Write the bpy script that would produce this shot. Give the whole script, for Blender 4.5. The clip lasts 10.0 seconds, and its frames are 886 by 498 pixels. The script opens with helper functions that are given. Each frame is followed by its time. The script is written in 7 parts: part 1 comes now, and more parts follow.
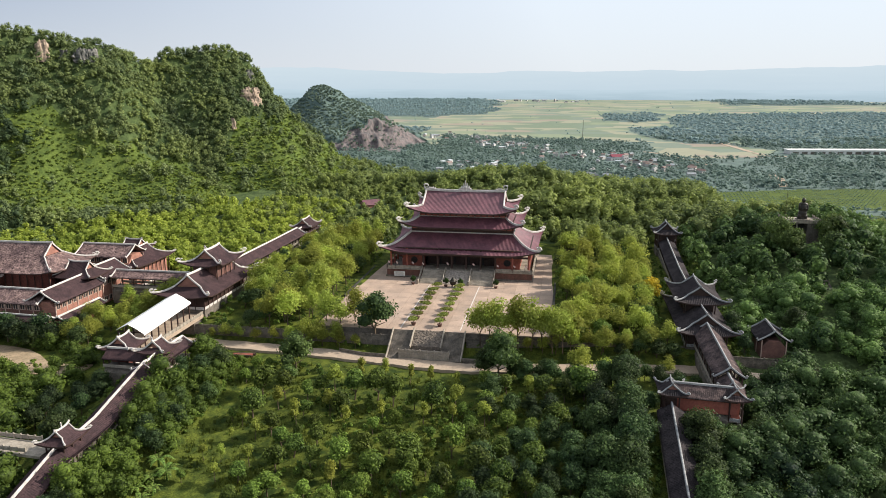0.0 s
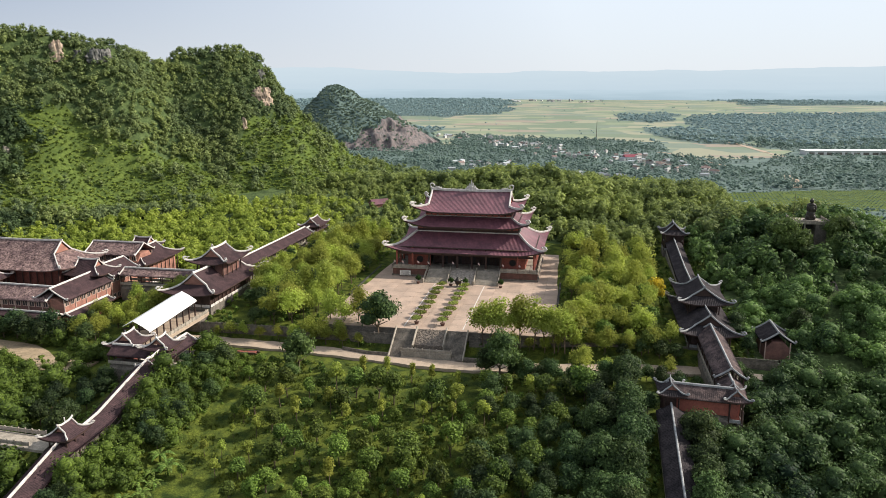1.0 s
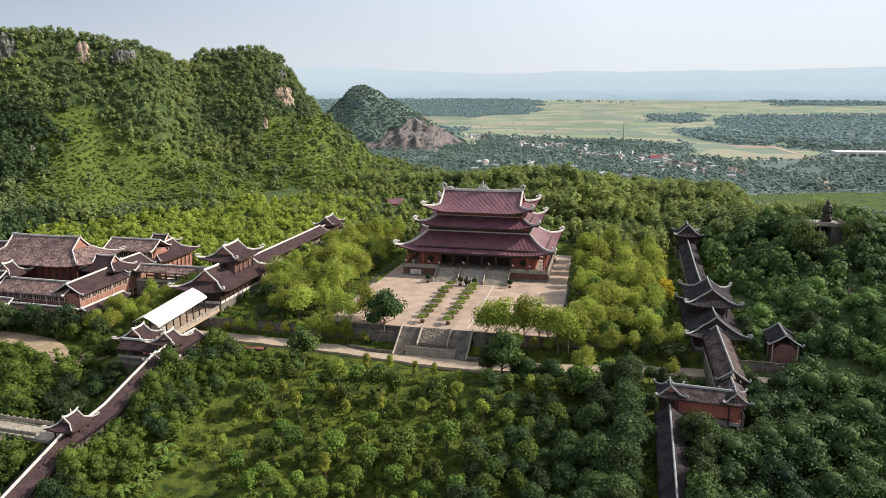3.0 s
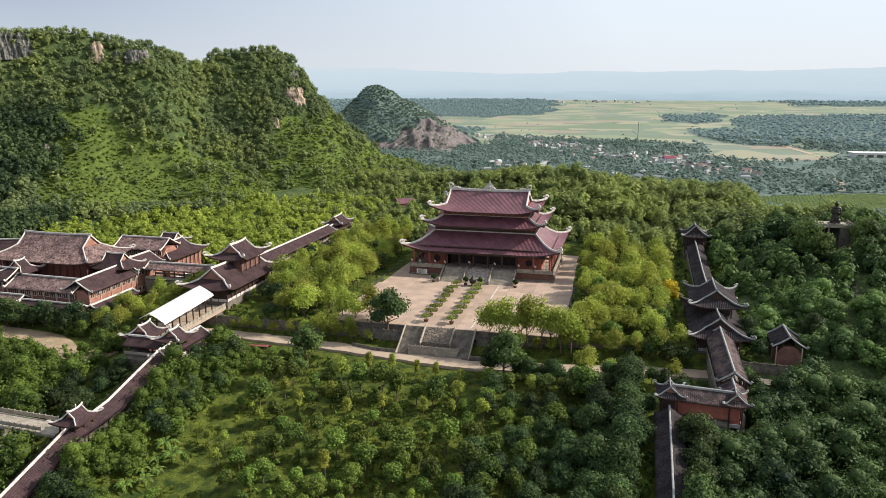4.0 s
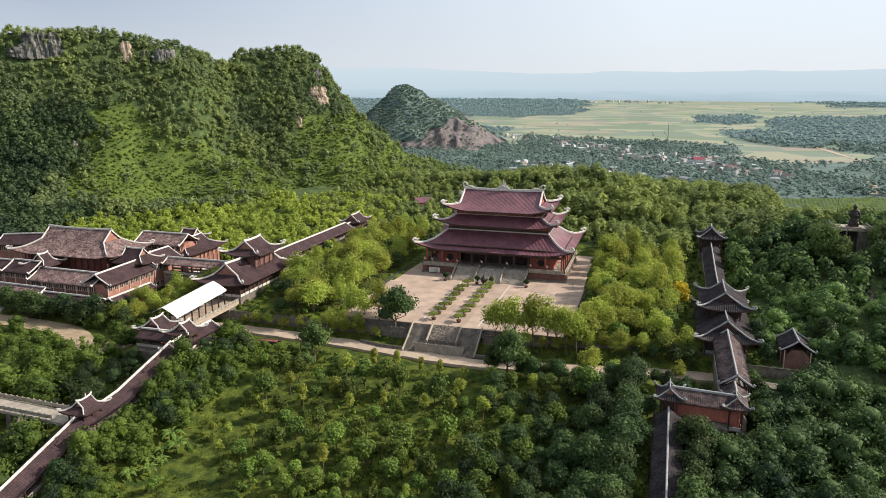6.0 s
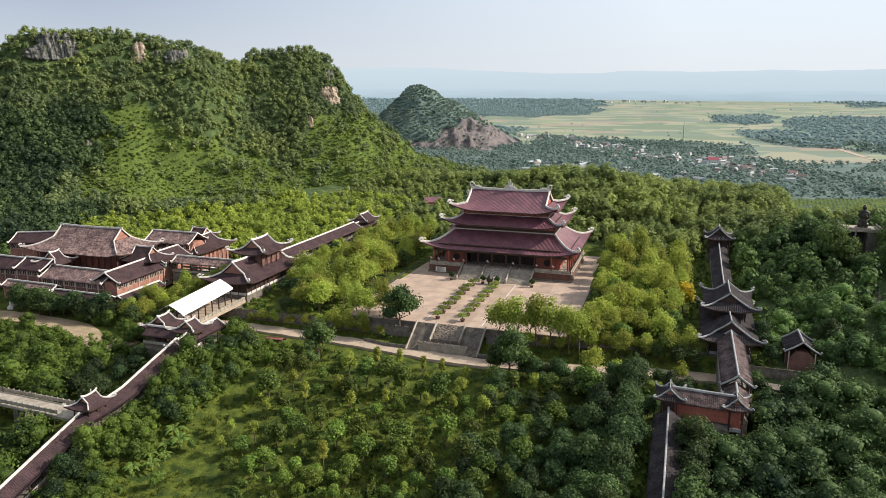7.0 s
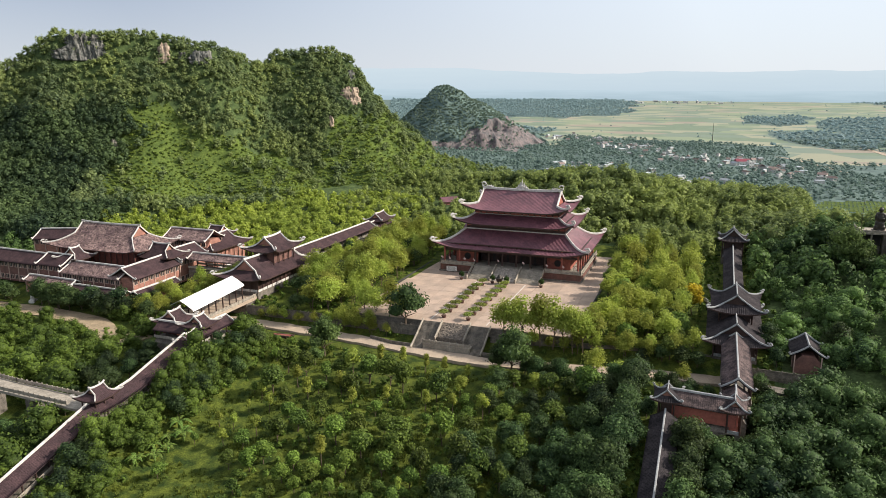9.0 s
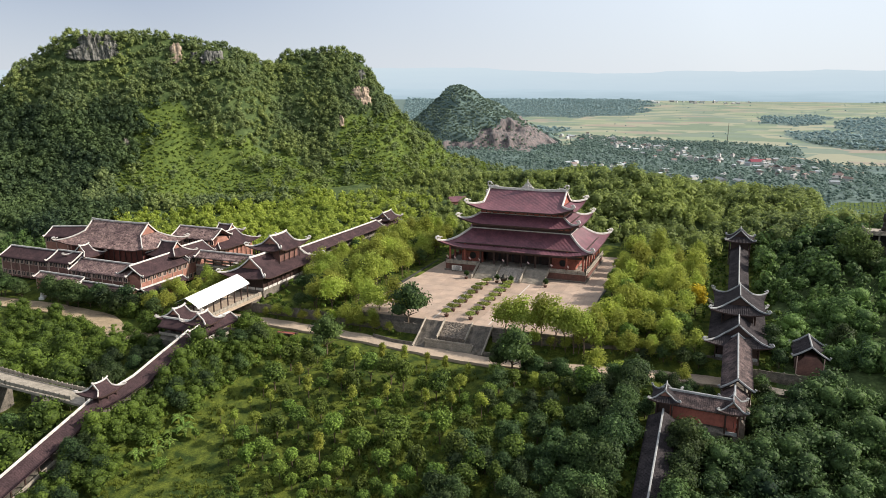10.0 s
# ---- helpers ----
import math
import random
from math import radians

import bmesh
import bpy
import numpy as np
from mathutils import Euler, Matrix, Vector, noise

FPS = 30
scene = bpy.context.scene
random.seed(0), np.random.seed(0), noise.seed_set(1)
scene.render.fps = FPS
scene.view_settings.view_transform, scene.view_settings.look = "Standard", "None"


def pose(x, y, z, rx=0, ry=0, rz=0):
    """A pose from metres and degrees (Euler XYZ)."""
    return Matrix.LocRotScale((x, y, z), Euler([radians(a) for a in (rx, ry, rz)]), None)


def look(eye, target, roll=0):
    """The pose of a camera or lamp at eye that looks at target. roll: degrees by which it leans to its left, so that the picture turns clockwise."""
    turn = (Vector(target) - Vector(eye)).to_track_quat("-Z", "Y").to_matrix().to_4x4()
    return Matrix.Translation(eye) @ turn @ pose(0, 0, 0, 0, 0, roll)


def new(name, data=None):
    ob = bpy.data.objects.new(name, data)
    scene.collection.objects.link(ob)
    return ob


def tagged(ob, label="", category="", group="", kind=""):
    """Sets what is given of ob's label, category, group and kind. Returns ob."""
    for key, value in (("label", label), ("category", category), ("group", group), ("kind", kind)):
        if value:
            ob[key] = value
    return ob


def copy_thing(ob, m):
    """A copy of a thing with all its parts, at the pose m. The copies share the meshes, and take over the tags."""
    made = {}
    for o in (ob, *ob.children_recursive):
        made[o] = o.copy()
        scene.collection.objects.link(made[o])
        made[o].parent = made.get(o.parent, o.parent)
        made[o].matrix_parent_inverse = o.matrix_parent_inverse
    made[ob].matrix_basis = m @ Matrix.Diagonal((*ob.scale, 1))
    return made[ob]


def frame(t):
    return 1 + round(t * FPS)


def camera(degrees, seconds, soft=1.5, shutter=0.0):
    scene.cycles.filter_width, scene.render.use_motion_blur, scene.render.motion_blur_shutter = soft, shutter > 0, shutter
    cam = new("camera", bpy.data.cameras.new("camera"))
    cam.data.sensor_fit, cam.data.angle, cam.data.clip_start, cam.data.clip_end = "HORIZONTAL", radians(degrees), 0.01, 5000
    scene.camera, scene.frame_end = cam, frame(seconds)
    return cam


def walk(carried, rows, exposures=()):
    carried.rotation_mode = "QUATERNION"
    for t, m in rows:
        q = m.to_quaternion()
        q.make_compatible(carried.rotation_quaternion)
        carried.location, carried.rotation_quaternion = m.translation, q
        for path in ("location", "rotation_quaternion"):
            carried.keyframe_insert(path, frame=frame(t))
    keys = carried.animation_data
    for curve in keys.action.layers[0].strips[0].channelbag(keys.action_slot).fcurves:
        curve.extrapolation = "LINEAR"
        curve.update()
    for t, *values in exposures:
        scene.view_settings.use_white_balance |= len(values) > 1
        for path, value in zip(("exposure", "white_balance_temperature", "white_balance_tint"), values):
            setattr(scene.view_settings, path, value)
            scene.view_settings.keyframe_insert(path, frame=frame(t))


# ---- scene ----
cam = camera(62.0, 10.0, soft=0.55)
PATH = [
    (0, (39.155, -268.888, 73.848), (38.834, -266.964, 73.405), 0.0),
    (0.5, (40.908, -268.928, 73.833), (40.568, -267.007, 73.39), 0.0),
    (1, (42.744, -268.9, 73.8), (42.384, -266.984, 73.357), 0.0),
    (1.5, (44.548, -268.778, 73.77), (44.169, -266.865, 73.327), -0.0),
    (2, (46.323, -268.62, 73.733), (45.925, -266.711, 73.289), -0.0),
    (2.5, (48.089, -268.533, 73.706), (47.672, -266.628, 73.263), 0.0),
    (4, (53.392, -268.421, 73.695), (52.916, -266.53, 73.253), 0.0),
    (4.5, (55.176, -268.384, 73.707), (54.68, -266.498, 73.265), 0.1),
    (5, (56.976, -268.265, 73.709), (56.46, -266.384, 73.266), 0.0),
    (5.5, (58.746, -268.132, 73.707), (58.21, -266.256, 73.264), 0.1),
    (7, (64.128, -267.664, 73.672), (63.532, -265.807, 73.229), 0.1),
    (7.5, (65.928, -267.474, 73.673), (65.313, -265.623, 73.231), 0.1),
    (8, (67.763, -267.278, 73.651), (67.128, -265.433, 73.209), 0.1),
    (8.5, (69.643, -266.986, 73.617), (68.988, -265.149, 73.175), 0.1),
    (9, (71.545, -266.682, 73.601), (70.873, -264.851, 73.159), 0.1),
    (9.5, (73.423, -266.329, 73.603), (72.732, -264.505, 73.161), 0.1),
    (10, (75.371, -265.949, 73.611), (74.661, -264.132, 73.168), 0.1),
]
walk(cam, [(t, look(eye, target, roll)) for t, eye, target, roll in PATH])


# world, sun, exposure
SUN_EL, SUN_AZ = radians(34.0), radians(20.0)  # azimuth from +x towards +y
SUN_DIR = Vector((math.cos(SUN_EL) * math.cos(SUN_AZ), math.cos(SUN_EL) * math.sin(SUN_AZ), math.sin(SUN_EL)))
world = bpy.data.worlds.new("sky")
scene.world = world
world.use_nodes = True
wt = world.node_tree
sky = wt.nodes.new("ShaderNodeTexSky")
sky.sky_type, sky.sun_disc = "NISHITA", False
sky.sun_elevation, sky.sun_rotation = SUN_EL, math.pi / 2 - SUN_AZ
sky.air_density, sky.dust_density, sky.ozone_density, sky.altitude = 0.8, 0.3, 1.0, 100
veil = wt.nodes.new("ShaderNodeMix")  # thin white cloud over the whole sky
veil.data_type = "RGBA"
veil.inputs[0].default_value = 0.9
where, turn, span, tint = (wt.nodes.new(k) for k in ("ShaderNodeTexCoord", "ShaderNodeVectorMath", "ShaderNodeMapRange", "ShaderNodeMix"))
turn.operation, turn.inputs[1].default_value = "DOT_PRODUCT", SUN_DIR
span.inputs[1].default_value, span.inputs[2].default_value = -0.27, 0.36  # the cloud is brighter towards the sun
tint.data_type = "RGBA"
tint.inputs[6].default_value, tint.inputs[7].default_value = (2.15, 2.45, 3.1, 1), (4.5, 4.85, 5.28, 1)
wt.links.new(where.outputs["Generated"], turn.inputs[0])
wt.links.new(turn.outputs["Value"], span.inputs[0])
wisp, thin = wt.nodes.new("ShaderNodeTexNoise"), wt.nodes.new("ShaderNodeMath")  # faint wisps in the cloud
wisp.inputs["Scale"].default_value, wisp.inputs["Detail"].default_value = 3.0, 4
thin.operation, thin.inputs[1].default_value = "MULTIPLY_ADD", 0.16
wt.links.new(where.outputs["Generated"], wisp.inputs["Vector"])
wt.links.new(wisp.outputs[0], thin.inputs[0])
wt.links.new(span.outputs[0], thin.inputs[2])
wt.links.new(thin.outputs[0], tint.inputs[0])
wt.links.new(tint.outputs[2], veil.inputs[7])
wt.links.new(sky.outputs[0], veil.inputs[6])
rise, level, milk = (wt.nodes.new(k) for k in ("ShaderNodeSeparateXYZ", "ShaderNodeMapRange", "ShaderNodeMix"))  # milky haze along the horizon
level.inputs[1].default_value, level.inputs[2].default_value, level.inputs[3].default_value, level.inputs[4].default_value = 0.015, 0.10, 0.5, 0.0
milk.data_type, milk.inputs[7].default_value = "RGBA", (4.05, 4.25, 4.5, 1)
wt.links.new(where.outputs["Generated"], rise.inputs[0])
wt.links.new(rise.outputs[2], level.inputs[0])
wt.links.new(level.outputs[0], milk.inputs[0])
wt.links.new(veil.outputs[2], milk.inputs[6])
wt.links.new(milk.outputs[2], wt.nodes["Background"].inputs[0])
wt.nodes["Background"].inputs[1].default_value = 0.135
sun = new("sun", bpy.data.lights.new("sun", "SUN"))
sun.data.energy, sun.data.angle, sun.data.color = 5.0, radians(0.6), (1.0, 0.925, 0.82)
sun.matrix_world = look(SUN_DIR * 500, (0, 0, 0))
scene.view_settings.exposure = 0.45


# materials
def material(name, colour, rough=0.8, vary=0.25, scale=1.0, fine=12.0, bump=0.3, second=None, metal=0.0, island=0.0, random_ob=0.0, spec=0.3, upright=1.0):
    """A surface with variation at two scales and fine relief; second: the colour of its stains."""
    m = bpy.data.materials.new(name)
    m.use_nodes = True
    nt = m.node_tree
    n, l = nt.nodes, nt.links
    b = n["Principled BSDF"]
    b.inputs["Roughness"].default_value, b.inputs["Metallic"].default_value = rough, metal
    b.inputs["Specular IOR Level"].default_value = spec
    geo = n.new("ShaderNodeNewGeometry")
    big, small = n.new("ShaderNodeTexNoise"), n.new("ShaderNodeTexNoise")
    big.inputs["Scale"].default_value, small.inputs["Scale"].default_value = 0.15 * scale, fine * 0.2
    big.inputs["Detail"].default_value, small.inputs["Detail"].default_value = 4, 6
    stretch = n.new("ShaderNodeMapping")  # upright below 1 draws the pattern out into upright streaks
    stretch.inputs["Scale"].default_value = (1, 1, upright)
    l.new(geo.outputs["Position"], stretch.inputs["Vector"])
    for t in (big, small):
        l.new(stretch.outputs[0], t.inputs["Vector"])
    mix = n.new("ShaderNodeMix")
    mix.data_type = "RGBA"
    c = Vector(colour)
    s = Vector(second) if second else c * (1 - vary)
    mix.inputs[6].default_value, mix.inputs[7].default_value = (*s, 1), (*c, 1)
    ramp = n.new("ShaderNodeMapRange")
    ramp.inputs[1].default_value, ramp.inputs[2].default_value = 0.35, 0.65
    l.new(big.outputs[0], ramp.inputs[0])
    l.new(ramp.outputs[0], mix.inputs[0])
    hsv = n.new("ShaderNodeHueSaturation")
    val = n.new("ShaderNodeMapRange")
    val.inputs[3].default_value, val.inputs[4].default_value = 1 - vary, 1 + vary
    val.inputs[1].default_value, val.inputs[2].default_value = 0.3, 0.7
    l.new(small.outputs[0], val.inputs[0])
    last = val.outputs[0]
    for amount, socket in ((island, geo.outputs["Random Per Island"]), (random_ob, n.new("ShaderNodeObjectInfo").outputs["Random"])):
        if amount:
            r, mul = n.new("ShaderNodeMapRange"), n.new("ShaderNodeMath")
            r.inputs[3].default_value, r.inputs[4].default_value = 1 - amount, 1 + amount
            mul.operation = "MULTIPLY"
            l.new(socket, r.inputs[0])
            l.new(r.outputs[0], mul.inputs[0])
            l.new(last, mul.inputs[1])
            last = mul.outputs[0]
    l.new(last, hsv.inputs["Value"])
    l.new(mix.outputs[2], hsv.inputs["Color"])
    l.new(hsv.outputs[0], b.inputs["Base Color"])
    if bump:
        bp = n.new("ShaderNodeBump")
        bp.inputs["Strength"].default_value, bp.inputs["Distance"].default_value = bump, 0.05
        l.new(small.outputs[0], bp.inputs["Height"])
        l.new(bp.outputs[0], b.inputs["Normal"])
    return m


def leafy(name, light, dark, through_light=0.42, random_ob=0.25, patch=0.05, island=0.55, grain=0.7):
    """Foliage: light and dark leaves mixed leaf by leaf, tree by tree and in patches; leaves let some light through."""
    m = bpy.data.materials.new(name)
    m.use_nodes = True
    nt = m.node_tree
    n, l = nt.nodes, nt.links
    b = n["Principled BSDF"]
    b.inputs["Roughness"].default_value, b.inputs["Specular IOR Level"].default_value = 0.6, 0.14
    geo, info = n.new("ShaderNodeNewGeometry"), n.new("ShaderNodeObjectInfo")
    noise_tex = n.new("ShaderNodeTexNoise")
    noise_tex.inputs["Scale"].default_value, noise_tex.inputs["Detail"].default_value = patch, 3
    l.new(geo.outputs["Position"], noise_tex.inputs["Vector"])
    patchy = n.new("ShaderNodeMapRange")
    patchy.inputs[1].default_value, patchy.inputs[2].default_value = 0.35, 0.65
    l.new(noise_tex.outputs[0], patchy.inputs[0])
    add = n.new("ShaderNodeMath")
    add.operation = "MULTIPLY_ADD"
    l.new(geo.outputs["Random Per Island"], add.inputs[0])
    add.inputs[1].default_value = island
    half = n.new("ShaderNodeMath")
    half.operation = "MULTIPLY"
    half.inputs[1].default_value = 1 - island
    l.new(patchy.outputs[0], half.inputs[0])
    l.new(half.outputs[0], add.inputs[2])
    mix = n.new("ShaderNodeMix")
    mix.data_type = "RGBA"
    mix.inputs[6].default_value, mix.inputs[7].default_value = (*dark, 1), (*light, 1)
    l.new(add.outputs[0], mix.inputs[0])
    hsv, val, hue = n.new("ShaderNodeHueSaturation"), n.new("ShaderNodeMapRange"), n.new("ShaderNodeMapRange")
    val.inputs[3].default_value, val.inputs[4].default_value = 1 - random_ob, 1 + random_ob
    hue.inputs[3].default_value, hue.inputs[4].default_value = 0.485, 0.515
    l.new(info.outputs["Random"], val.inputs[0])
    l.new(info.outputs["Random"], hue.inputs[0])
    fine, fine_val, fine_mul = n.new("ShaderNodeTexNoise"), n.new("ShaderNodeMapRange"), n.new("ShaderNodeMath")
    fine.inputs["Scale"].default_value, fine.inputs["Detail"].default_value = 2.6, 3
    fine_val.inputs[1].default_value, fine_val.inputs[2].default_value = 0.32, 0.68
    fine_val.inputs[3].default_value, fine_val.inputs[4].default_value = 1 - grain, 1 + grain
    fine_mul.operation = "MULTIPLY"
    l.new(geo.outputs["Position"], fine.inputs["Vector"])
    l.new(fine.outputs[0], fine_val.inputs[0])
    l.new(fine_val.outputs[0], fine_mul.inputs[0])
    l.new(val.outputs[0], fine_mul.inputs[1])
    l.new(fine_mul.outputs[0], hsv.inputs["Value"])
    l.new(hue.outputs[0], hsv.inputs["Hue"])
    l.new(mix.outputs[2], hsv.inputs["Color"])
    l.new(hsv.outputs[0], b.inputs["Base Color"])
    tr, both = n.new("ShaderNodeBsdfTranslucent"), n.new("ShaderNodeMixShader")
    both.inputs[0].default_value = through_light
    l.new(hsv.outputs[0], tr.inputs["Color"])
    l.new(b.outputs[0], both.inputs[1])
    l.new(tr.outputs[0], both.inputs[2])
    l.new(both.outputs[0], n["Material Output"].inputs["Surface"])
    return m


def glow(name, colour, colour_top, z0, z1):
    """Far range: a backdrop giving off soft light, pale haze painted into its colours."""
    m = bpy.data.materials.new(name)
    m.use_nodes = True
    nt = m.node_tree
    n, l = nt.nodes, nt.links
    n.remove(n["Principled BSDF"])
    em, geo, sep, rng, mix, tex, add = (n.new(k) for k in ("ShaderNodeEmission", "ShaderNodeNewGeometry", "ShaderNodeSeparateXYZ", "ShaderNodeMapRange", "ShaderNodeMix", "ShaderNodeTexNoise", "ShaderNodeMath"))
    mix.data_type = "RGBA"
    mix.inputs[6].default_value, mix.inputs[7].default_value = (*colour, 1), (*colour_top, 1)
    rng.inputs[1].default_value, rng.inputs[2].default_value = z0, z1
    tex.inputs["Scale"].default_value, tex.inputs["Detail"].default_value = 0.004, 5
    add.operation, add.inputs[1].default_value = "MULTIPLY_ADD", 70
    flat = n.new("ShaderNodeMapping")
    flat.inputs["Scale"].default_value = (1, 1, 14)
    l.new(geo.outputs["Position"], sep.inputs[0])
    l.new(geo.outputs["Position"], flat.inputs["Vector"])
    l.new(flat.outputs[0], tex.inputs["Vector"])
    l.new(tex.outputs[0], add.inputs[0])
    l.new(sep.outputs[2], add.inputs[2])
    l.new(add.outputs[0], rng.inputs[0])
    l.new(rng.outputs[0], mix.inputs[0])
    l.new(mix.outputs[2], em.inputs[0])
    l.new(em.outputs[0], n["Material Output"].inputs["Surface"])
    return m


ROOF_RED = material("plum_glazed_tiles", (0.165, 0.062, 0.078), 0.5, 0.25, 2.0, 8, 0.2, second=(0.105, 0.04, 0.053), spec=0.5)
ROOF_BROWN = material("brown_clay_tiles", (0.062, 0.036, 0.038), 0.75, 0.45, 2.5, 14, 0.3, second=(0.036, 0.022, 0.024), spec=0.15)
ROOF_OLD = material("weathered_clay_tiles", (0.22, 0.15, 0.135), 0.85, 0.85, 3.0, 8, 0.3, second=(0.10, 0.066, 0.066), spec=0.12)
ROOF_GREY = material("dark_grey_tiles", (0.046, 0.038, 0.04), 0.85, 0.55, 2.5, 12, 0.3, second=(0.02, 0.017, 0.019), spec=0.15)
ROOF_DARK = material("dark_brown_tiles", (0.12, 0.085, 0.08), 0.85, 0.6, 3.5, 16, 0.3, second=(0.035, 0.027, 0.028), spec=0.15)
PLASTER = material("limewashed_ridge", (0.63, 0.585, 0.54), 0.8, 0.16, 6.0, 20, 0.2, second=(0.45, 0.415, 0.385))
PLASTER_GREY = material("weathered_ridge", (0.34, 0.34, 0.335), 0.85, 0.25, 6.0, 20, 0.2, second=(0.25, 0.25, 0.25))
RED_WALL = material("red_wall", (0.33, 0.105, 0.075), 0.8, 0.15, 2.0, 10, 0.1, second=(0.25, 0.08, 0.06))
BRICK_WALL = material("brick_red_wall", (0.17, 0.06, 0.045), 0.85, 0.3, 3.0, 16, 0.3, second=(0.11, 0.042, 0.034))
PODIUM = material("weathered_red_plinth", (0.17, 0.08, 0.062), 0.85, 0.25, 3.0, 12, 0.2, second=(0.105, 0.056, 0.045))
PINK_WALL = material("faded_pink_wall", (0.36, 0.17, 0.125), 0.85, 0.2, 3.0, 12, 0.2, second=(0.25, 0.12, 0.09))
PALE_PILLAR = material("pale_pink_pillars", (0.52, 0.38, 0.31), 0.8, 0.15, 2.0, 10, 0.1, second=(0.42, 0.29, 0.24))
# pink wall darkened with painted shade; kiosk and tower use it as brown
DARK_PINK = material("shaded_clay_wall", (0.20, 0.10, 0.08), 0.85, 0.2, 3.0, 12, 0.2, second=(0.13, 0.07, 0.058))
TIMBER = material("dark_timber", (0.06, 0.034, 0.028), 0.6, 0.3, 3.0, 20, 0.2)
# near-black colour standing for the shade inside openings and windows
DARK = material("interior_shade", (0.04, 0.035, 0.034), 0.8, 0.2, 1.0, 8, 0.0)
STONE = material("grey_stone", (0.34, 0.295, 0.24), 0.85, 0.25, 4.0, 14, 0.4, second=(0.235, 0.205, 0.165))
STONE_DARK = material("weathered_stone", (0.185, 0.158, 0.13), 0.9, 0.35, 4.0, 14, 0.5, second=(0.10, 0.088, 0.074))
KERB = material("mossy_kerb_stone", (0.055, 0.052, 0.045), 0.9, 0.35, 4.0, 14, 0.5, second=(0.03, 0.032, 0.026))
# darker, browner carved stone for the lower ramp
CARVED_DARK = material("dark_carved_stone", (0.21, 0.17, 0.135), 0.9, 0.45, 10.0, 22, 1.0, second=(0.115, 0.095, 0.078))
CARVED = material("carved_stone", (0.36, 0.31, 0.265), 0.85, 0.45, 10.0, 22, 1.0, second=(0.22, 0.19, 0.16))
PAVING = material("pale_paving", (0.41, 0.30, 0.23), 0.85, 0.16, 1.2, 10, 0.2, second=(0.31, 0.235, 0.185), random_ob=0.1)
CONCRETE = material("pale_concrete", (0.40, 0.31, 0.23), 0.9, 0.16, 2.0, 12, 0.3, second=(0.32, 0.25, 0.19))
DIRT = material("dirt_road", (0.34, 0.255, 0.165), 0.95, 0.2, 2.0, 8, 0.4, second=(0.25, 0.19, 0.12))
SHEET = material("white_sheet", (0.82, 0.81, 0.78), 0.55, 0.04, 4.0, 20, 0.1)
BRONZE = material("dark_bronze", (0.055, 0.05, 0.042), 0.45, 0.3, 6.0, 20, 0.2, metal=0.6)
ROCK = material("limestone", (0.18, 0.17, 0.155), 0.95, 0.45, 5.0, 4, 1.0, second=(0.045, 0.05, 0.045), upright=0.3)
ROCK_TAN = material("tan_limestone", (0.48, 0.36, 0.27), 0.95, 0.4, 5.0, 4, 1.0, second=(0.17, 0.135, 0.105), upright=0.25)
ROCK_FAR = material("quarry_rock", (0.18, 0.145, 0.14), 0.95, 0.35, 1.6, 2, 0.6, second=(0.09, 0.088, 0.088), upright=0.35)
GRASS = material("grass", (0.10, 0.12, 0.02), 0.95, 0.45, 2.2, 14, 0.8, second=(0.026, 0.043, 0.01), spec=0.1)
# dark floor with the shade between the trees put into its colour
FLOOR_WOOD = material("shaded_wood_floor", (0.08, 0.11, 0.04), 0.95, 0.4, 1.5, 5, 0.6, second=(0.045, 0.068, 0.026), spec=0.1)
SCRUB = material("scrub_ground", (0.10, 0.135, 0.03), 0.95, 0.4, 1.5, 5, 0.6, second=(0.05, 0.075, 0.02), spec=0.1)
# haze is painted into this ground colour, paler and bluer than near land
PLAIN = material("hazed_wooded_plain", (0.105, 0.15, 0.13), 0.95, 0.25, 0.3, 0.6, 0.0, second=(0.08, 0.118, 0.107))
HOUSE_WALL = material("weathered_house_paint", (0.52, 0.50, 0.475), 0.8, 0.15, 1.0, 4, 0.1, random_ob=0.35)
# fields and outer plain: haze painted in as paler, greyer colours
RICE = material("rice_fields", (0.225, 0.25, 0.17), 0.95, 0.2, 0.3, 0.4, 0.0, second=(0.165, 0.20, 0.145))
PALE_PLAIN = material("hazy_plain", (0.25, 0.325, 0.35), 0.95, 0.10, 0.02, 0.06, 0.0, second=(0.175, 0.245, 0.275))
BARK = material("bark", (0.13, 0.095, 0.065), 0.9, 0.3, 4.0, 16, 0.5)
WHITE = material("white_paint", (0.72, 0.70, 0.66), 0.7, 0.1, 2.0, 8, 0.1)
TILE_ROOF = material("house_tiles", (0.19, 0.14, 0.125), 0.8, 0.2, 2.0, 6, 0.1, random_ob=0.5)
BLUE_GREY = material("sheet_roof", (0.34, 0.36, 0.38), 0.6, 0.15, 1.0, 4, 0.1, random_ob=0.3)
MAGENTA = material("red_sheet_roof", (0.22, 0.05, 0.068), 0.6, 0.12, 1.0, 4, 0.1)
FLAG_CLOTH = material("pale_pink_cloth", (0.62, 0.45, 0.42), 0.8, 0.15, 2.0, 10, 0.1)
POT = material("clay_pot", (0.12, 0.065, 0.05), 0.8, 0.2, 2.0, 10, 0.2)
LEAF_ORCHARD = leafy("orchard_leaves", (0.185, 0.255, 0.043), (0.021, 0.043, 0.013), 0.32, 0.38, 0.05, 0.5, 0.5)
LEAF_YOUNG = leafy("young_yellow_green_leaves", (0.42, 0.455, 0.085), (0.20, 0.25, 0.05), 0.55, 0.3, 0.05, 0.5, 0.4)
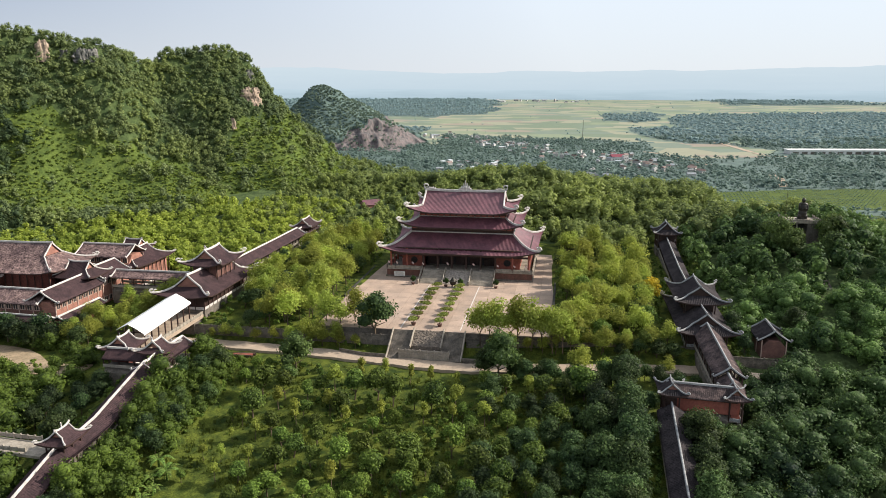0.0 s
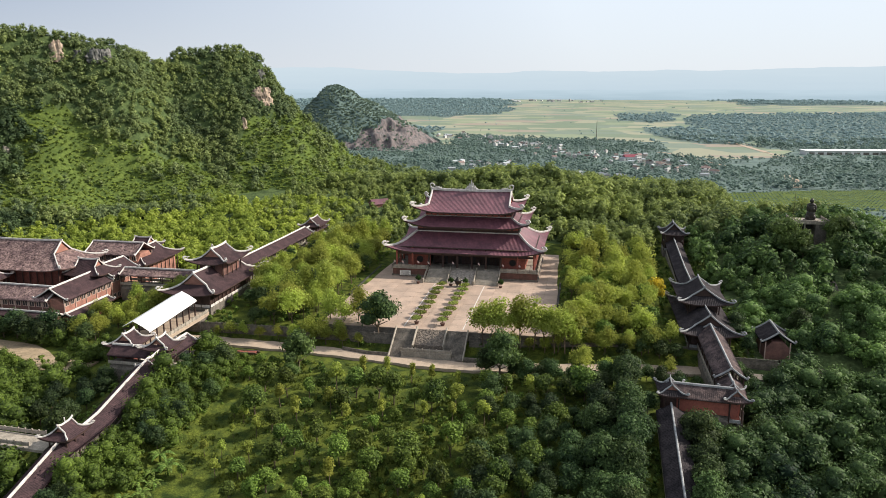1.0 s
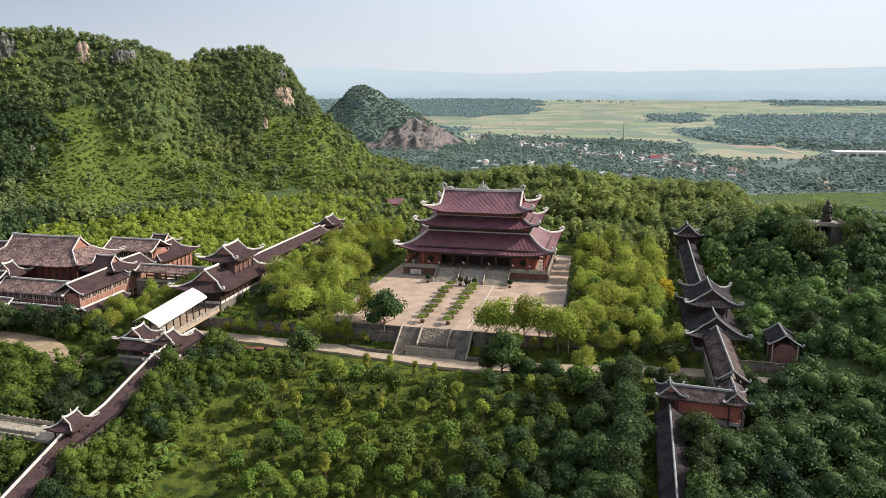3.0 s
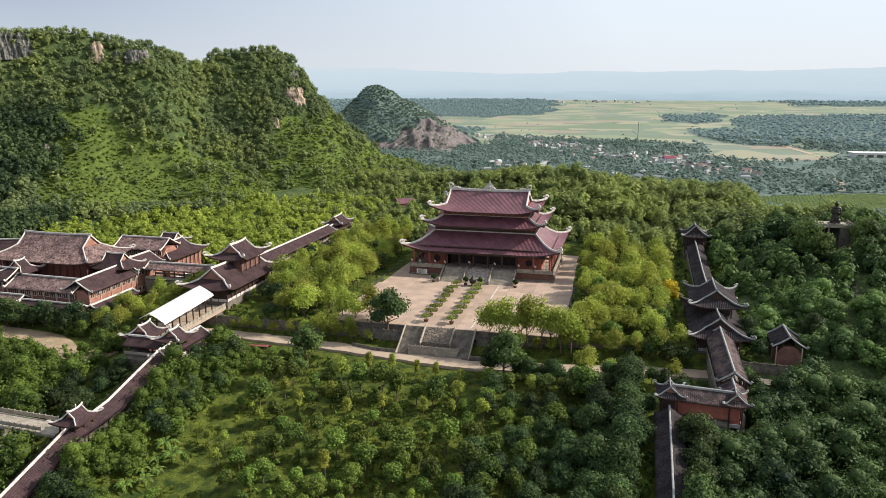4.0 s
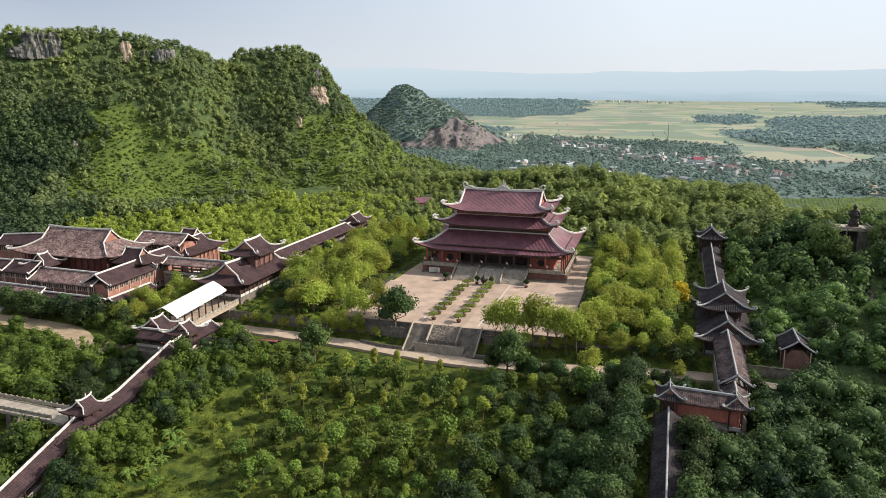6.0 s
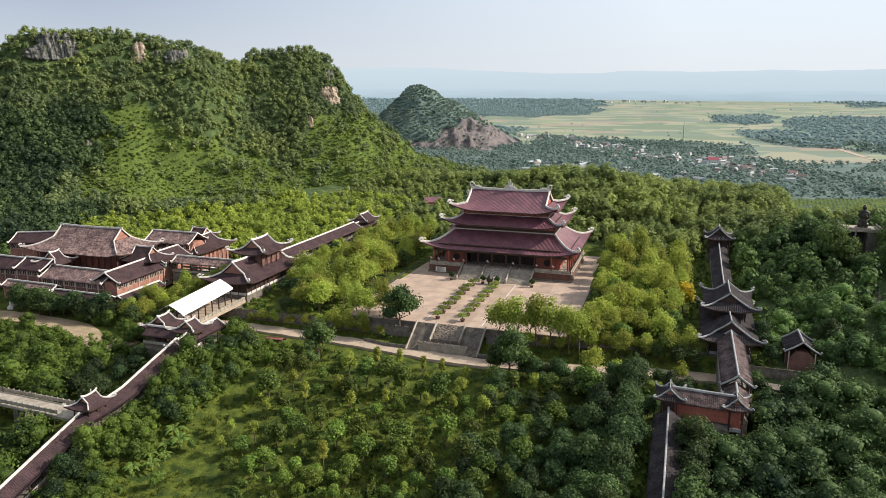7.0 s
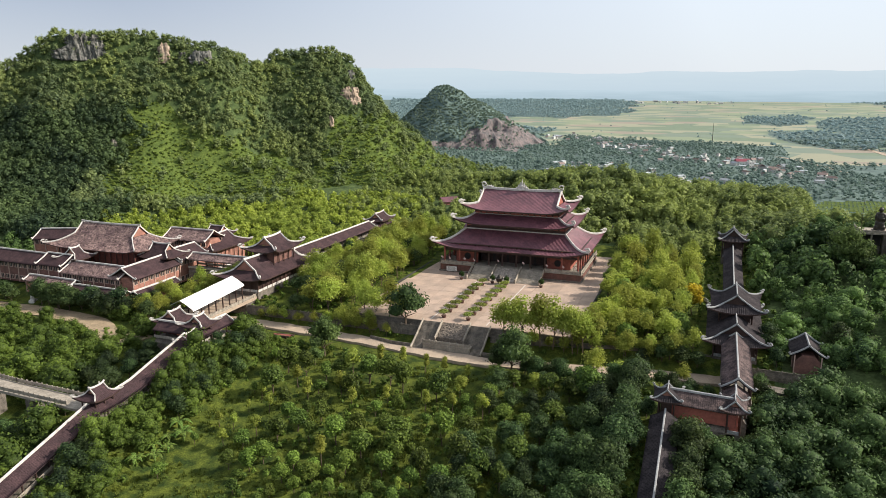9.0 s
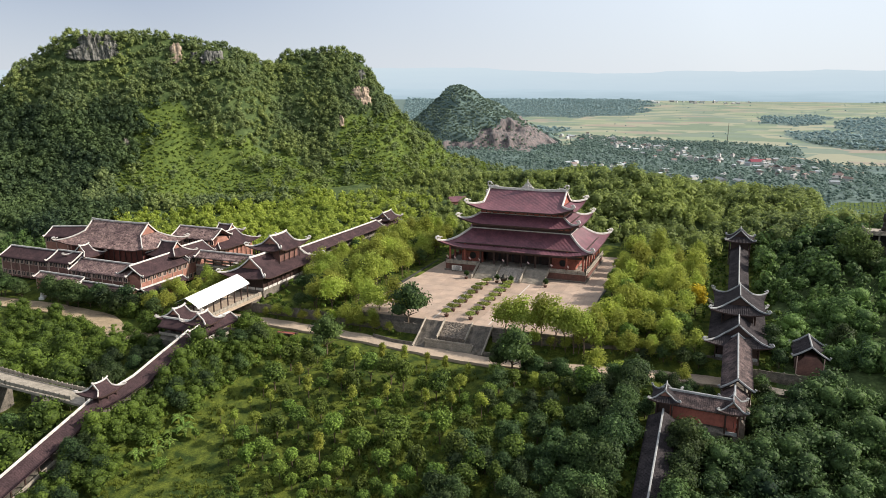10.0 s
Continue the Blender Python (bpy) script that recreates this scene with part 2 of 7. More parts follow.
# dark forest green, deepened further to stand for shade in the woods
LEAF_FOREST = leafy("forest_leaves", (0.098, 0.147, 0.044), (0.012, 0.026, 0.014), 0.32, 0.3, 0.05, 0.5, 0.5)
# dark leaves lifted and blued to paint distance haze over the mountain
LEAF_HILL = leafy("hillside_leaves", (0.285, 0.34, 0.105), (0.10, 0.145, 0.08), 0.42, 0.0, 0.035, 0.4, 0.35)
LEAF_REAR = leafy("rear_wood_leaves", (0.33, 0.37, 0.095), (0.097, 0.13, 0.055), 0.45, 0.0, 0.03, 0.45, 0.45)
LEAF_SCRUB = leafy("hillside_scrub", (0.29, 0.35, 0.065), (0.13, 0.18, 0.042), 0.45, 0.0, 0.05, 0.35, 0.35)
LEAF_GOLD = leafy("golden_leaves", (0.66, 0.49, 0.03), (0.36, 0.28, 0.03), 0.45, 0.05)
# the next three leaf colours carry painted haze, pale and bluish
LEAF_FAR = leafy("hazed_far_leaves", (0.205, 0.28, 0.225), (0.135, 0.195, 0.168), 0.4, 0.0, 0.012, 0.45, 0.25)
LEAF_PLAIN = leafy("hazed_wood_leaves", (0.25, 0.335, 0.34), (0.22, 0.305, 0.315), 0.4, 0.0, 0.004, 0.25, 0.08)
LEAF_QUARRY = leafy("hazed_hill_leaves", (0.20, 0.265, 0.185), (0.12, 0.17, 0.14), 0.45, 0.0, 0.03, 0.4, 0.3)
# hillside leaves darkened: the shade at the mountain foot is in the colour
LEAF_FOOT = leafy("shaded_hill_leaves", (0.135, 0.18, 0.065), (0.035, 0.058, 0.036), 0.4, 0.0, 0.035, 0.45, 0.4)
# wood leaves lightened: sunlight on the east slope is put into the colour
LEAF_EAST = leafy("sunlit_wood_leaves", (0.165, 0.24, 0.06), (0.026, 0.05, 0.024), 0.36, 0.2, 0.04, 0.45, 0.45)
LEAF_SHRUB = leafy("shrub_leaves", (0.06, 0.11, 0.025), (0.03, 0.06, 0.018))
LEAF_WEED = leafy("weed_blades", (0.16, 0.19, 0.028), (0.04, 0.065, 0.014), 0.4, 0.0, 0.07, 0.5, 0.4)
LEAF_WEST = leafy("grove_leaves", (0.135, 0.197, 0.031), (0.028, 0.05, 0.013), 0.35, 0.0, 0.1, 0.5, 0.5)
LEAF_POT = leafy("clipped_leaves", (0.30, 0.33, 0.075), (0.13, 0.165, 0.04))
LEAF_PALM = leafy("banana_leaves", (0.17, 0.24, 0.05), (0.09, 0.14, 0.03), 0.4)
# emission colours of painted haze, lighter towards the crest
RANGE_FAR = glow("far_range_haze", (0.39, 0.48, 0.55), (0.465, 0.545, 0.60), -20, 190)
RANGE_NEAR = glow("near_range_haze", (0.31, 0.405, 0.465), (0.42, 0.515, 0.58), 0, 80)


def plots(m):
    """Lays long plots of green, straw and bare earth over a field's colour."""
    n, l = m.node_tree.nodes, m.node_tree.links
    b = n["Principled BSDF"]
    old = b.inputs["Base Color"].links[0].from_socket
    geo, stretch, cell, ramp, mix = (n.new(k) for k in ("ShaderNodeNewGeometry", "ShaderNodeMapping", "ShaderNodeTexVoronoi", "ShaderNodeValToRGB", "ShaderNodeMix"))
    stretch.inputs["Scale"].default_value = (0.011, 0.017, 0.0)
    cell.inputs["Scale"].default_value = 1.0
    stretch.inputs["Rotation"].default_value = (0, 0, 0.25)
    ramp.color_ramp.interpolation = "CONSTANT"
    e = ramp.color_ramp.elements
    e[0].position, e[0].color = 0.0, (0.13, 0.175, 0.115, 1)
    e[1].position, e[1].color = 0.3, (0.20, 0.235, 0.145, 1)
    for pos, col in ((0.45, (0.275, 0.265, 0.185, 1)), (0.68, (0.265, 0.21, 0.17, 1)), (0.76, (0.145, 0.185, 0.145, 1))):
        q = e.new(pos)
        q.color = col
    mix.data_type, mix.inputs[0].default_value = "RGBA", 0.8
    sep = n.new("ShaderNodeSeparateColor")
    l.new(geo.outputs["Position"], stretch.inputs["Vector"])
    l.new(stretch.outputs[0], cell.inputs["Vector"])
    l.new(cell.outputs["Color"], sep.inputs[0])
    l.new(sep.outputs[0], ramp.inputs[0])
    l.new(old, mix.inputs[6])
    l.new(ramp.outputs[0], mix.inputs[7])
    l.new(mix.outputs[2], b.inputs["Base Color"])


plots(RICE)


# mesh helpers
def mesh_ob(name, verts, faces, mats, parent=None, index=None, smooth=False):
    me = bpy.data.meshes.new(name)
    if isinstance(verts, np.ndarray) and isinstance(faces, np.ndarray):
        k = faces.shape[1]
        me.vertices.add(len(verts))
        me.vertices.foreach_set("co", np.ascontiguousarray(verts, dtype=np.float32).ravel())
        me.loops.add(faces.size)
        me.loops.foreach_set("vertex_index", np.ascontiguousarray(faces, dtype=np.int32).ravel())
        me.polygons.add(len(faces))
        me.polygons.foreach_set("loop_start", np.arange(0, faces.size, k, dtype=np.int32))
        me.update(calc_edges=True)
    else:
        me.from_pydata([tuple(v) for v in verts], [], [tuple(f) for f in faces])
        me.update()
    for mat in mats if isinstance(mats, (list, tuple)) else [mats]:
        me.materials.append(mat)
    if index is not None:
        me.polygons.foreach_set("material_index", np.ascontiguousarray(index, dtype=np.int32))
    if smooth:
        me.polygons.foreach_set("use_smooth", np.ones(len(me.polygons), dtype=bool))
    ob = new(name, me)
    ob.parent = parent
    return ob


def thing(name, at=(0, 0, 0), rz=0.0, label="", category="", group="", kind=""):
    ob = new(name)
    ob.matrix_basis = pose(*at, 0, 0, rz)
    return tagged(ob, label, category, group, kind)


def part(name, bm, mat, parent, label=""):
    me = bpy.data.meshes.new(name)
    bm.normal_update()
    bm.to_mesh(me)
    bm.free()
    for one in mat if isinstance(mat, (list, tuple)) else [mat]:
        me.materials.append(one)
    ob = new(name, me)
    ob.parent = parent
    if label:
        ob["label"] = label
    return ob


def add_box(bm, x0, x1, y0, y1, z0, z1, bevel=0.0):
    m = Matrix.Translation(((x0 + x1) / 2, (y0 + y1) / 2, (z0 + z1) / 2)) @ Matrix.Diagonal((abs(x1 - x0), abs(y1 - y0), abs(z1 - z0), 1))
    made = bmesh.ops.create_cube(bm, size=1, matrix=m)
    if bevel:
        edges = list({e for v in made["verts"] for e in v.link_edges})
        bmesh.ops.bevel(bm, geom=edges, offset=bevel, segments=1, affect="EDGES", profile=0.5)
    return bm


def box(x0, x1, y0, y1, z0, z1, bevel=0.04):
    return add_box(bmesh.new(), x0, x1, y0, y1, z0, z1, bevel)


def column(x, y, z0, z1, r, seg=10, top=None):
    bm = bmesh.new()
    bmesh.ops.create_cone(bm, cap_ends=True, segments=seg, radius1=r, radius2=r if top is None else top, depth=z1 - z0,
                          matrix=Matrix.Translation((x, y, (z0 + z1) / 2)))
    return bm


def sweep(points, w, h, closed_ends=True, taper=None):
    """A bar of width w and height h that follows points, standing upright."""
    pts = [Vector(p) for p in points]
    bm = bmesh.new()
    rings = []
    for i, p in enumerate(pts):
        d = (pts[min(i + 1, len(pts) - 1)] - pts[max(i - 1, 0)]).normalized()
        side = d.cross(Vector((0, 0, 1)))
        side = side.normalized() if side.length > 0.05 else (rings[-1][1] if rings else Vector((1, 0, 0)))
        up = side.cross(d).normalized()
        k = 1.0 if taper is None else taper(i / (len(pts) - 1))
        a, b = side * w * 0.5 * k, up * h * k
        ring = [bm.verts.new(q) for q in (p - a, p - a * 1.0 + b * 0.75, p - a * 0.5 + b, p + a * 0.5 + b, p + a + b * 0.75, p + a)]
        rings.append((ring, side))
    for (r0, _), (r1, _) in zip(rings, rings[1:]):
        for j in range(6):
            bm.faces.new((r0[j], r0[(j + 1) % 6], r1[(j + 1) % 6], r1[j]))
    if closed_ends:
        bm.faces.new(rings[0][0][::-1])
        bm.faces.new(rings[-1][0])
    bmesh.ops.recalc_face_normals(bm, faces=bm.faces)
    return bm


def curl(p, out, r, turns=0.8, n=9):
    """Points of a scroll that leaves p along out and coils up and back."""
    out = Vector(out).normalized()
    pts = []
    for i in range(1, n + 1):
        a = turns * 2 * math.pi * i / n
        rr = r * (1 - 0.45 * i / n)
        pts.append(Vector(p) + out * (rr * math.sin(a)) + Vector((0, 0, r - rr * math.cos(a))))
    return pts


# the lie of the land
def smooth(a, b, x):
    t = np.clip((x - a) / (b - a), 0, 1)
    return t * t * (3 - 2 * t)


TABLES = {}


def value_noise(x, y, cell, seed):
    """Smooth noise between -1 and 1 on a lattice of that cell size."""
    if seed not in TABLES:
        TABLES[seed] = np.random.RandomState(seed).rand(256, 256) * 2 - 1
    table = TABLES[seed]
    gx, gy = x / cell + 1000.37, y / cell + 1000.71
    ix, iy = np.floor(gx).astype(int), np.floor(gy).astype(int)
    fx, fy = gx - ix, gy - iy
    fx, fy = fx * fx * (3 - 2 * fx), fy * fy * (3 - 2 * fy)
    ix, iy, jx, jy = ix % 256, iy % 256, (ix + 1) % 256, (iy + 1) % 256
    return (table[ix, iy] * (1 - fx) + table[jx, iy] * fx) * (1 - fy) + (table[ix, jy] * (1 - fx) + table[jx, jy] * fx) * fy


# crest of the limestone mountain: x, y, height
CREST = np.array([(-480, 60, 14), (-360, 72, 50), (-336, 76, 76), (-320, 80, 92), (-304, 86, 103.5), (-284, 100, 102), (-270, 113, 101.5), (-257, 126, 100.5), (-238, 142, 95.5), (-228, 158, 86.5), (-222, 170, 82),
                  (-218, 178, 82), (-213, 186, 91.5), (-196, 198, 92), (-184, 206, 91), (-176, 211, 86.5), (-169, 215, 75), (-154, 228, 49), (-126, 261, 21), (-96, 300, 5), (-66, 346, -13), (-40, 388, -26)], float)
FALL_D = np.array([0, 4, 9, 20, 38, 58, 80, 105, 135, 400], float)
FALL_F = np.array([1, 0.985, 0.9, 0.76, 0.52, 0.30, 0.15, 0.06, 0.0, -0.0], float)


def mountain(x, y):
    x, y = np.asarray(x, float), np.asarray(y, float)
    best = np.full(x.shape, -100.0)
    for (x0, y0, h0), (x1, y1, h1) in zip(CREST, CREST[1:]):
        dx, dy = x1 - x0, y1 - y0
        t = np.clip(((x - x0) * dx + (y - y0) * dy) / (dx * dx + dy * dy), 0, 1)
        d = np.hypot(x - x0 - t * dx, y - y0 - t * dy)
        d = np.maximum(0, d + (8 * value_noise(x, y, 36, 3) + 4 * value_noise(x, y, 15, 4)) * smooth(0, 25, d))
        crest = h0 + t * (h1 - h0)
        foot = np.interp(y, [200, 300], [-4.0, -28.0])
        best = np.maximum(best, np.where(d > 134, -100.0, foot + (crest - foot) * np.interp(d, FALL_D, FALL_F)))
    return best + 3.0 * value_noise(x, y, 22, 5) * smooth(4, 20, best) + 1.2 * value_noise(x, y, 8, 6) * smooth(4, 20, best)


BASE_Y = np.array([-600, -200, -160, -125, -76, -62.5, -59, -40, 0, 50, 85, 140, 180, 240, 340, 9000], float)
BASE_Z = np.array([-26, -21, -17, -12.6, -6.2, -5.7, -2.4, -0.6, 0.4, 1.5, 5, 11, 9, -6, -26, -26], float)


def height(x, y):
    """Height of the ground; the forecourt's own level is 0."""
    x, y = np.asarray(x, float), np.asarray(y, float)
    z = np.interp(y, BASE_Y, BASE_Z)
    far = smooth(90, 330, x) * smooth(-20, 120, y)
    z = z * (1 - far) + (-26) * far
    z += 8 * np.exp(-(((x - 10) / 42) ** 2 + ((y - 145) / 45) ** 2))
    z += 17 * np.exp(-(((x - 136) / 42) ** 2 + ((y - 40) / 55) ** 2))
    z += 6 * np.exp(-(((x - 142) / 26) ** 2 + ((y + 35) / 35) ** 2))
    z -= 3.2 * np.exp(-(((x - 99.5) / 8) ** 2 + ((y + 50) / 9) ** 2))
    left = smooth(-92, -104, x) * smooth(-140, -110, y) * smooth(40, 10, y)
    z = z * (1 - left) + left * np.interp(y, [-140, -95, -72, -60, 20], [-11, -8.6, -8, -5.2, -3.5])
    z += 0.35 * value_noise(x, y, 11, 8) * (1 - smooth(300, 500, np.hypot(x, y))) * (np.abs(y + 67) > 7)
    for side, ys, zs in ((-66, [-200, -170, -141, -134, -105, -84], [-25.5, -17, -8.6, -8.6, -2.6, -2.4]), (65.5, [-200, -128, -102, -84], [-28, -11.6, -5.2, -4.6])):
        w = smooth(20, 4, np.abs(x - side)) * smooth(-78, -88, y)
        z = z * (1 - w) + w * np.interp(y, ys, zs)
    under = (np.abs(x) < 34) & (y > -56) & (y < 50)
    z = np.where(under, np.minimum(z, -1.5), z)
    return np.maximum(z, mountain(x, y))


def spaced(lo, hi, step, end, grow=1.22):
    out = list(np.arange(lo, hi + 0.1, step))
    for side, start in ((-1, lo), (1, hi)):
        v, s, more = start, step, []
        while abs(v) < end:
            s *= grow
            v += side * s
            more.append(v)
        out = more[::-1] + out if side < 0 else out + more
    return np.array(out)


def inside(poly, x, y):
    """True where a point lies within the outline."""
    hit = np.zeros(np.shape(x), bool)
    for (xa, ya), (xb, yb) in zip(poly, poly[1:] + poly[:1]):
        hit ^= ((ya > y) != (yb > y)) & (x < (xb - xa) * (y - ya) / (yb - ya + 1e-9) + xa)
    return hit


# outlines of the land on the plain
FAR_WOODS = [
    [(-3500, 2150), (-559, 1889), (-315, 1776), (-202, 2347), (-420, 4200), (-3500, 4200)],
    [(108, 1656), (140, 2006), (319, 2253), (299, 1791), (189, 1578)],
    [(288, 1537), (369, 2069), (1300, 2500), (1300, 1000), (404, 982), (321, 1066), (320, 1268)],
    [(174, 1364), (274, 1470), (327, 1196), (297, 1004), (222, 1039)],
    [(710, 4141), (1300, 4300), (1500, 3300), (969, 3086), (743, 3169)],
    [(-400, 1430), (-250, 1330), (-235, 1100), (-330, 1050)],
]
NEAR_FIELDS = [
    [(169, 1024), (292, 1002), (345, 900), (301, 786), (221, 750), (168, 827)],
    [(-293, 958), (-172, 985), (-155, 915), (-257, 850)],
    [(-248, 1112), (-202, 1156), (-172, 992), (-218, 979)],
    [(10, 438), (70, 455), (70, 412), (10, 400)],
]
PLANTATION = [(140, 360), (160, 432), (268, 476), (480, 500), (420, 383), (243, 350)]
PLANT_ROWS = [(262, 727), (349, 778), (520, 760), (480, 520), (285, 493), (262, 600)]
SCRUB_SLOPE = [(-257, 79), (-250, 92), (-238, 99), (-224, 99), (-203, 112), (-186, 138), (-163, 130), (-145, 102), (-189, 68), (-225, 32), (-246, 58)]


def far_zone(x, y):
    """0 grass, 1 scrub, 2 wooded plain, 3 fields, 4 hazy plain."""
    n1 = value_noise(x, y, 260, 21) + 0.5 * value_noise(x, y, 90, 22)
    n2 = value_noise(x, y * 0.45, 70, 23)
    wx, wy = x + 0.03 * y * n2, y * (1 + 0.035 * n1)
    z = np.where(y > 330, 2, 0)
    z = np.where((y > 330) & (mountain(x, y) > -20), 1, z)
    rice = (wy > np.interp(x, [-420, -200, 20, 150, 400], [1250, 1150, 1080, 1050, 1000])) & (x > -430 - 0.09 * y)
    for poly in FAR_WOODS:
        rice &= ~inside(poly, wx, wy)
    for poly in NEAR_FIELDS:
        rice |= inside(poly, x + 6 * n2, y + 10 * n1)
    z = np.where(rice, 3, z)
    z = np.where(inside(PLANTATION, x, y), 1, z)
    return np.where((wy > 4100) | (np.abs(x) > 3200), 4, z)


def build_ground():
    gx, gy = spaced(-400, 340, 4.2, 5600, 1.08), spaced(-290, 360, 4.2, 5600, 1.035)
    X, Y = np.meshgrid(gx, gy, indexing="ij")
    Z = height(X, Y)
    verts = np.stack([X, Y, Z], -1).reshape(-1, 3)
    nx, ny = X.shape
    i = (np.arange(nx - 1)[:, None] * ny + np.arange(ny - 1)[None, :]).ravel()
    faces = np.stack([i, i + ny, i + ny + 1, i + 1], -1)
    c = verts[faces].mean(1)
    zone = far_zone(c[:, 0], c[:, 1])
    zone = np.where((zone == 0) & (mountain(c[:, 0], c[:, 1]) > height(c[:, 0], c[:, 1]) - 0.5), 1, zone)
    on_hill = (zone == 1) & (mountain(c[:, 0], c[:, 1]) > -20) & ~inside(SCRUB_SLOPE, c[:, 0], c[:, 1]) & ~((c[:, 0] > -165) & (c[:, 2] < 52))
    zone = np.where(on_hill, 5, zone)
    woods = (zone == 0) & ((c[:, 0] > 92) | (c[:, 1] > 60) | (c[:, 0] < -190))
    zone = np.where(woods, 5, zone)
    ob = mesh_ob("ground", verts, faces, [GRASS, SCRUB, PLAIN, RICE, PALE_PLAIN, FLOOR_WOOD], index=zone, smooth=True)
    tagged(ob, "green grass and wooded land reaching to a hazy plain", "ground", kind="structure")


build_ground()


def build_range(name, radius, top, seed, mat, label, lo=-60.0):
    """A chain of hills round the horizon."""
    rng = np.random.RandomState(seed)
    n = 1400
    a = np.linspace(radians(-15), radians(195), n)
    h = np.zeros(n)
    for f, amp in ((7, 0.5), (17, 0.3), (41, 0.14), (97, 0.06), (233, 0.03), (521, 0.016)):
        h += amp * np.sin(f * a + rng.rand() * 6.28) + amp * 0.4 * np.sin(f * 1.7 * a + rng.rand() * 6.28)
    h = top * (0.75 + 0.11 * h)
    d = np.stack([np.cos(a), np.sin(a)], -1)
    foot, crest, back = d * radius, d * (radius + 90), d * (radius + 180)
    v = np.concatenate([np.column_stack([foot, np.full(n, lo)]), np.column_stack([crest, h]), np.column_stack([back, np.full(n, lo)])])
    i = np.arange(n - 1)
    faces = np.concatenate([np.stack([i, i + 1, i + 1 + n, i + n], -1), np.stack([i + n, i + n + 1, i + 1 + 2 * n, i + 2 * n], -1)])
    tagged(mesh_ob(name, v, faces, mat, smooth=True), label, "hills", kind="structure")


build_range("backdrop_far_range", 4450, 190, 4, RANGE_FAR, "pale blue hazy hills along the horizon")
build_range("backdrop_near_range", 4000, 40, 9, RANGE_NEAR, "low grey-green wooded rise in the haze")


# roofs
def fall(v):
    """Height along a roof from eave 0 to top 1: steeper towards the top."""
    return 0.62 * v + 0.38 * v * v


def slope(A, B, D, ze, zt, vg, lift, out, R, pitch=0.5, amp=0.08, rows=8, vtop=1.0, half=None):
    """One side of a hipped roof, its eave along x at y 0, rising towards +y. Ribs of tiles run down it."""
    n = max(4, int(2 * A / pitch)) * 4
    x = np.linspace(-A, A, n + 1)
    vmax = np.where(np.abs(x) <= B, 1.0, vg * (A - np.abs(x)) / max(A - B, 1e-6))
    if B >= A:
        vmax = np.ones_like(x)
    s = np.linspace(0, 1, rows + 1)
    V = s[None, :] * vmax[:, None]
    Xg = np.repeat(x[:, None], rows + 1, 1)
    c = np.clip(1 - (A - np.abs(Xg)) / R, 0, 1) ** 2 * (1 - V) ** 2 if R else 0 * V
    rib = amp * np.cos(2 * math.pi * Xg / pitch) * (amp > 0)
    P = np.stack([Xg + np.sign(Xg) * out * c, D * V - out * c, ze + (zt - ze) * fall(V * vtop) + lift * c + rib], -1)
    m = rows + 1
    i = (np.arange(n)[:, None] * m + np.arange(rows)[None, :]).ravel()
    return P.reshape(-1, 3), np.stack([i, i + m, i + m + 1, i + 1], -1)


def turned(P, k, cx, cy, run):
    """A slope moved to side k (0 front, 1 right, 2 back, 3 left) of a plan centred on cx, cy with that distance from eave to centre."""
    x, y, z = P[:, 0], P[:, 1] - run, P[:, 2]
    a = k * math.pi / 2
    return np.stack([cx + x * math.cos(a) - y * math.sin(a), cy + x * math.sin(a) + y * math.cos(a), z], -1)


def hip_point(A, Ay, D, ze, zt, v, lift, out, drop, R, sx, sy, inset):
    c = (max(0.0, 1 - inset * v / R) ** 2 * (1 - v) ** 2) if R else 0
    return Vector((sx * (A - inset * v + out * c), sy * (Ay - D * v + out * c), ze + (zt - ze) * fall(v) + lift * c + drop))


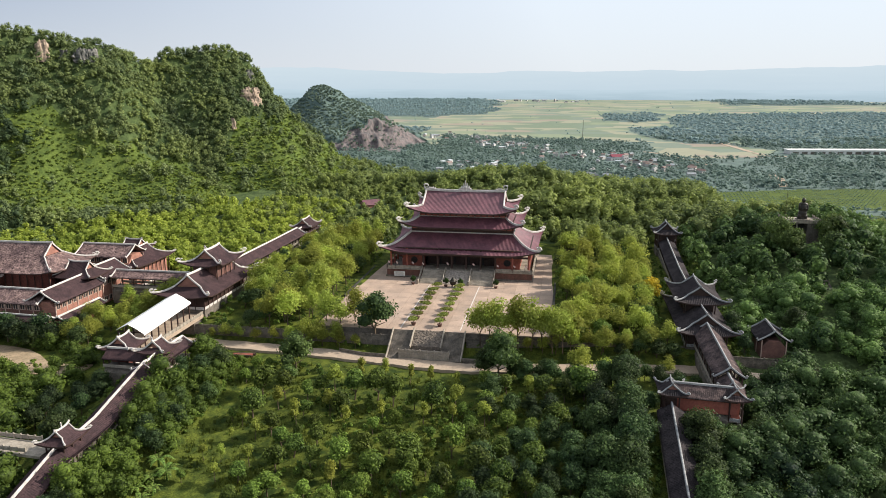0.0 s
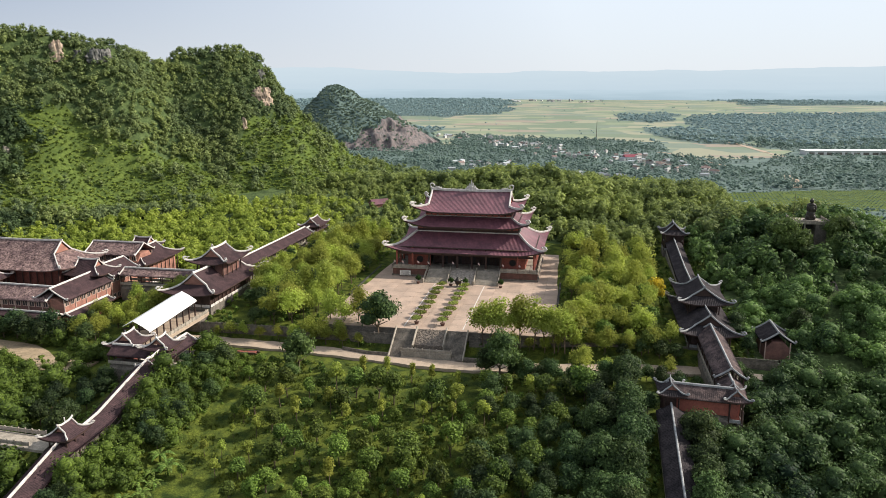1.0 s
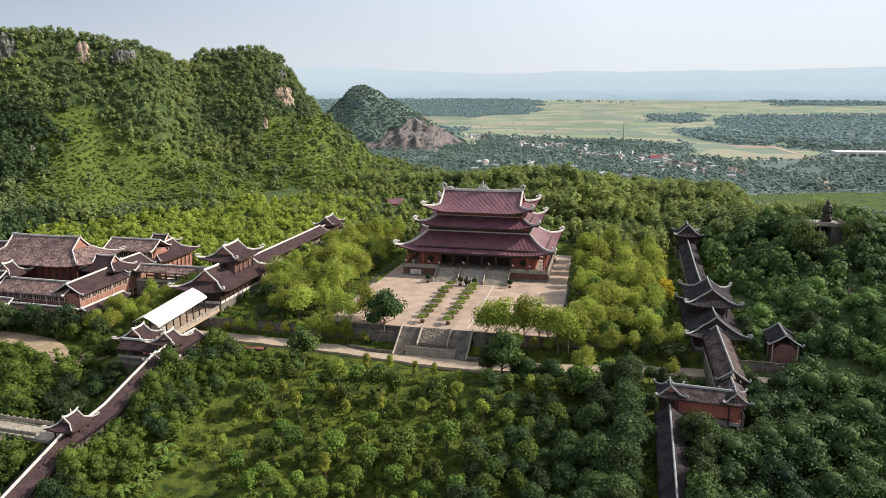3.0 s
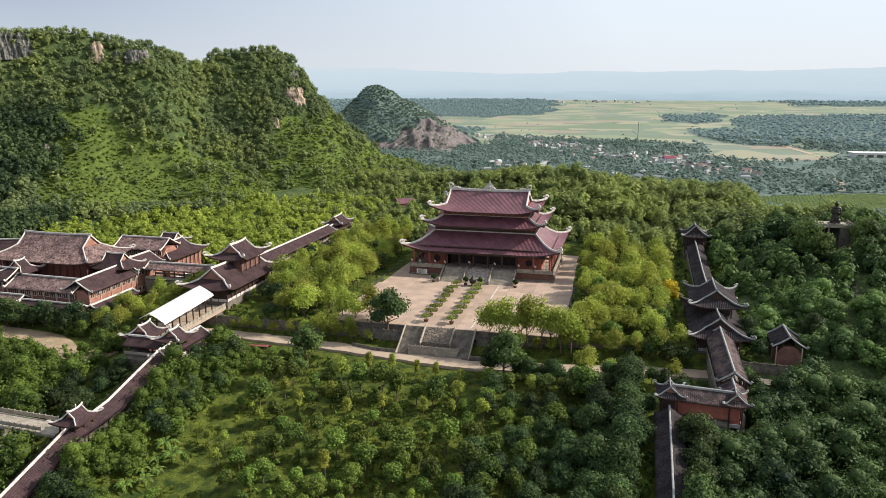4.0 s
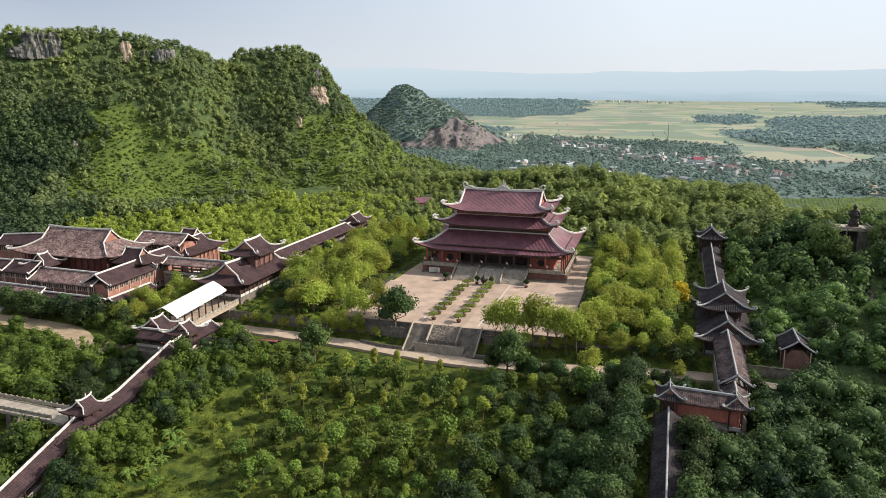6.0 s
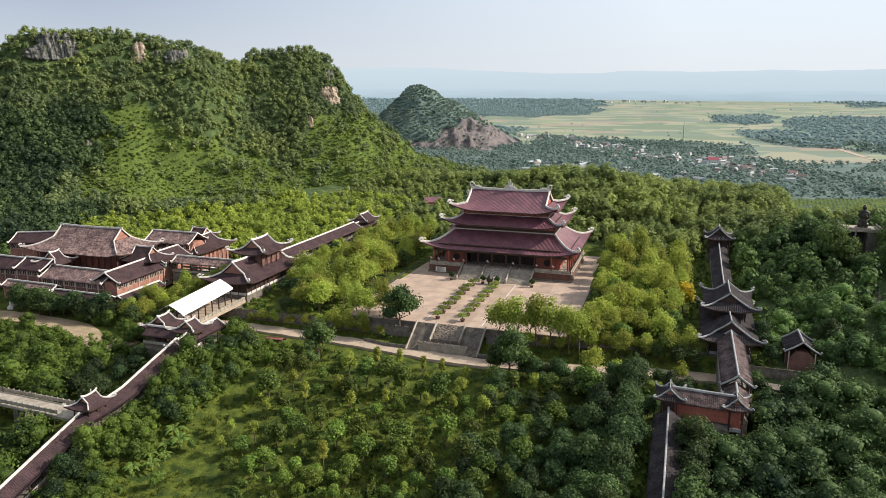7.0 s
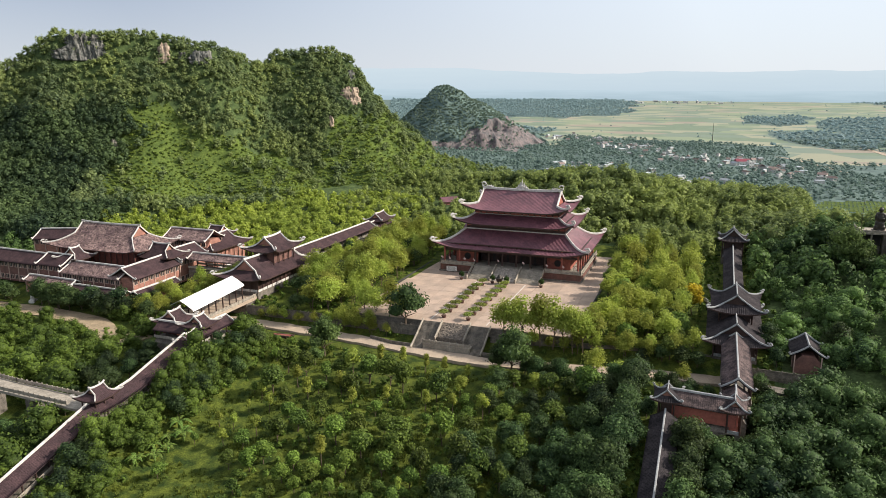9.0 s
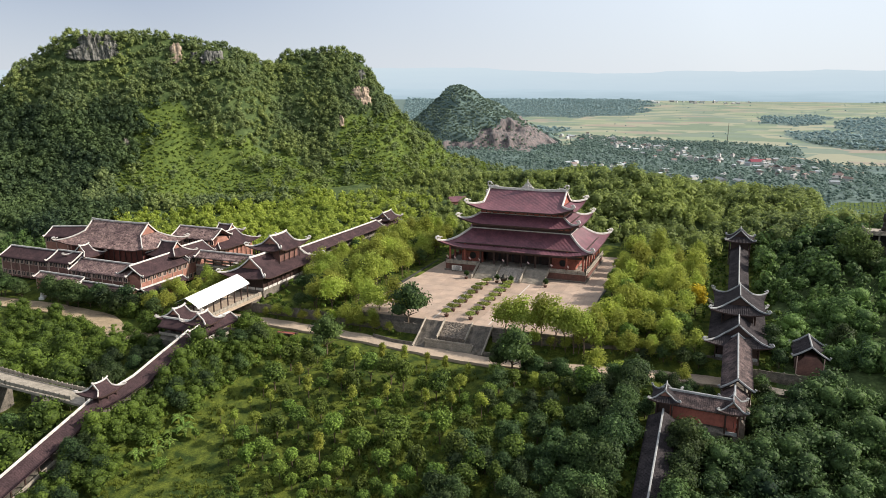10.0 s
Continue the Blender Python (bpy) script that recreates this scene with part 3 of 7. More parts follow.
def hip_roof(parent, A, Ay, D, ze, zt, vg=1.0, lift=2.0, out=1.0, R=9.0, tile=ROOF_RED, white=PLASTER, bar=0.6, ridge=True,
             pitch=0.5, scroll=1.0, gable=PINK_WALL, thick=0.45, name="roof", centre=(0, 0)):
    """A hipped roof on the plan 2A x 2Ay, eave ze, top zt after a run D. vg below 1: the hips end there in gables."""
    cx, cy = centre
    inset = D * vg
    B, By = A - inset, Ay - D * vg
    verts, faces, count = [], [], 0
    sof_v, sof_f, sof_n = [], [], 0
    for k in range(4):
        if k % 2 == 0:
            args, run = (A, B, D, ze, zt, vg, lift, out, R), Ay
            P, F = slope(*args, pitch=pitch)
            S, G = slope(*args, pitch=1.5, amp=0, rows=4)
        else:
            args, run = (Ay, By if vg < 1 else Ay - D, inset, ze, zt, 1.0, lift, out, R), A
            P, F = slope(*args, pitch=pitch, vtop=vg)
            S, G = slope(*args, pitch=1.5, amp=0, rows=4, vtop=vg)
        P = turned(P, k, cx, cy, run)
        S = turned(S, k, cx, cy, run)
        S[:, 2] -= thick
        verts.append(P), faces.append(F + count)
        sof_v.append(S), sof_f.append(G[:, ::-1] + sof_n)
        count += len(P)
        sof_n += len(S)
    roof = mesh_ob(name, np.concatenate(verts), np.concatenate(faces), tile, parent)
    mesh_ob("soffit", np.concatenate(sof_v), np.concatenate(sof_f), TIMBER, roof)
    # fascia board along the eave
    bm = bmesh.new()
    for k in range(4):
        half, run = (A, Ay) if k % 2 == 0 else (Ay, A)
        xs = np.linspace(-half, half, 33)
        c = np.clip(1 - (half - np.abs(xs)) / R, 0, 1) ** 2 if R else 0 * xs
        P = turned(np.stack([xs + np.sign(xs) * out * c, -out * c - 0.04, ze + lift * c], -1), k, cx, cy, run)
        row = [(bm.verts.new(Vector(p) + Vector((0, 0, 0.05))), bm.verts.new(Vector(p) - Vector((0, 0, thick)))) for p in P]
        for (a, b), (c2, d) in zip(row, row[1:]):
            bm.faces.new((a, b, d, c2))
    part("fascia", bm, TIMBER, roof)
    off = Vector((cx, cy, 0))
    for sx in (-1, 1):
        for sy in (-1, 1):
            pts = [off + hip_point(A, Ay, D, ze, zt, v * vg, lift, out, 0.0, R, sx, sy, inset / vg) for v in np.linspace(1, 0, 13)]
            if vg < 1:
                top = off + Vector((sx * B, 0, zt))
                lower = pts[0]
                pts = [top.lerp(lower, t) + Vector((0, 0, (zt - ze) * (fall(1 - (1 - vg) * t) - (1 + (fall(vg) - 1) * t)))) for t in np.linspace(0, 1, 6)][:-1] + pts
            way = (pts[-1] - pts[-3])
            pts += curl(pts[-1], (way.x, way.y, 0), 0.75 * scroll, 0.62, 7)
            part("hip_ridge", sweep(pts, bar, bar * 1.15), white, roof)
            foot = pts[-8]
            part("scroll", sweep([foot + Vector((0, 0, bar))] + curl(foot + Vector((-sx * 0.9 * scroll, -sy * 0.9 * scroll, bar * 0.8)), (way.x, way.y, 0), 0.45 * scroll, 0.7, 6), bar * 0.6, bar * 0.6), white, roof)
    if vg < 1:
        for sx in (-1, 1):
            hs, zs = By, ze + (zt - ze) * fall(vg)
            bm = bmesh.new()
            q = [bm.verts.new(off + Vector((sx * (B - 0.35), y, z))) for y, z in ((-hs, zs), (hs, zs), (0, zt - 0.1))]
            bm.faces.new(q if sx > 0 else q[::-1])
            part("gable", bm, gable, roof)
        if ridge:
            bm = sweep([off + Vector((x, 0, zt - 0.15 + 0.35 * (abs(x) / B) ** 3)) for x in np.linspace(-B - 0.5, B + 0.5, 15)], bar, bar * 1.5)
            part("main_ridge", bm, white, roof)
    else:
        if B > 0.3 and By > 0.3 and ridge:
            for k in range(4):
                half, run = (B, By) if k % 2 == 0 else (By, B)
                P = turned(np.array([(-half, 0, zt), (0, 0, zt), (half, 0, zt)]), k, cx, cy, run)
                part("upper_ridge", sweep([Vector(p) for p in P], bar * 0.7, bar * 0.7), white, roof)
    return roof


def gable_roof(parent, pts, half, rise, tile, white, pitch=0.45, bar=0.45, thick=0.3, ends=True, name="roof", both_ends_white=True):
    """A two-sided roof over a line of ridge points; the eaves lie half to each side and rise below."""
    pts = [Vector(p) for p in pts]
    verts, faces, count = [], [], 0
    lines = {}
    rows = 5
    total = []
    for a, b in zip(pts, pts[1:]):
        n = max(2, int((b - a).length / pitch) * 3)
        total += [(a.lerp(b, i / n)) for i in range(n)]
    total.append(pts[-1])
    run = 0.0
    L = len(total)
    for side in (-1, 1):
        P = []
        run = 0.0
        for i, p in enumerate(total):
            d = total[min(i + 1, L - 1)] - total[max(i - 1, 0)]
            flat = Vector((d.x, d.y, 0)).normalized()
            out = Vector((flat.y, -flat.x, 0)) * side
            if i:
                run += (p - total[i - 1]).length
            for j in range(rows + 1):
                v = j / rows
                P.append(p + out * half * v - Vector((0, 0, rise * (1.25 * v - 0.25 * v * v) - 0.07 * math.cos(2 * math.pi * run / pitch))))
        P = np.array([tuple(q) for q in P])
        m = rows + 1
        i = (np.arange(L - 1)[:, None] * m + np.arange(rows)[None, :]).ravel()
        F = np.stack([i, i + 1, i + m + 1, i + m], -1)
        if side > 0:
            F = F[:, ::-1]
        verts.append(P), faces.append(F + count)
        count += len(P)
        under = P.copy()
        under[:, 2] -= thick
        verts.append(under), faces.append(F[:, ::-1] + count)
        count += len(P)
        # eave board
        e0, e1 = np.arange(L) * m + rows + count - 2 * len(P), np.arange(L) * m + rows + count - len(P)
        faces.append(np.stack([e0[:-1], e0[1:], e1[1:], e1[:-1]], -1))
    roof = mesh_ob(name, np.concatenate(verts), np.concatenate(faces), tile, parent)
    part("ridge_cap", sweep([p + Vector((0, 0, 0.02)) for p in pts], bar, bar * 1.2), white, roof)
    if ends:
        for p, q in ((pts[0], pts[1]), (pts[-1], pts[-2])):
            d = (q - p)
            flat = Vector((d.x, d.y, 0)).normalized()
            for side in (-1, 1):
                out = Vector((flat.y, -flat.x, 0)) * side
                line = [p + out * half * v * 1.03 - Vector((0, 0, rise * (1.25 * v - 0.25 * v * v) - 0.05)) for v in np.linspace(0, 1, 6)]
                line += curl(line[-1], tuple(out), 0.35, 0.5, 5)
                part("barge_ridge", sweep(line, bar * 0.8, bar * 0.9), white, roof)
    return roof


# forecourt, terraces, roads
def build_forecourt():
    court = thing("forecourt", label="pale paved temple forecourt with darker joints", category="pavement", kind="structure")
    part("retaining_base", box(-36, 36.5, -59.6, 53, -7.5, -0.12, 0.1), STONE_DARK, court)
    bm = bmesh.new()
    rng = random.Random(3)
    px, py = 4.5, 5.6
    slab = None
    x = -36.0
    nx, ny = 16, 20
    for i in range(nx):
        for j in range(ny):
            x0, y0 = -36 + i * px + 0.25, -59.6 + j * py
            if slab is None:
                me_ob = part("slab", box(0.03, px - 0.03, 0.03, py - 0.03, -0.3, 0.0, 0.0), PAVING, court)
                slab = me_ob.data
            else:
                me_ob = new("slab", slab)
                me_ob.parent = court
            me_ob.location = (x0, y0, rng.uniform(-0.012, 0.012))
    for x0, x1, y0, y1 in ((-36.6, -36.0, -28, 53), (36.5, 37.1, -28, 53)):
        part("kerb_wall", box(x0, x1, y0, y1, -2, 0.55, 0.06), KERB, court, "dark mossy kerb wall")
    part("edge_line", box(-9.4, -9.1, -58, -8, 0.014, 0.022, 0), PLASTER, court)
    part("edge_line", box(9.1, 9.4, -58, -8, 0.014, 0.022, 0), PLASTER, court)


build_forecourt()


def railing(parent, a, b, h=1.1, step=2.2, mat=STONE, panel=True):
    """A stone balustrade from a to b: posts with caps, a top rail and panels."""
    a, b = Vector(a), Vector(b)
    n = max(1, round((b - a).length / step))
    d = (b - a).normalized()
    flat = Vector((d.x, d.y, 0)).normalized()
    bm = bmesh.new()
    for i in range(n + 1):
        p = a.lerp(b, i / n)
        q = box(-0.16, 0.16, -0.16, 0.16, -0.1, h + 0.22, 0.05)
        ob = part("post", q, mat, parent)
        ob.location = p
    part("rail", sweep([a + Vector((0, 0, h - 0.2)), b + Vector((0, 0, h - 0.2))], 0.22, 0.18), mat, parent)
    if panel:
        part("panel", sweep([a + Vector((0, 0, 0.05)), b + Vector((0, 0, 0.05))], 0.12, h - 0.35), mat, parent)


def flight(parent, x0, x1, y0, z0, y1, z1, steps, mat=STONE, name="step"):
    """Steps from (y0, z0) up to (y1, z1) between x0 and x1."""
    for i in range(steps):
        ya, yb = y0 + (y1 - y0) * i / steps, y1
        zb = z0 + (z1 - z0) * (i + 1) / steps
        ob = part(name, box(x0, x1, ya, yb if i == steps - 1 else y0 + (y1 - y0) * (i + 1) / steps + 0.05, z0 - 0.6 + (z1 - z0) * i / steps, zb, 0.02), mat, parent)


def build_lower_stairs():
    st = thing("entrance_stairs", (0, 0, 0), label="broad grey stone stairs beside a carved stone ramp", category="stairs", kind="structure")
    flight(st, -10.9, -4.6, -66.8, -4.0, -59.6, 0.0, 20, STONE_DARK)
    flight(st, 4.6, 10.9, -66.8, -4.0, -59.6, 0.0, 20, STONE_DARK)
    flight(st, -10.9, -7.5, -69.8, -5.6, -66.8, -4.0, 8, STONE_DARK)
    flight(st, 7.5, 10.9, -69.8, -5.6, -66.8, -4.0, 8, STONE_DARK)
    part("landing", box(-7.5, 7.5, -69.2, -66.0, -7.0, -3.9, 0.05), STONE, st)
    ramp = bmesh.new()
    q = [ramp.verts.new(p) for p in ((-4.4, -65.4, -2.9), (4.4, -65.4, -2.9), (4.4, -59.5, 0.05), (-4.4, -59.5, 0.05), (-4.4, -65.4, -7), (4.4, -65.4, -7), (4.4, -59.5, -7), (-4.4, -59.5, -7))]
    for f in ((0, 1, 2, 3), (4, 5, 1, 0), (5, 6, 2, 1), (7, 4, 0, 3)):
        ramp.faces.new([q[i] for i in f])
    part("carved_ramp", ramp, CARVED_DARK, st, "grey stone ramp carved in relief")
    relief(st, -4.2, 4.2, -65.3, -2.85, -59.6, 0.08, 230, 5, CARVED_DARK)
    for x in (-4.6, 4.6):
        part("stair_wall", sweep([(x, -66.4, -3.3), (x, -59.3, 0.25)], 0.45, 0.9), STONE, st)
    for x in (-11.1, 11.1):
        part("stair_wall", sweep([(x, -70.2, -5.6), (x, -66.8, -4.0), (x, -59.4, 0.1)], 0.45, 0.7), STONE, st)
    railing(st, (-7.5, -69.0, -3.9), (7.5, -69.0, -3.9), 1.1, 2.1)
    for x in (-11.1, 11.1):
        side = 1 if x > 0 else -1
        part("bank_wall", sweep([(x + side * 0.3, -69.4, -6.4), (x + side * 7, -69.2, -6.4), (x + side * 15, -67.4 if x > 0 else -67.0, -6.4)], 0.45, 2.0), STONE_DARK, st)


def relief(parent, x0, x1, y0, z0, y1, z1, n, seed, mat=CARVED):
    """Carved clouds and scrolls on a ramp, as low rounded lumps in one mesh."""
    rng = random.Random(seed)
    bm = bmesh.new()
    up = Vector((0, -(z1 - z0), y1 - y0)).normalized()
    for _ in range(n):
        u, v = rng.random(), rng.random()
        p = Vector((x0 + (x1 - x0) * u, y0 + (y1 - y0) * v, z0 + (z1 - z0) * v))
        s = rng.uniform(0.15, 0.42)
        rot = Matrix.Rotation(math.atan2(z1 - z0, y1 - y0), 4, "X") @ Matrix.Rotation(rng.uniform(0, 6.3), 4, "Z")
        bmesh.ops.create_icosphere(bm, subdivisions=1, radius=s, matrix=Matrix.Translation(p) @ rot @ Matrix.Diagonal((1.5, 0.6, 0.45, 1)))
    ob = part("relief_carving", bm, mat, parent)
    ob["kind"] = "stuff"


build_lower_stairs()


def strip(name, centre, half, mat, label, category, lift=0.05, step=3.0, kind="structure", thick=0.25):
    """A road or path draped on the ground along a line of points."""
    pts = [Vector((*p, 0)) for p in centre]
    line = []
    for a, b in zip(pts, pts[1:]):
        n = max(1, int((b - a).length / step))
        line += [a.lerp(b, i / n) for i in range(n)]
    line.append(pts[-1])
    bm = bmesh.new()
    rows = []
    for i, p in enumerate(line):
        d = (line[min(i + 1, len(line) - 1)] - line[max(i - 1, 0)]).normalized()
        s = Vector((d.y, -d.x, 0))
        wob = 0.25 * math.sin(i * 1.7) if half > 1.5 else 0
        ends = [p + s * (half + wob) * k for k in (-1, -0.33, 0.33, 1)]
        zs = max(float(height(q.x, q.y)) for q in ends) if thick > 0.3 else None
        rows.append([bm.verts.new((q.x, q.y, (zs if zs is not None else float(height(q.x, q.y))) + lift)) for q in ends])
    for r0, r1 in zip(rows, rows[1:]):
        for j in range(3):
            bm.faces.new((r0[j], r0[j + 1], r1[j + 1], r1[j]))
    bmesh.ops.recalc_face_normals(bm, faces=bm.faces)
    ext = bmesh.ops.extrude_face_region(bm, geom=list(bm.faces))
    for v in ext["geom"]:
        if isinstance(v, bmesh.types.BMVert):
            v.co.z -= thick
    bmesh.ops.recalc_face_normals(bm, faces=bm.faces)
    ob = part(name, bm, mat, None)
    return tagged(ob, label, category, kind=kind)


strip("road_front", [(-98, -66.5), (-60, -66.8), (-30, -69.0), (0, -72.6), (15, -73.5), (60, -66.5), (79.5, -65.2)], 3.0, CONCRETE, "pale concrete road below the stone terrace", "road", 0.5, 2.5, thick=0.9)
strip("road_east", [(86, -66.2), (100, -67.5), (112, -73), (135, -85)], 2.2, STONE_DARK, "narrow grey road leading off between the trees", "road", 0.48, 2.5, thick=0.9)
strip("road_side", [(-190, -78), (-150, -76.5), (-126, -79), (-112, -88), (-96, -90)], 4.4, DIRT, "pale dirt road turning between the trees", "road", 0.35, 3, thick=0.6)


def terrace_wall(name, pts, z0, z1, label):
    w = thing(name, label=label, category="wall", kind="structure")
    part("wall", sweep([(x, y, z0) for x, y in pts], 0.5, z1 - z0), STONE_DARK, w)
    for (xa, ya), (xb, yb) in zip(pts, pts[1:]):
        railing(w, (xa, ya, z1 - 0.05), (xb, yb, z1 - 0.05), 0.8, 3.0, STONE_DARK)


terrace_wall("terrace_wall_west", [(-76, -61.5), (-11.6, -61.5)], -6.5, -2.0, "low weathered stone terrace wall above the road")
terrace_wall("terrace_wall_east", [(11.6, -61), (60, -58), (78, -56.5)], -6.5, -2.0, "low weathered stone terrace wall above the road")
terrace_wall("garden_wall", [(84, -61.4), (99, -62), (111, -68), (122, -77)], -6.5, -2.6, "grey stone garden wall under the trees")
terrace_wall("rear_wall", [(16, 84), (78, 84)], 3.0, 6.5, "long grey wall behind the temple")


# the temple
def build_temple():
    t = thing("temple", (0, 20.3, 0), label="three-tiered wooden temple hall with plum tile roofs and white upturned ridges", category="temple")
    ring = thing("temple_platform", (0, 0, 0), label="stone platform with balustrades and wide front stairs", category="platform")
    part("podium", box(-28, 28, 1.6, 39.5, -0.4, 3.2, 0.08), PODIUM, ring, "weathered reddish podium wall")
    part("podium_base", box(-28.4, 28.4, 1.2, 39.9, -0.4, 0.6, 0.06), STONE_DARK, ring)
    part("podium_top", box(-28.4, 28.4, 1.2, 39.9, 3.0, 3.3, 0.05), STONE, ring)
    for a, b in (((-28, 1.6), (-14.4, 1.6)), ((14.4, 1.6), (28, 1.6)), ((28, 1.6), (28, 39.4)), ((-28, 1.6), (-28, 39.4))):
        railing(ring, (*a, 3.3), (*b, 3.3), 1.2, 2.4)
    for x0, x1 in ((-13.6, -5.2), (5.2, 13.6)):
        flight(ring, x0, x1, -6.8, 0.0, 1.6, 3.25, 18, STONE)
    ramp = bmesh.new()
    q = [ramp.verts.new(p) for p in ((-4.8, -6.6, 0.1), (4.8, -6.6, 0.1), (4.8, 1.6, 3.3), (-4.8, 1.6, 3.3), (-4.8, -6.6, -0.4), (4.8, -6.6, -0.4), (4.8, 1.6, -0.4), (-4.8, 1.6, -0.4))]
    for f in ((0, 1, 2, 3), (4, 5, 1, 0), (5, 6, 2, 1), (7, 4, 0, 3)):
        ramp.faces.new([q[i] for i in f])
    part("carved_ramp", ramp, CARVED, ring, "pale stone ramp carved in relief")
    relief(ring, -4.6, 4.6, -6.4, 0.18, 1.5, 3.3, 240, 8)
    for x in (-14.1, -5.0, 5.0, 14.1):
        part("stair_balustrade", sweep([(x, -7.2, 0.0), (x, 1.6, 3.35), (x, 2.4, 3.35)], 0.4, 1.1), STONE, ring)
        part("stair_newel", box(x - 0.32, x + 0.32, -7.7, -7.1, -0.1, 1.6, 0.1), STONE, ring)
    # storeys, in the temple's own frame: the centre of the plan is the origin
    z0 = 3.3
    part("back_wall", box(-23, 23, 13.0, 13.4, z0, 11.5, 0), RED_WALL, t)
    for s in (-1, 1):
        part("side_wall", box(s * 22.6, s * 23.0, -13.2, 13.4, z0, 11.5, 0), RED_WALL, t)
        wall = part("front_wall", box(s * 13.9, s * 23.0, -13.6, -13.2, z0, 11.5, 0), RED_WALL, t)
        win = column(0, 0, -0.1, 0.1, 1.15, 20)
        bmesh.ops.rotate(win, verts=win.verts, cent=(0, 0, 0), matrix=Matrix.Rotation(radians(90), 3, "X"))
        ob = part("round_window", win, DARK, wall)
        ob.location = (s * 18.2, -13.68, z0 + 2.4)
        rim = bmesh.new()
        for i in range(24):
            a = 2 * math.pi * i / 24
            add_box(rim, math.cos(a) * 1.25 - 0.12, math.cos(a) * 1.25 + 0.12, -0.1, 0.1, math.sin(a) * 1.25 - 0.12, math.sin(a) * 1.25 + 0.12)
        ob = part("window_rim", rim, TIMBER, wall)
        ob.location = (s * 18.2, -13.68, z0 + 2.4)
    # flat dark panel in place of the hall's unlit depth
    part("door_recess", box(-13.9, 13.9, -9.2, -9.0, z0, 11.5, 0), DARK, t, "dark panel standing for the unlit hall behind the columns")
    for i in range(5):
        x = -11.1 + i * 5.55
        for k in range(4):
            part("door_leaf", box(x - 2.3 + k * 1.15 + 0.04, x - 2.3 + (k + 1) * 1.15 - 0.04, -9.45, -9.3, z0, z0 + 4.4, 0.03), TIMBER, t)
    part("ceiling_board", box(-27, 27, -17.6, 17.6, 11.2, 11.4, 0), TIMBER, t)
    xs = (-26.6, -20.4, -13.9, -8.3, -2.8, 2.8, 8.3, 13.9, 20.4, 26.6)
    for x in xs:
        for y in (-17.2, 17.2):
            col = part("column", column(x, y, z0, 11.2, 0.42, 12), TIMBER if abs(x) < 20 else RED_WALL, t)
            part("column_base", column(x, y, z0, z0 + 0.4, 0.62, 12, 0.5), STONE, col)
    for y in (-11.6, -5.8, 0, 5.8, 11.6):
        for x in (-26.6, 26.6):
            col = part("column", column(x, y, z0, 11.2, 0.42, 12), RED_WALL, t)
            part("column_base", column(x, y, z0, z0 + 0.4, 0.62, 12, 0.5), STONE, col)
    part("beam", box(-27, 27, -17.5, -16.9, 8.4, 9.1, 0.05), TIMBER, t)
    for s in (-1, 1):
        part("beam", box(s * 26.3, s * 26.9, -16.9, 17.4, 8.4, 9.1, 0.05), TIMBER, t)
    hip_roof(t, 29.6, 19.6, 9.6, 9.8, 16.2, 1.0, 2.3, 1.0, 11, ROOF_RED, PLASTER, 0.62, scroll=1.15, name="lower_roof")
    storey(t, 19.9, 10.0, 15.4, 20.6)
    hip_roof(t, 23.0, 14.4, 6.2, 18.9, 22.3, 1.0, 2.3, 1.0, 9, ROOF_RED, PLASTER, 0.58, scroll=1.05, name="middle_roof")
    storey(t, 16.9, 8.4, 21.3, 25.5)
    hip_roof(t, 20.4, 12.3, 12.3, 24.3, 31.1, 0.37, 2.3, 0.9, 9, ROOF_RED, PLASTER, 0.62, scroll=1.05, name="upper_roof", gable=RED_WALL)
    # ridge ornaments: flame in the middle, coiled dragons at the ends
    bm = bmesh.new()
    rng = random.Random(4)
    for dx, h, w in ((0, 4.4, 0.95), (-0.85, 3.2, 0.75), (0.85, 3.2, 0.75), (-1.6, 2.2, 0.65), (1.6, 2.2, 0.65), (-2.25, 1.3, 0.5), (2.25, 1.3, 0.5)):
        bmesh.ops.create_cone(bm, cap_ends=True, segments=7, radius1=w, radius2=0.06, depth=h, matrix=Matrix.Translation((dx, 0, 31.3 + h / 2)) @ Matrix.Rotation(-0.1 * dx, 4, "Y") @ Matrix.Diagonal((1, 0.75, 1, 1)))
        bmesh.ops.create_icosphere(bm, subdivisions=1, radius=w * 0.85, matrix=Matrix.Translation((dx, 0, 31.7 + h * 0.25)) @ Matrix.Diagonal((1, 0.9, 1, 1)))
    part("flame_finial", bm, PLASTER, t, "pale flame-shaped ridge ornament")
    for s in (-1, 1):
        base = Vector((s * 12.4, 0, 31.6))
        pts = [base, base + Vector((s * 1.2, 0, 0.4)), base + Vector((s * 2.2, 0, 0.2))] + [base + Vector((s * (3.4 + (1.3 - 0.09 * i) * math.cos(a)), 0, 1.25 + (1.3 - 0.09 * i) * math.sin(a))) for i, a in enumerate(np.linspace(-1.9, 5.4, 13))]
        part("ridge_dragon", sweep(pts, 0.75, 0.65, taper=lambda u: 1 - 0.45 * u), PLASTER, t, "coiled dragon ridge ornament")
        for k in range(4):
            part("ridge_fin", column(s * (12.2 + 0.75 * k), 0, 31.9, 32.7 + 0.3 * (k % 2), 0.36, 6, 0.05), PLASTER, t)


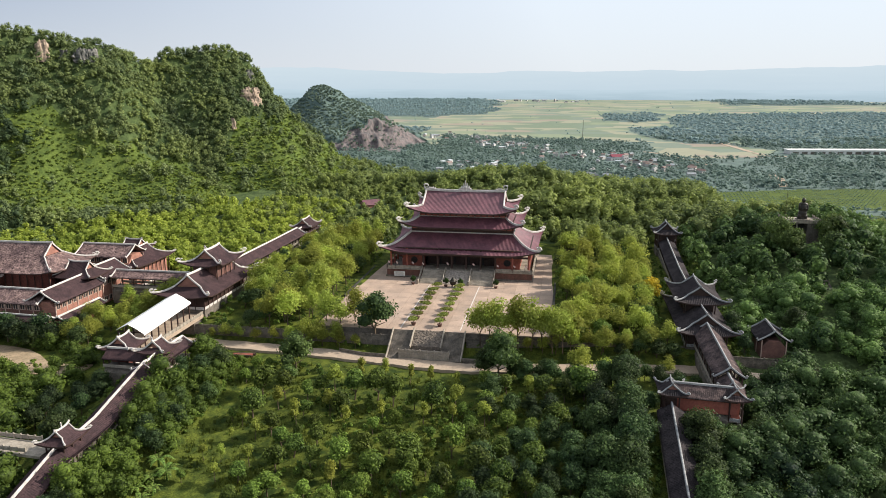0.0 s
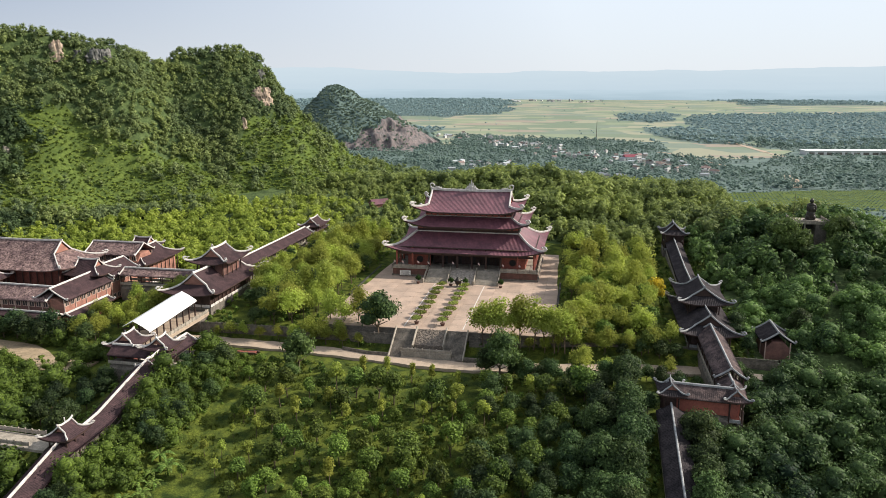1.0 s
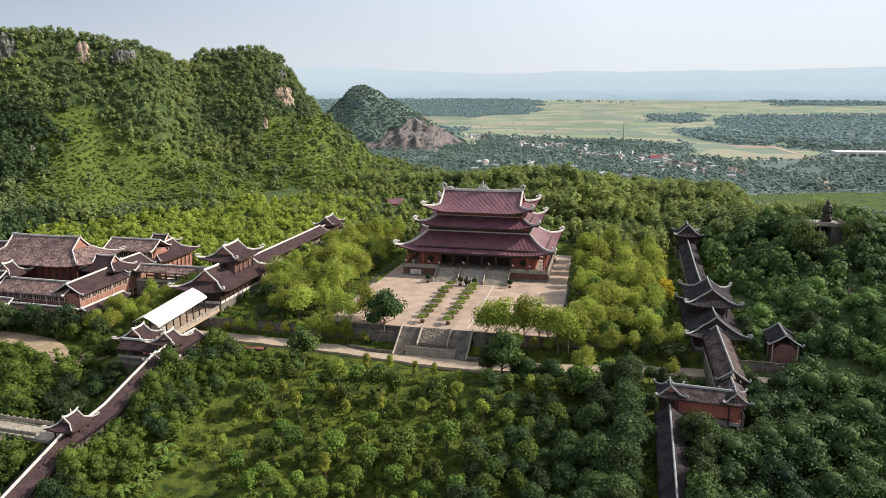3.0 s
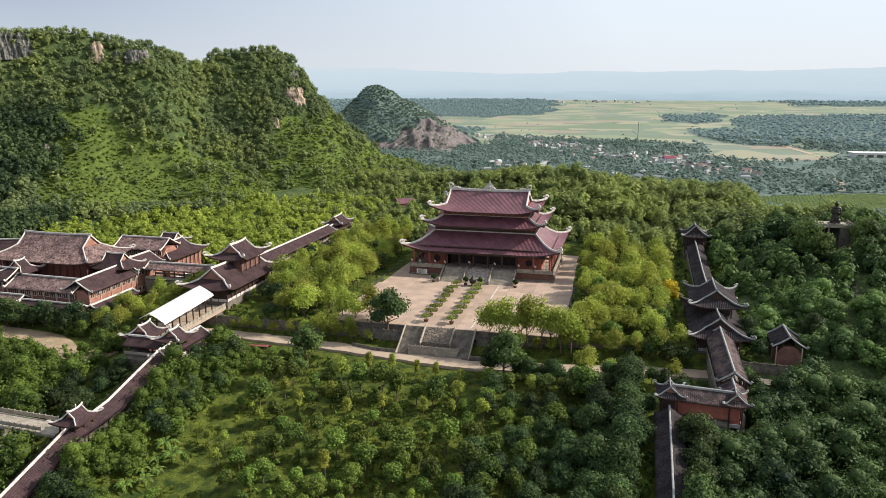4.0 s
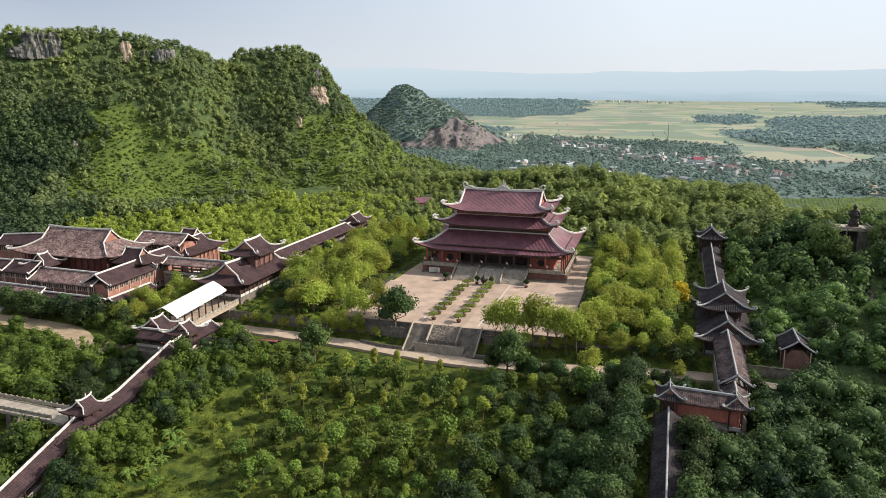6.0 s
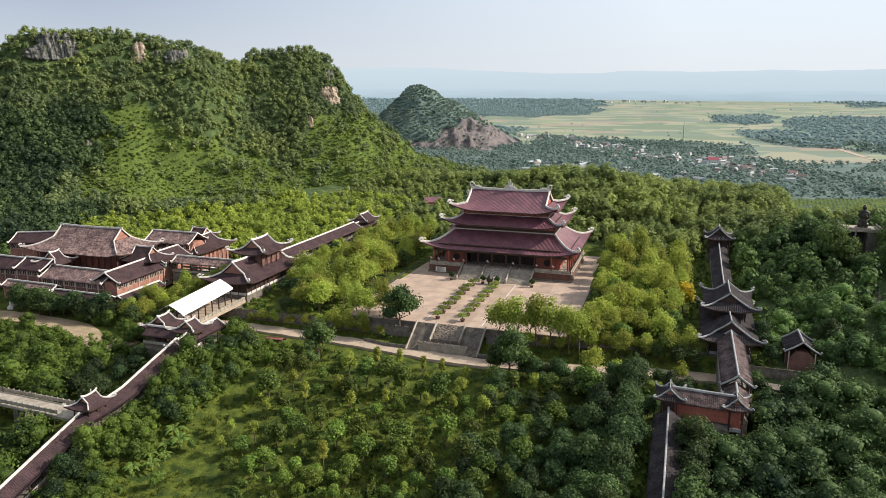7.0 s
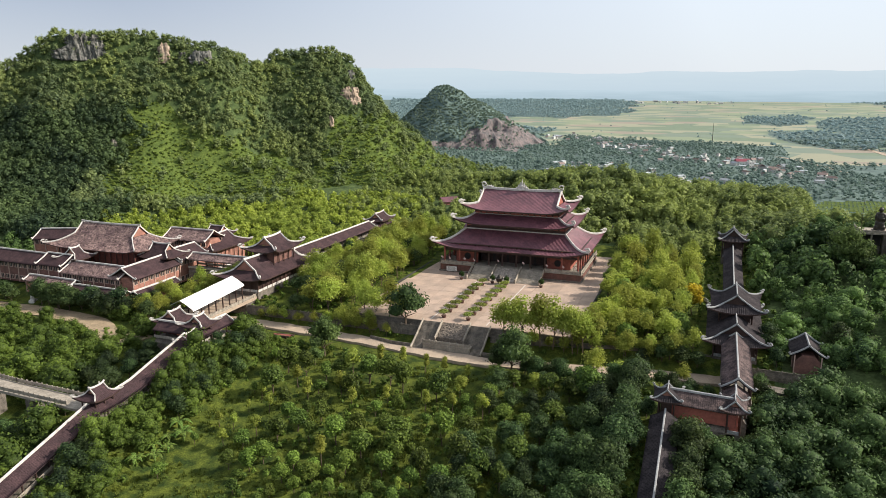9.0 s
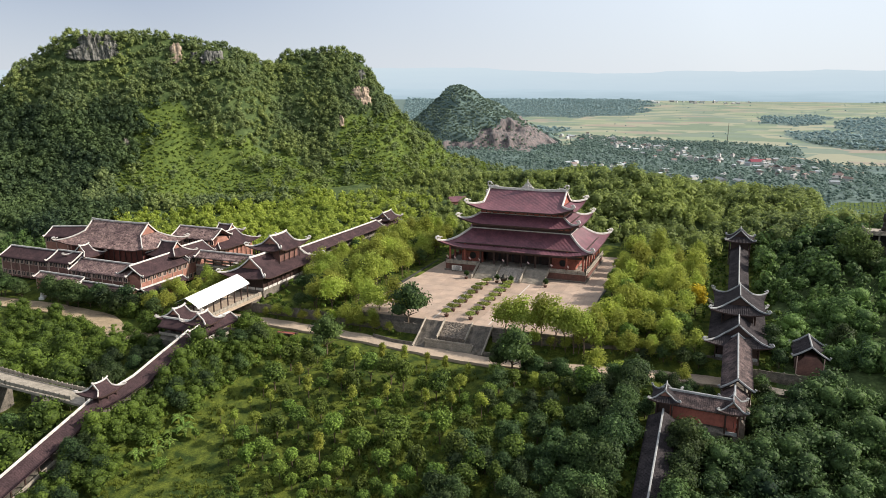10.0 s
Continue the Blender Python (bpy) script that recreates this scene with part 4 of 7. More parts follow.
def storey(t, hx, hy, z0, z1):
    """The low wall between two roofs: dark timber frieze with pale carved panels."""
    part("storey_wall", box(-hx, hx, -hy, hy, z0, z1, 0), TIMBER, t)
    n = int(hx * 2 / 2.4)
    for i in range(n):
        x = -hx + (i + 0.5) * 2 * hx / n
        z = z1 - 3.0
        for y in (-hy - 0.08, hy + 0.08):
            part("frieze_panel", box(x - 0.95, x + 0.95, y - 0.06, y + 0.06, z, z + 0.75, 0.03), RED_WALL, t)
    m = int(hy * 2 / 2.4)
    for i in range(m):
        y = -hy + (i + 0.5) * 2 * hy / m
        for x in (-hx - 0.08, hx + 0.08):
            part("frieze_panel", box(x - 0.06, x + 0.06, y - 0.95, y + 0.95, z1 - 3.0, z1 - 2.25, 0.03), RED_WALL, t)
    for i in range(5):
        x = -3.2 + i * 1.6
        part("signboard_mark", box(x - 0.45, x + 0.45, -hy - 0.22, -hy - 0.14, z1 - 3.05, z1 - 2.25, 0.05), PINK_WALL, t)


build_temple()


# covered galleries
def gallery(line, floor=5.2, half=3.3, rise=1.9, tile=ROOF_BROWN, white=PLASTER, label="", podium=6.0, ends=True, rail_mat=STONE, walls=None, group="covered galleries"):
    """A roofed walk: ridge line given; posts, plinth and stone rails under it."""
    g = thing("gallery", label=label, category="gallery", group=group)
    gable_roof(g, line, half, rise, tile, white, ends=ends)
    pts = [Vector(p) for p in line]
    for a, b in zip(pts, pts[1:]):
        d = b - a
        flat = Vector((d.x, d.y, 0)).normalized()
        out = Vector((flat.y, -flat.x, 0))
        part("plinth", sweep([a - Vector((0, 0, floor + podium)), b - Vector((0, 0, floor + podium))], 2 * half - 0.6, podium), STONE_DARK, g)
        n = max(1, round(d.length / 4.0))
        for s in (-1, 1):
            for i in range(n + 1):
                p = a.lerp(b, i / n) + out * s * (half - (0.75 if not (walls and s in walls) else 1.1))
                part("post", column(p.x, p.y, p.z - floor - 0.05, p.z - rise + 0.25, 0.2, 8), TIMBER, g)
            if walls and s in walls:
                o = out * s * (half - 0.8)
                part("wall", sweep([a + o - Vector((0, 0, floor)), b + o - Vector((0, 0, floor))], 0.25, floor - rise + 0.2), walls[s], g)
            else:
                o = out * s * (half - 0.45)
                part("rail", sweep([a + o - Vector((0, 0, floor)), b + o - Vector((0, 0, floor))], 0.25, 0.85), rail_mat, g)
    return g


def pavilion(x, y, rz, A, Ay, ze, zt, vg=0.5, base=None, tile=ROOF_BROWN, white=PLASTER, label="", lift=0.75, out=0.4, wall=TIMBER, wall_inset=1.3, scroll=0.45, bar=0.34, name="pavilion", gable=PINK_WALL, openings=True, group=""):
    """A small hall under a hipped and gabled roof; A runs along its ridge."""
    p = thing(name, (x, y, 0), rz, label=label, category="pavilion", group=group)
    hip_roof(p, A, Ay, Ay, ze, zt, vg, lift, out, min(A, Ay) * 0.75, tile, white, bar, scroll=scroll, gable=gable, thick=0.3)
    base = ze - 4 if base is None else base
    hx, hy = A - wall_inset, Ay - wall_inset
    part("body", box(-hx + 0.5, hx - 0.5, -hy + 0.5, hy - 0.5, base, ze + 0.3, 0.03), wall, p)
    part("plinth", box(-hx - 0.2, hx + 0.2, -hy - 0.2, hy + 0.2, base - 2.5, base + 0.25, 0.05), STONE_DARK, p)
    nx, ny = max(1, round(2 * hx / 3)), max(1, round(2 * hy / 3))
    spots = [(-hx + 2 * hx * i / nx, s * hy) for i in range(nx + 1) for s in (-1, 1)] + [(s * hx, -hy + 2 * hy * i / ny) for i in range(1, ny) for s in (-1, 1)]
    for px, py in spots:
        part("post", column(px, py, base, ze + 0.2, 0.19, 8), TIMBER, p)
    for s in (-1, 1):
        part("rail", box(-hx, hx, s * hy - 0.08, s * hy + 0.08, base + 0.2, base + 1.1, 0.03), white, p)
        part("rail", box(s * hx - 0.08, s * hx + 0.08, -hy, hy, base + 0.2, base + 1.1, 0.03), white, p)
    return p


def build_galleries():
    # west side
    gallery([(-81, -22, 9.4), (-81, 20, 8.8), (-81, 46, 8.6)], half=4.2, rise=2.4, label="brown tiled covered gallery with white ridge among trees", tile=ROOF_BROWN)
    gallery([(-81, 46, 7.6), (-81, 66, 7.6)], half=3.9, rise=2.2, label="brown tiled covered gallery end behind the garden")
    pavilion(-81, 58, 90, 7.0, 4.6, 7.6, 11.0, 0.5, 2.6, label="small dark tiled pavilion roof with upturned white ridges", group="gallery pavilions")
    pavilion(-81, -36, 90, 8.6, 6.6, 13.0, 17.6, 0.5, 6.0, label="two-tiered gate tower with brown tiles and white ridges", lift=1.5, out=0.9, scroll=0.9, bar=0.42, name="gate_tower", wall_inset=1.9, wall=DARK_PINK)
    pavilion(-81, -40, 90, 18.5, 8.8, 6.0, 12.2, 0.5, 1.4, label="lower hall of the gate tower with brown tiles", lift=1.5, out=0.9, scroll=0.9, bar=0.44, name="gate_hall", wall_inset=2.4)
    pavilion(-80, -92.5, 90, 4.6, 4.1, 2.4, 5.4, 0.5, -3.5, label="gallery corner pavilion with brown tiles and red brick sides", wall=BRICK_WALL, group="gallery pavilions")
    gallery([(-82, -97, 3.2), (-64, -97, 3.2)], floor=4.4, half=3.0, label="short cross gallery with brown tiles", ends=False)
    pavilion(-67.2, -97, 90, 4.0, 3.8, 3.8, 6.5, 0.5, -1.6, label="small upturned pavilion roof over the gallery corner", group="gallery pavilions", wall_inset=1.8)
    gallery([(-66, -86, 3.6), (-66, -100, 3.6), (-66, -106, 3.0)], floor=5.0, label="brown tiled covered gallery beside the bridge", ends=True)
    gallery([(-66, -105, 3.6), (-66, -116, 0.9), (-66, -127, -1.9), (-66, -134, -2.6)], floor=5.0, label="brown tiled gallery stepping down the slope", ends=False)
    gallery([(-66, -134, -2.6), (-66, -141, -2.6)], floor=5.0, label="short level bay of the gallery", ends=False)
    pavilion(-66.6, -137.2, 90, 3.9, 3.2, -1.9, 0.6, 0.55, -5.6, label="small raised pavilion roof with white ridges on the gallery", group="gallery pavilions", wall_inset=1.1, bar=0.27, scroll=0.34)
    gallery([(-66, -141, -2.6), (-66, -170, -11.0), (-66, -200, -19.5)], floor=5.0, label="long brown tiled gallery running down the slope", ends=False)
    # east side
    gallery([(81, -24, 7.0), (81, 2, 8.0), (81, 40, 11.3)], tile=ROOF_GREY, white=PLASTER_GREY, label="dark tiled covered gallery climbing between trees")
    pavilion(81, 42, 90, 5.4, 5.0, 12.8, 17.0, 0.5, 6.0, tile=ROOF_GREY, white=PLASTER_GREY, label="small dark tiled pavilion at the gallery end", gable=TIMBER, group="gallery pavilions")
    pavilion(81, -35.5, 90, 10.5, 7.1, 8.2, 12.6, 0.5, 1.0, tile=ROOF_GREY, white=PLASTER_GREY, label="two-tiered gate tower with dark tiles and grey ridges", gable=TIMBER, lift=1.3, out=0.8, scroll=0.7, bar=0.36, name="gate_tower", wall_inset=2.6)
    pavilion(81, -41, 90, 18.5, 7.8, 2.9, 8.0, 0.5, -1.5, tile=ROOF_GREY, white=PLASTER_GREY, label="lower hall of the gate tower with dark tiles", gable=TIMBER, lift=1.3, out=0.8, scroll=0.7, bar=0.36, name="gate_hall", wall_inset=2.2)
    gallery([(81, -56, 5.6), (81, -89, 5.0)], half=3.7, rise=2.6, floor=6.5, tile=ROOF_DARK, white=PLASTER_GREY, label="weathered tiled covered gallery with grey ridge")
    gallery([(80.5, -88, 3.4), (80.5, -96, 3.4)], half=3.0, rise=1.8, floor=5.0, tile=ROOF_DARK, white=PLASTER_GREY, label="lower weathered gallery bay", ends=False)
    gallery([(64.5, -98, 4.0), (80.5, -98, 3.4)], half=3.4, rise=2.0, floor=5.6, tile=ROOF_DARK, white=PLASTER_GREY, label="gate gallery with red side wall and weathered tiles", walls={1: RED_WALL, -1: RED_WALL}, ends=False)
    pavilion(65.6, -99.5, 90, 3.7, 3.0, 2.7, 4.9, 0.5, -4.0, tile=ROOF_GREY, white=PLASTER_GREY, label="small dark pavilion roof with grey upturned ridges", group="gallery pavilions", bar=0.26, scroll=0.3)
    pavilion(80.2, -98.6, 90, 3.6, 2.7, 1.9, 4.1, 0.5, -4.0, tile=ROOF_DARK, white=PLASTER_GREY, label="small pavilion roof with weathered tiles beside the red wall", group="gallery pavilions", bar=0.26, scroll=0.3, wall=RED_WALL)
    gallery([(65.5, -102.5, 0.6), (65.5, -128, -5.6), (65.5, -200, -22.0)], floor=5.0, tile=ROOF_GREY, white=PLASTER_GREY, label="dark tiled gallery running down between the trees", ends=False)


build_galleries()


def build_awning():
    a = thing("awning_bridge", label="white sheet awning on dark posts over a stone bridge", category="awning")
    z = lambda y: 7.2 + (y + 88) * 0.05
    bm = bmesh.new()
    rows = []
    n = 24
    for i in range(n + 1):
        y = -88.5 + 26.8 * i / n
        sag = 0.10 * math.sin(i * math.pi / 3) ** 2
        rows.append([bm.verts.new((x, y, z(y) + dz - sag * (abs(x + 81) < 3))) for x, dz in ((-84.8, -1.9), (-83.2, -1.05), (-81.0, 0.0), (-78.5, -1.2), (-76.2, -2.6), (-76.15, -3.1))])
    for r0, r1 in zip(rows, rows[1:]):
        for j in range(5):
            bm.faces.new((r0[j], r0[j + 1], r1[j + 1], r1[j]))
    bmesh.ops.recalc_face_normals(bm, faces=bm.faces)
    bmesh.ops.solidify(bm, geom=list(bm.faces), thickness=0.06)
    part("sheet", bm, SHEET, a, "taut white sheet")
    for i in range(8):
        y = -87.6 + i * 3.6
        for x in (-84.7, -76.6):
            part("post", box(x - 0.17, x + 0.17, y - 0.17, y + 0.17, 0.2, z(y) - 2.5, 0.03), TIMBER, a)
        part("tie_beam", box(-84.7, -76.6, y - 0.12, y + 0.12, z(y) - 2.75, z(y) - 2.5, 0.02), TIMBER, a)
    part("deck", box(-86.6, -75.0, -90, -55, -0.8, 0.3, 0.05), CONCRETE, a)
    for y0, y1 in ((-90, -76), (-62, -55)):
        part("abutment", box(-86.2, -75.4, y0, y1, -8.5, -0.8, 0.1), STONE_DARK, a)
    railing(a, (-75.2, -88, 0.3), (-75.2, -56, 0.3), 1.1, 2.2, STONE)
    railing(a, (-86.4, -88, 0.3), (-86.4, -56, 0.3), 1.1, 2.2, STONE)


build_awning()


# the monks' compound west of the galleries
def long_house(name, ridge, half, rise, base, tile, wall, label, white=PLASTER, windows=True, wall_top=None, group=""):
    """A long tiled wing: two-sided roof on plastered walls with a row of windows along both sides."""
    h = thing(name, label=label, category="building", group=group)
    gable_roof(h, ridge, half, rise, tile, white, thick=0.35)
    for a, b in zip(ridge, ridge[1:]):
        a, b = Vector(a), Vector(b)
        d = b - a
        flat = Vector((d.x, d.y, 0)).normalized()
        out = Vector((flat.y, -flat.x, 0))
        top = a.z - rise + 0.25
        low0, low1 = Vector((a.x, a.y, base)), Vector((b.x, b.y, base))
        body = part("body", sweep([low0, low1], 2 * (half - 1.1), top - base), wall, h)
        n = max(1, int(d.length / 2.6))
        for s in (-1, 1):
            for i in range(n):
                c = low0.lerp(low1, (i + 0.5) / n) + out * s * (half - 1.08)
                if windows:
                    for zc in ((base + 1.7, top - 1.6) if top - base > 5 else (top - 1.6,)):
                        at = Matrix.Translation((c.x, c.y, zc)) @ Matrix.Rotation(math.atan2(flat.y, flat.x), 4, "Z")
                        q = part("window", box(-0.8, 0.8, -0.07, 0.07, -0.8, 0.8, 0.02), DARK, body)
                        q.matrix_basis = at
                        surround = bmesh.new()
                        for x0, x1, z0, z1 in ((-0.98, -0.8, -0.95, 0.95), (0.8, 0.98, -0.95, 0.95), (-0.8, 0.8, 0.8, 0.95), (-0.8, 0.8, -0.95, -0.8), (-0.07, 0.07, -0.8, 0.8)):
                            add_box(surround, x0, x1, -0.12, 0.12, z0, z1)
                        part("window_frame", surround, PALE_PILLAR, body).matrix_basis = at
                p = low0.lerp(low1, i / n) + out * s * (half - 1.0)
                if i % 2 == 0:
                    part("pilaster", box(p.x - 0.14, p.x + 0.14, p.y - 0.14, p.y + 0.14, base, top, 0.02), PALE_PILLAR if wall is not BRICK_WALL else TIMBER, h)
    return h


long_house_later = [("kiosk", [(99.4, -57.6, 4.6), (99.4, -46.4, 4.6)], 4.3, 2.9, -5.4, ROOF_GREY, DARK_PINK, "small brown-walled house with a dark gable roof")]


def build_compound():
    for args in long_house_later:
        long_house(*args, white=PLASTER_GREY, windows=False)
    g = "compound wings"
    pavilion(-156.5, -37, 0, 22.0, 12.0, 8.8, 17.2, 0.62, -3.5, tile=ROOF_OLD, label="large hall with weathered brown tiles and white ridges", lift=1.4, out=0.9, scroll=0.9, bar=0.42, name="main_hall", wall=BRICK_WALL, wall_inset=3.0, gable=PINK_WALL)
    pavilion(-131, -38, 0, 7.5, 6.0, 6.4, 11.2, 0.6, -3.5, tile=ROOF_BROWN, label="projecting porch with brown tiles beside the hall", name="porch", wall=BRICK_WALL, wall_inset=1.6)
    pavilion(-160, -53, 90, 5.0, 5.0, 6.4, 10.4, 0.55, -3.5, tile=ROOF_BROWN, label="small upturned porch roof before the hall", name="porch", wall=BRICK_WALL)
    long_house("front_wing", [(-157, -57.5, 6.4), (-128, -58.5, 6.4)], 6.2, 3.2, -4.2, ROOF_OLD, DARK_PINK, "two-storey wing with weathered tiles and faded pink walls", group=g)
    long_house("front_wing", [(-171, -55.5, 8.0), (-158, -56, 8.0)], 6.0, 3.2, -4.2, ROOF_BROWN, DARK_PINK, "taller middle wing with brown tiles", group=g)
    long_house("front_wing", [(-200, -53, 7.0), (-171, -54, 7.0)], 6.0, 3.2, -4.2, ROOF_BROWN, DARK_PINK, "long wing with brown tiles", group=g)
    long_house("front_veranda", [(-172, -64, 1.2), (-148, -65, 1.2)], 3.0, 1.5, -5.2, ROOF_OLD, PINK_WALL, "low veranda roof with weathered tiles", windows=False, group=g)
    long_house("front_veranda", [(-148, -66.2, 0.2), (-122, -67.2, 0.2)], 2.4, 1.2, -5.2, ROOF_BROWN, BRICK_WALL, "low veranda roof with brown tiles", windows=False, group=g)
    long_house("side_wing", [(-128, -63, 7.0), (-128, -38, 7.4)], 6.0, 3.6, -4.2, ROOF_BROWN, PINK_WALL, "two-storey wing with brown tiles and salmon walls", group=g)
    long_house("side_wing", [(-128, -38, 8.6), (-128, -22, 8.6)], 6.2, 3.8, -4.2, ROOF_BROWN, PINK_WALL, "taller side wing with brown tiles", group=g)
    pavilion(-128, -8, 90, 13.5, 8.5, 4.8, 9.6, 0.6, -3.8, tile=ROOF_BROWN, label="end pavilion with brown tiles and salmon walls", name="end_pavilion", wall=PINK_WALL, wall_inset=1.6)
    long_house("side_veranda", [(-120.4, -66, -0.2), (-120.4, -44, -0.2)], 2.4, 1.2, -5.2, ROOF_BROWN, BRICK_WALL, "low brown tiled veranda along the wing", windows=False, group=g)
    gallery([(-121, -32, 7.0), (-92, -32, 7.0)], floor=5.5, half=3.6, tile=ROOF_OLD, label="weathered tiled link gallery between hall and tower")
    long_house("rear_wing", [(-205, -28, 10.0), (-178, -24, 11.5)], 6.0, 3.4, -3.5, ROOF_BROWN, PINK_WALL, "rear wing with brown tiles", group=g)
    long_house("rear_wing", [(-146, -14, 12.2), (-124, -14, 12.2)], 6.5, 3.6, -3.5, ROOF_OLD, PINK_WALL, "rear wing with weathered tiles", group=g)
    pavilion(-136, 4, 0, 6.0, 5.0, 6.8, 10.4, 0.5, -3.0, label="small far pavilion with white upturned ridges", name="far_pavilion", wall=BRICK_WALL)


build_compound()


def build_guardian():
    """A pale seated stone beast on a block, weathered smooth."""
    bm = bmesh.new()
    for x, y, z, sx, sy, sz in ((0, 0, 0.5, 1.25, 0.95, 0.5), (-0.1, 0, 1.5, 0.85, 0.6, 0.75), (0.3, 0, 2.3, 0.6, 0.5, 0.75), (0.55, 0, 3.1, 0.55, 0.5, 0.5), (0.95, 0, 2.95, 0.3, 0.28, 0.25), (-0.85, 0, 1.3, 0.3, 0.25, 0.6), (0.7, 0.3, 1.2, 0.2, 0.2, 0.9), (0.7, -0.3, 1.2, 0.2, 0.2, 0.9)):
        bmesh.ops.create_icosphere(bm, subdivisions=2, radius=1.0, matrix=Matrix.Translation((x, y, z)) @ Matrix.Diagonal((sx, sy, sz, 1)))
    add_box(bm, -1.4, 1.4, -1.0, 1.0, -0.8, 0.25, 0.06)
    ob = part("statue", bm, WHITE, None)
    ob.matrix_basis = pose(-165.3, -69.6, float(height(-165.3, -69.6)) + 0.5, 0, 0, -70)
    tagged(ob, "pale stone guardian beast seated on a block", "statue")


build_guardian()


def build_side_bridge():
    b = thing("footbridge", label="grey stone footbridge with low balustrades", category="bridge")
    part("deck", sweep([(-125, -133.0, -5.2), (-100, -136.0, -5.2), (-70, -137.6, -5.4)], 5.8, 0.8), STONE, b)
    for s in (-1, 1):
        railing(b, (-125, -133.0 + 2.7 * s, -4.4), (-98, -136.1 + 2.7 * s, -4.4), 1.0, 1.8, STONE)
        railing(b, (-98, -136.1 + 2.7 * s, -4.4), (-74, -137.2 + 2.7 * s, -4.4), 1.0, 1.8, STONE)
    for x in (-118, -104, -90):
        part("pier", box(x - 0.8, x + 0.8, -137.6, -133.2, -14, -5.2, 0.05), STONE_DARK, b)


build_side_bridge()


def build_statue():
    p = thing("statue_terrace", (126.5, 22, 0), label="grey concrete viewing terrace with rails and steps", category="terrace")
    part("slab", box(-6, 6.2, -4.6, 6, 22.6, 23.2, 0.05), STONE, p)
    part("block", box(1.6, 5.8, -4.2, 6, 12, 22.6, 0.05), STONE_DARK, p)
    part("rear_block", box(-5.4, 1.6, -1.0, 6, 14, 22.6, 0.05), STONE_DARK, p)
    # flat dark panel painted as the shade under the slab
    part("opening", box(-4.2, 1.3, -1.3, -1.02, 18.2, 22.0, 0), DARK, p, "dark panel for the shaded opening under the terrace")
    for x in (-5.7, -2.0):
        part("pillar", box(x - 0.25, x + 0.25, -4.3, -3.8, 16, 22.6, 0.03), STONE, p)
    part("lower_slab", box(0.6, 6.6, -8.4, -4.2, 12.6, 13.2, 0.05), CONCRETE, p)
    for a, b in (((-6, -4.6), (6.2, -4.6)), ((-6, -4.6), (-6, 6)), ((6.2, -4.6), (6.2, 6))):
        railing(p, (*a, 23.2), (*b, 23.2), 0.9, 2.0, STONE)
    part("pedestal", box(-1.3, 2.7, -2.0, 2.0, 23.2, 23.6, 0.1), STONE_DARK, p)
    bm = bmesh.new()
    for x, y, z, sx, sy, sz in ((0, 0, 0.4, 1.9, 1.5, 0.55), (0, 0, 2.0, 1.55, 1.2, 2.1), (0.1, -0.2, 4.2, 1.4, 1.05, 1.9), (0, 0, 5.7, 1.6, 0.95, 0.8), (-1.25, -0.35, 4.6, 0.5, 0.6, 1.3), (1.3, -0.4, 4.4, 0.5, 0.65, 1.4), (0.55, -1.1, 4.2, 0.6, 0.4, 0.4), (0, -0.05, 6.5, 0.42, 0.42, 0.5), (0, -0.1, 7.25, 0.74, 0.78, 0.85), (0, 0.0, 8.0, 0.36, 0.36, 0.3), (-0.9, -0.2, 1.0, 0.9, 1.1, 1.1), (0.95, -0.2, 1.0, 0.9, 1.1, 1.1)):
        bmesh.ops.create_icosphere(bm, subdivisions=3, radius=1.0, matrix=Matrix.Translation((x, y, z)) @ Matrix.Diagonal((sx, sy, sz, 1)))
    ob = part("statue", bm, BRONZE, None)
    ob.matrix_basis = Matrix.Translation((127.2, 22, 23.55)) @ Matrix.Diagonal((1.0, 1.0, 0.98, 1))
    tagged(ob, "large dark bronze robed statue on a terrace", "statue")
    m = thing("pole", (122.4, 26, 0), label="thin dark pole beside the statue", category="pole")
    part("shaft", column(0, 0, 20, 33.5, 0.09, 8, 0.05), TIMBER, m)
    # steps down the hill
    for i in range(40):
        u = i / 39
        x, y = 128.8 - 4.0 * u, 13.4 - 34 * u
        step = part("path_step", box(-1.1, 1.1, -0.48, 0.48, -0.5, 0.12, 0.02), STONE_DARK, p)
        step.location = (x - 126.5, y - 22, float(height(x, y)) + 0.15)


build_statue()


# vegetation
def lobes_for(rng, n, spread, squash):
    d = rng.normal(size=(n, 3))
    d /= np.linalg.norm(d, axis=1)[:, None]
    c = d * spread * rng.uniform(0.45, 1.0, (n, 1))
    c[:, 2] = c[:, 2] * squash
    return c


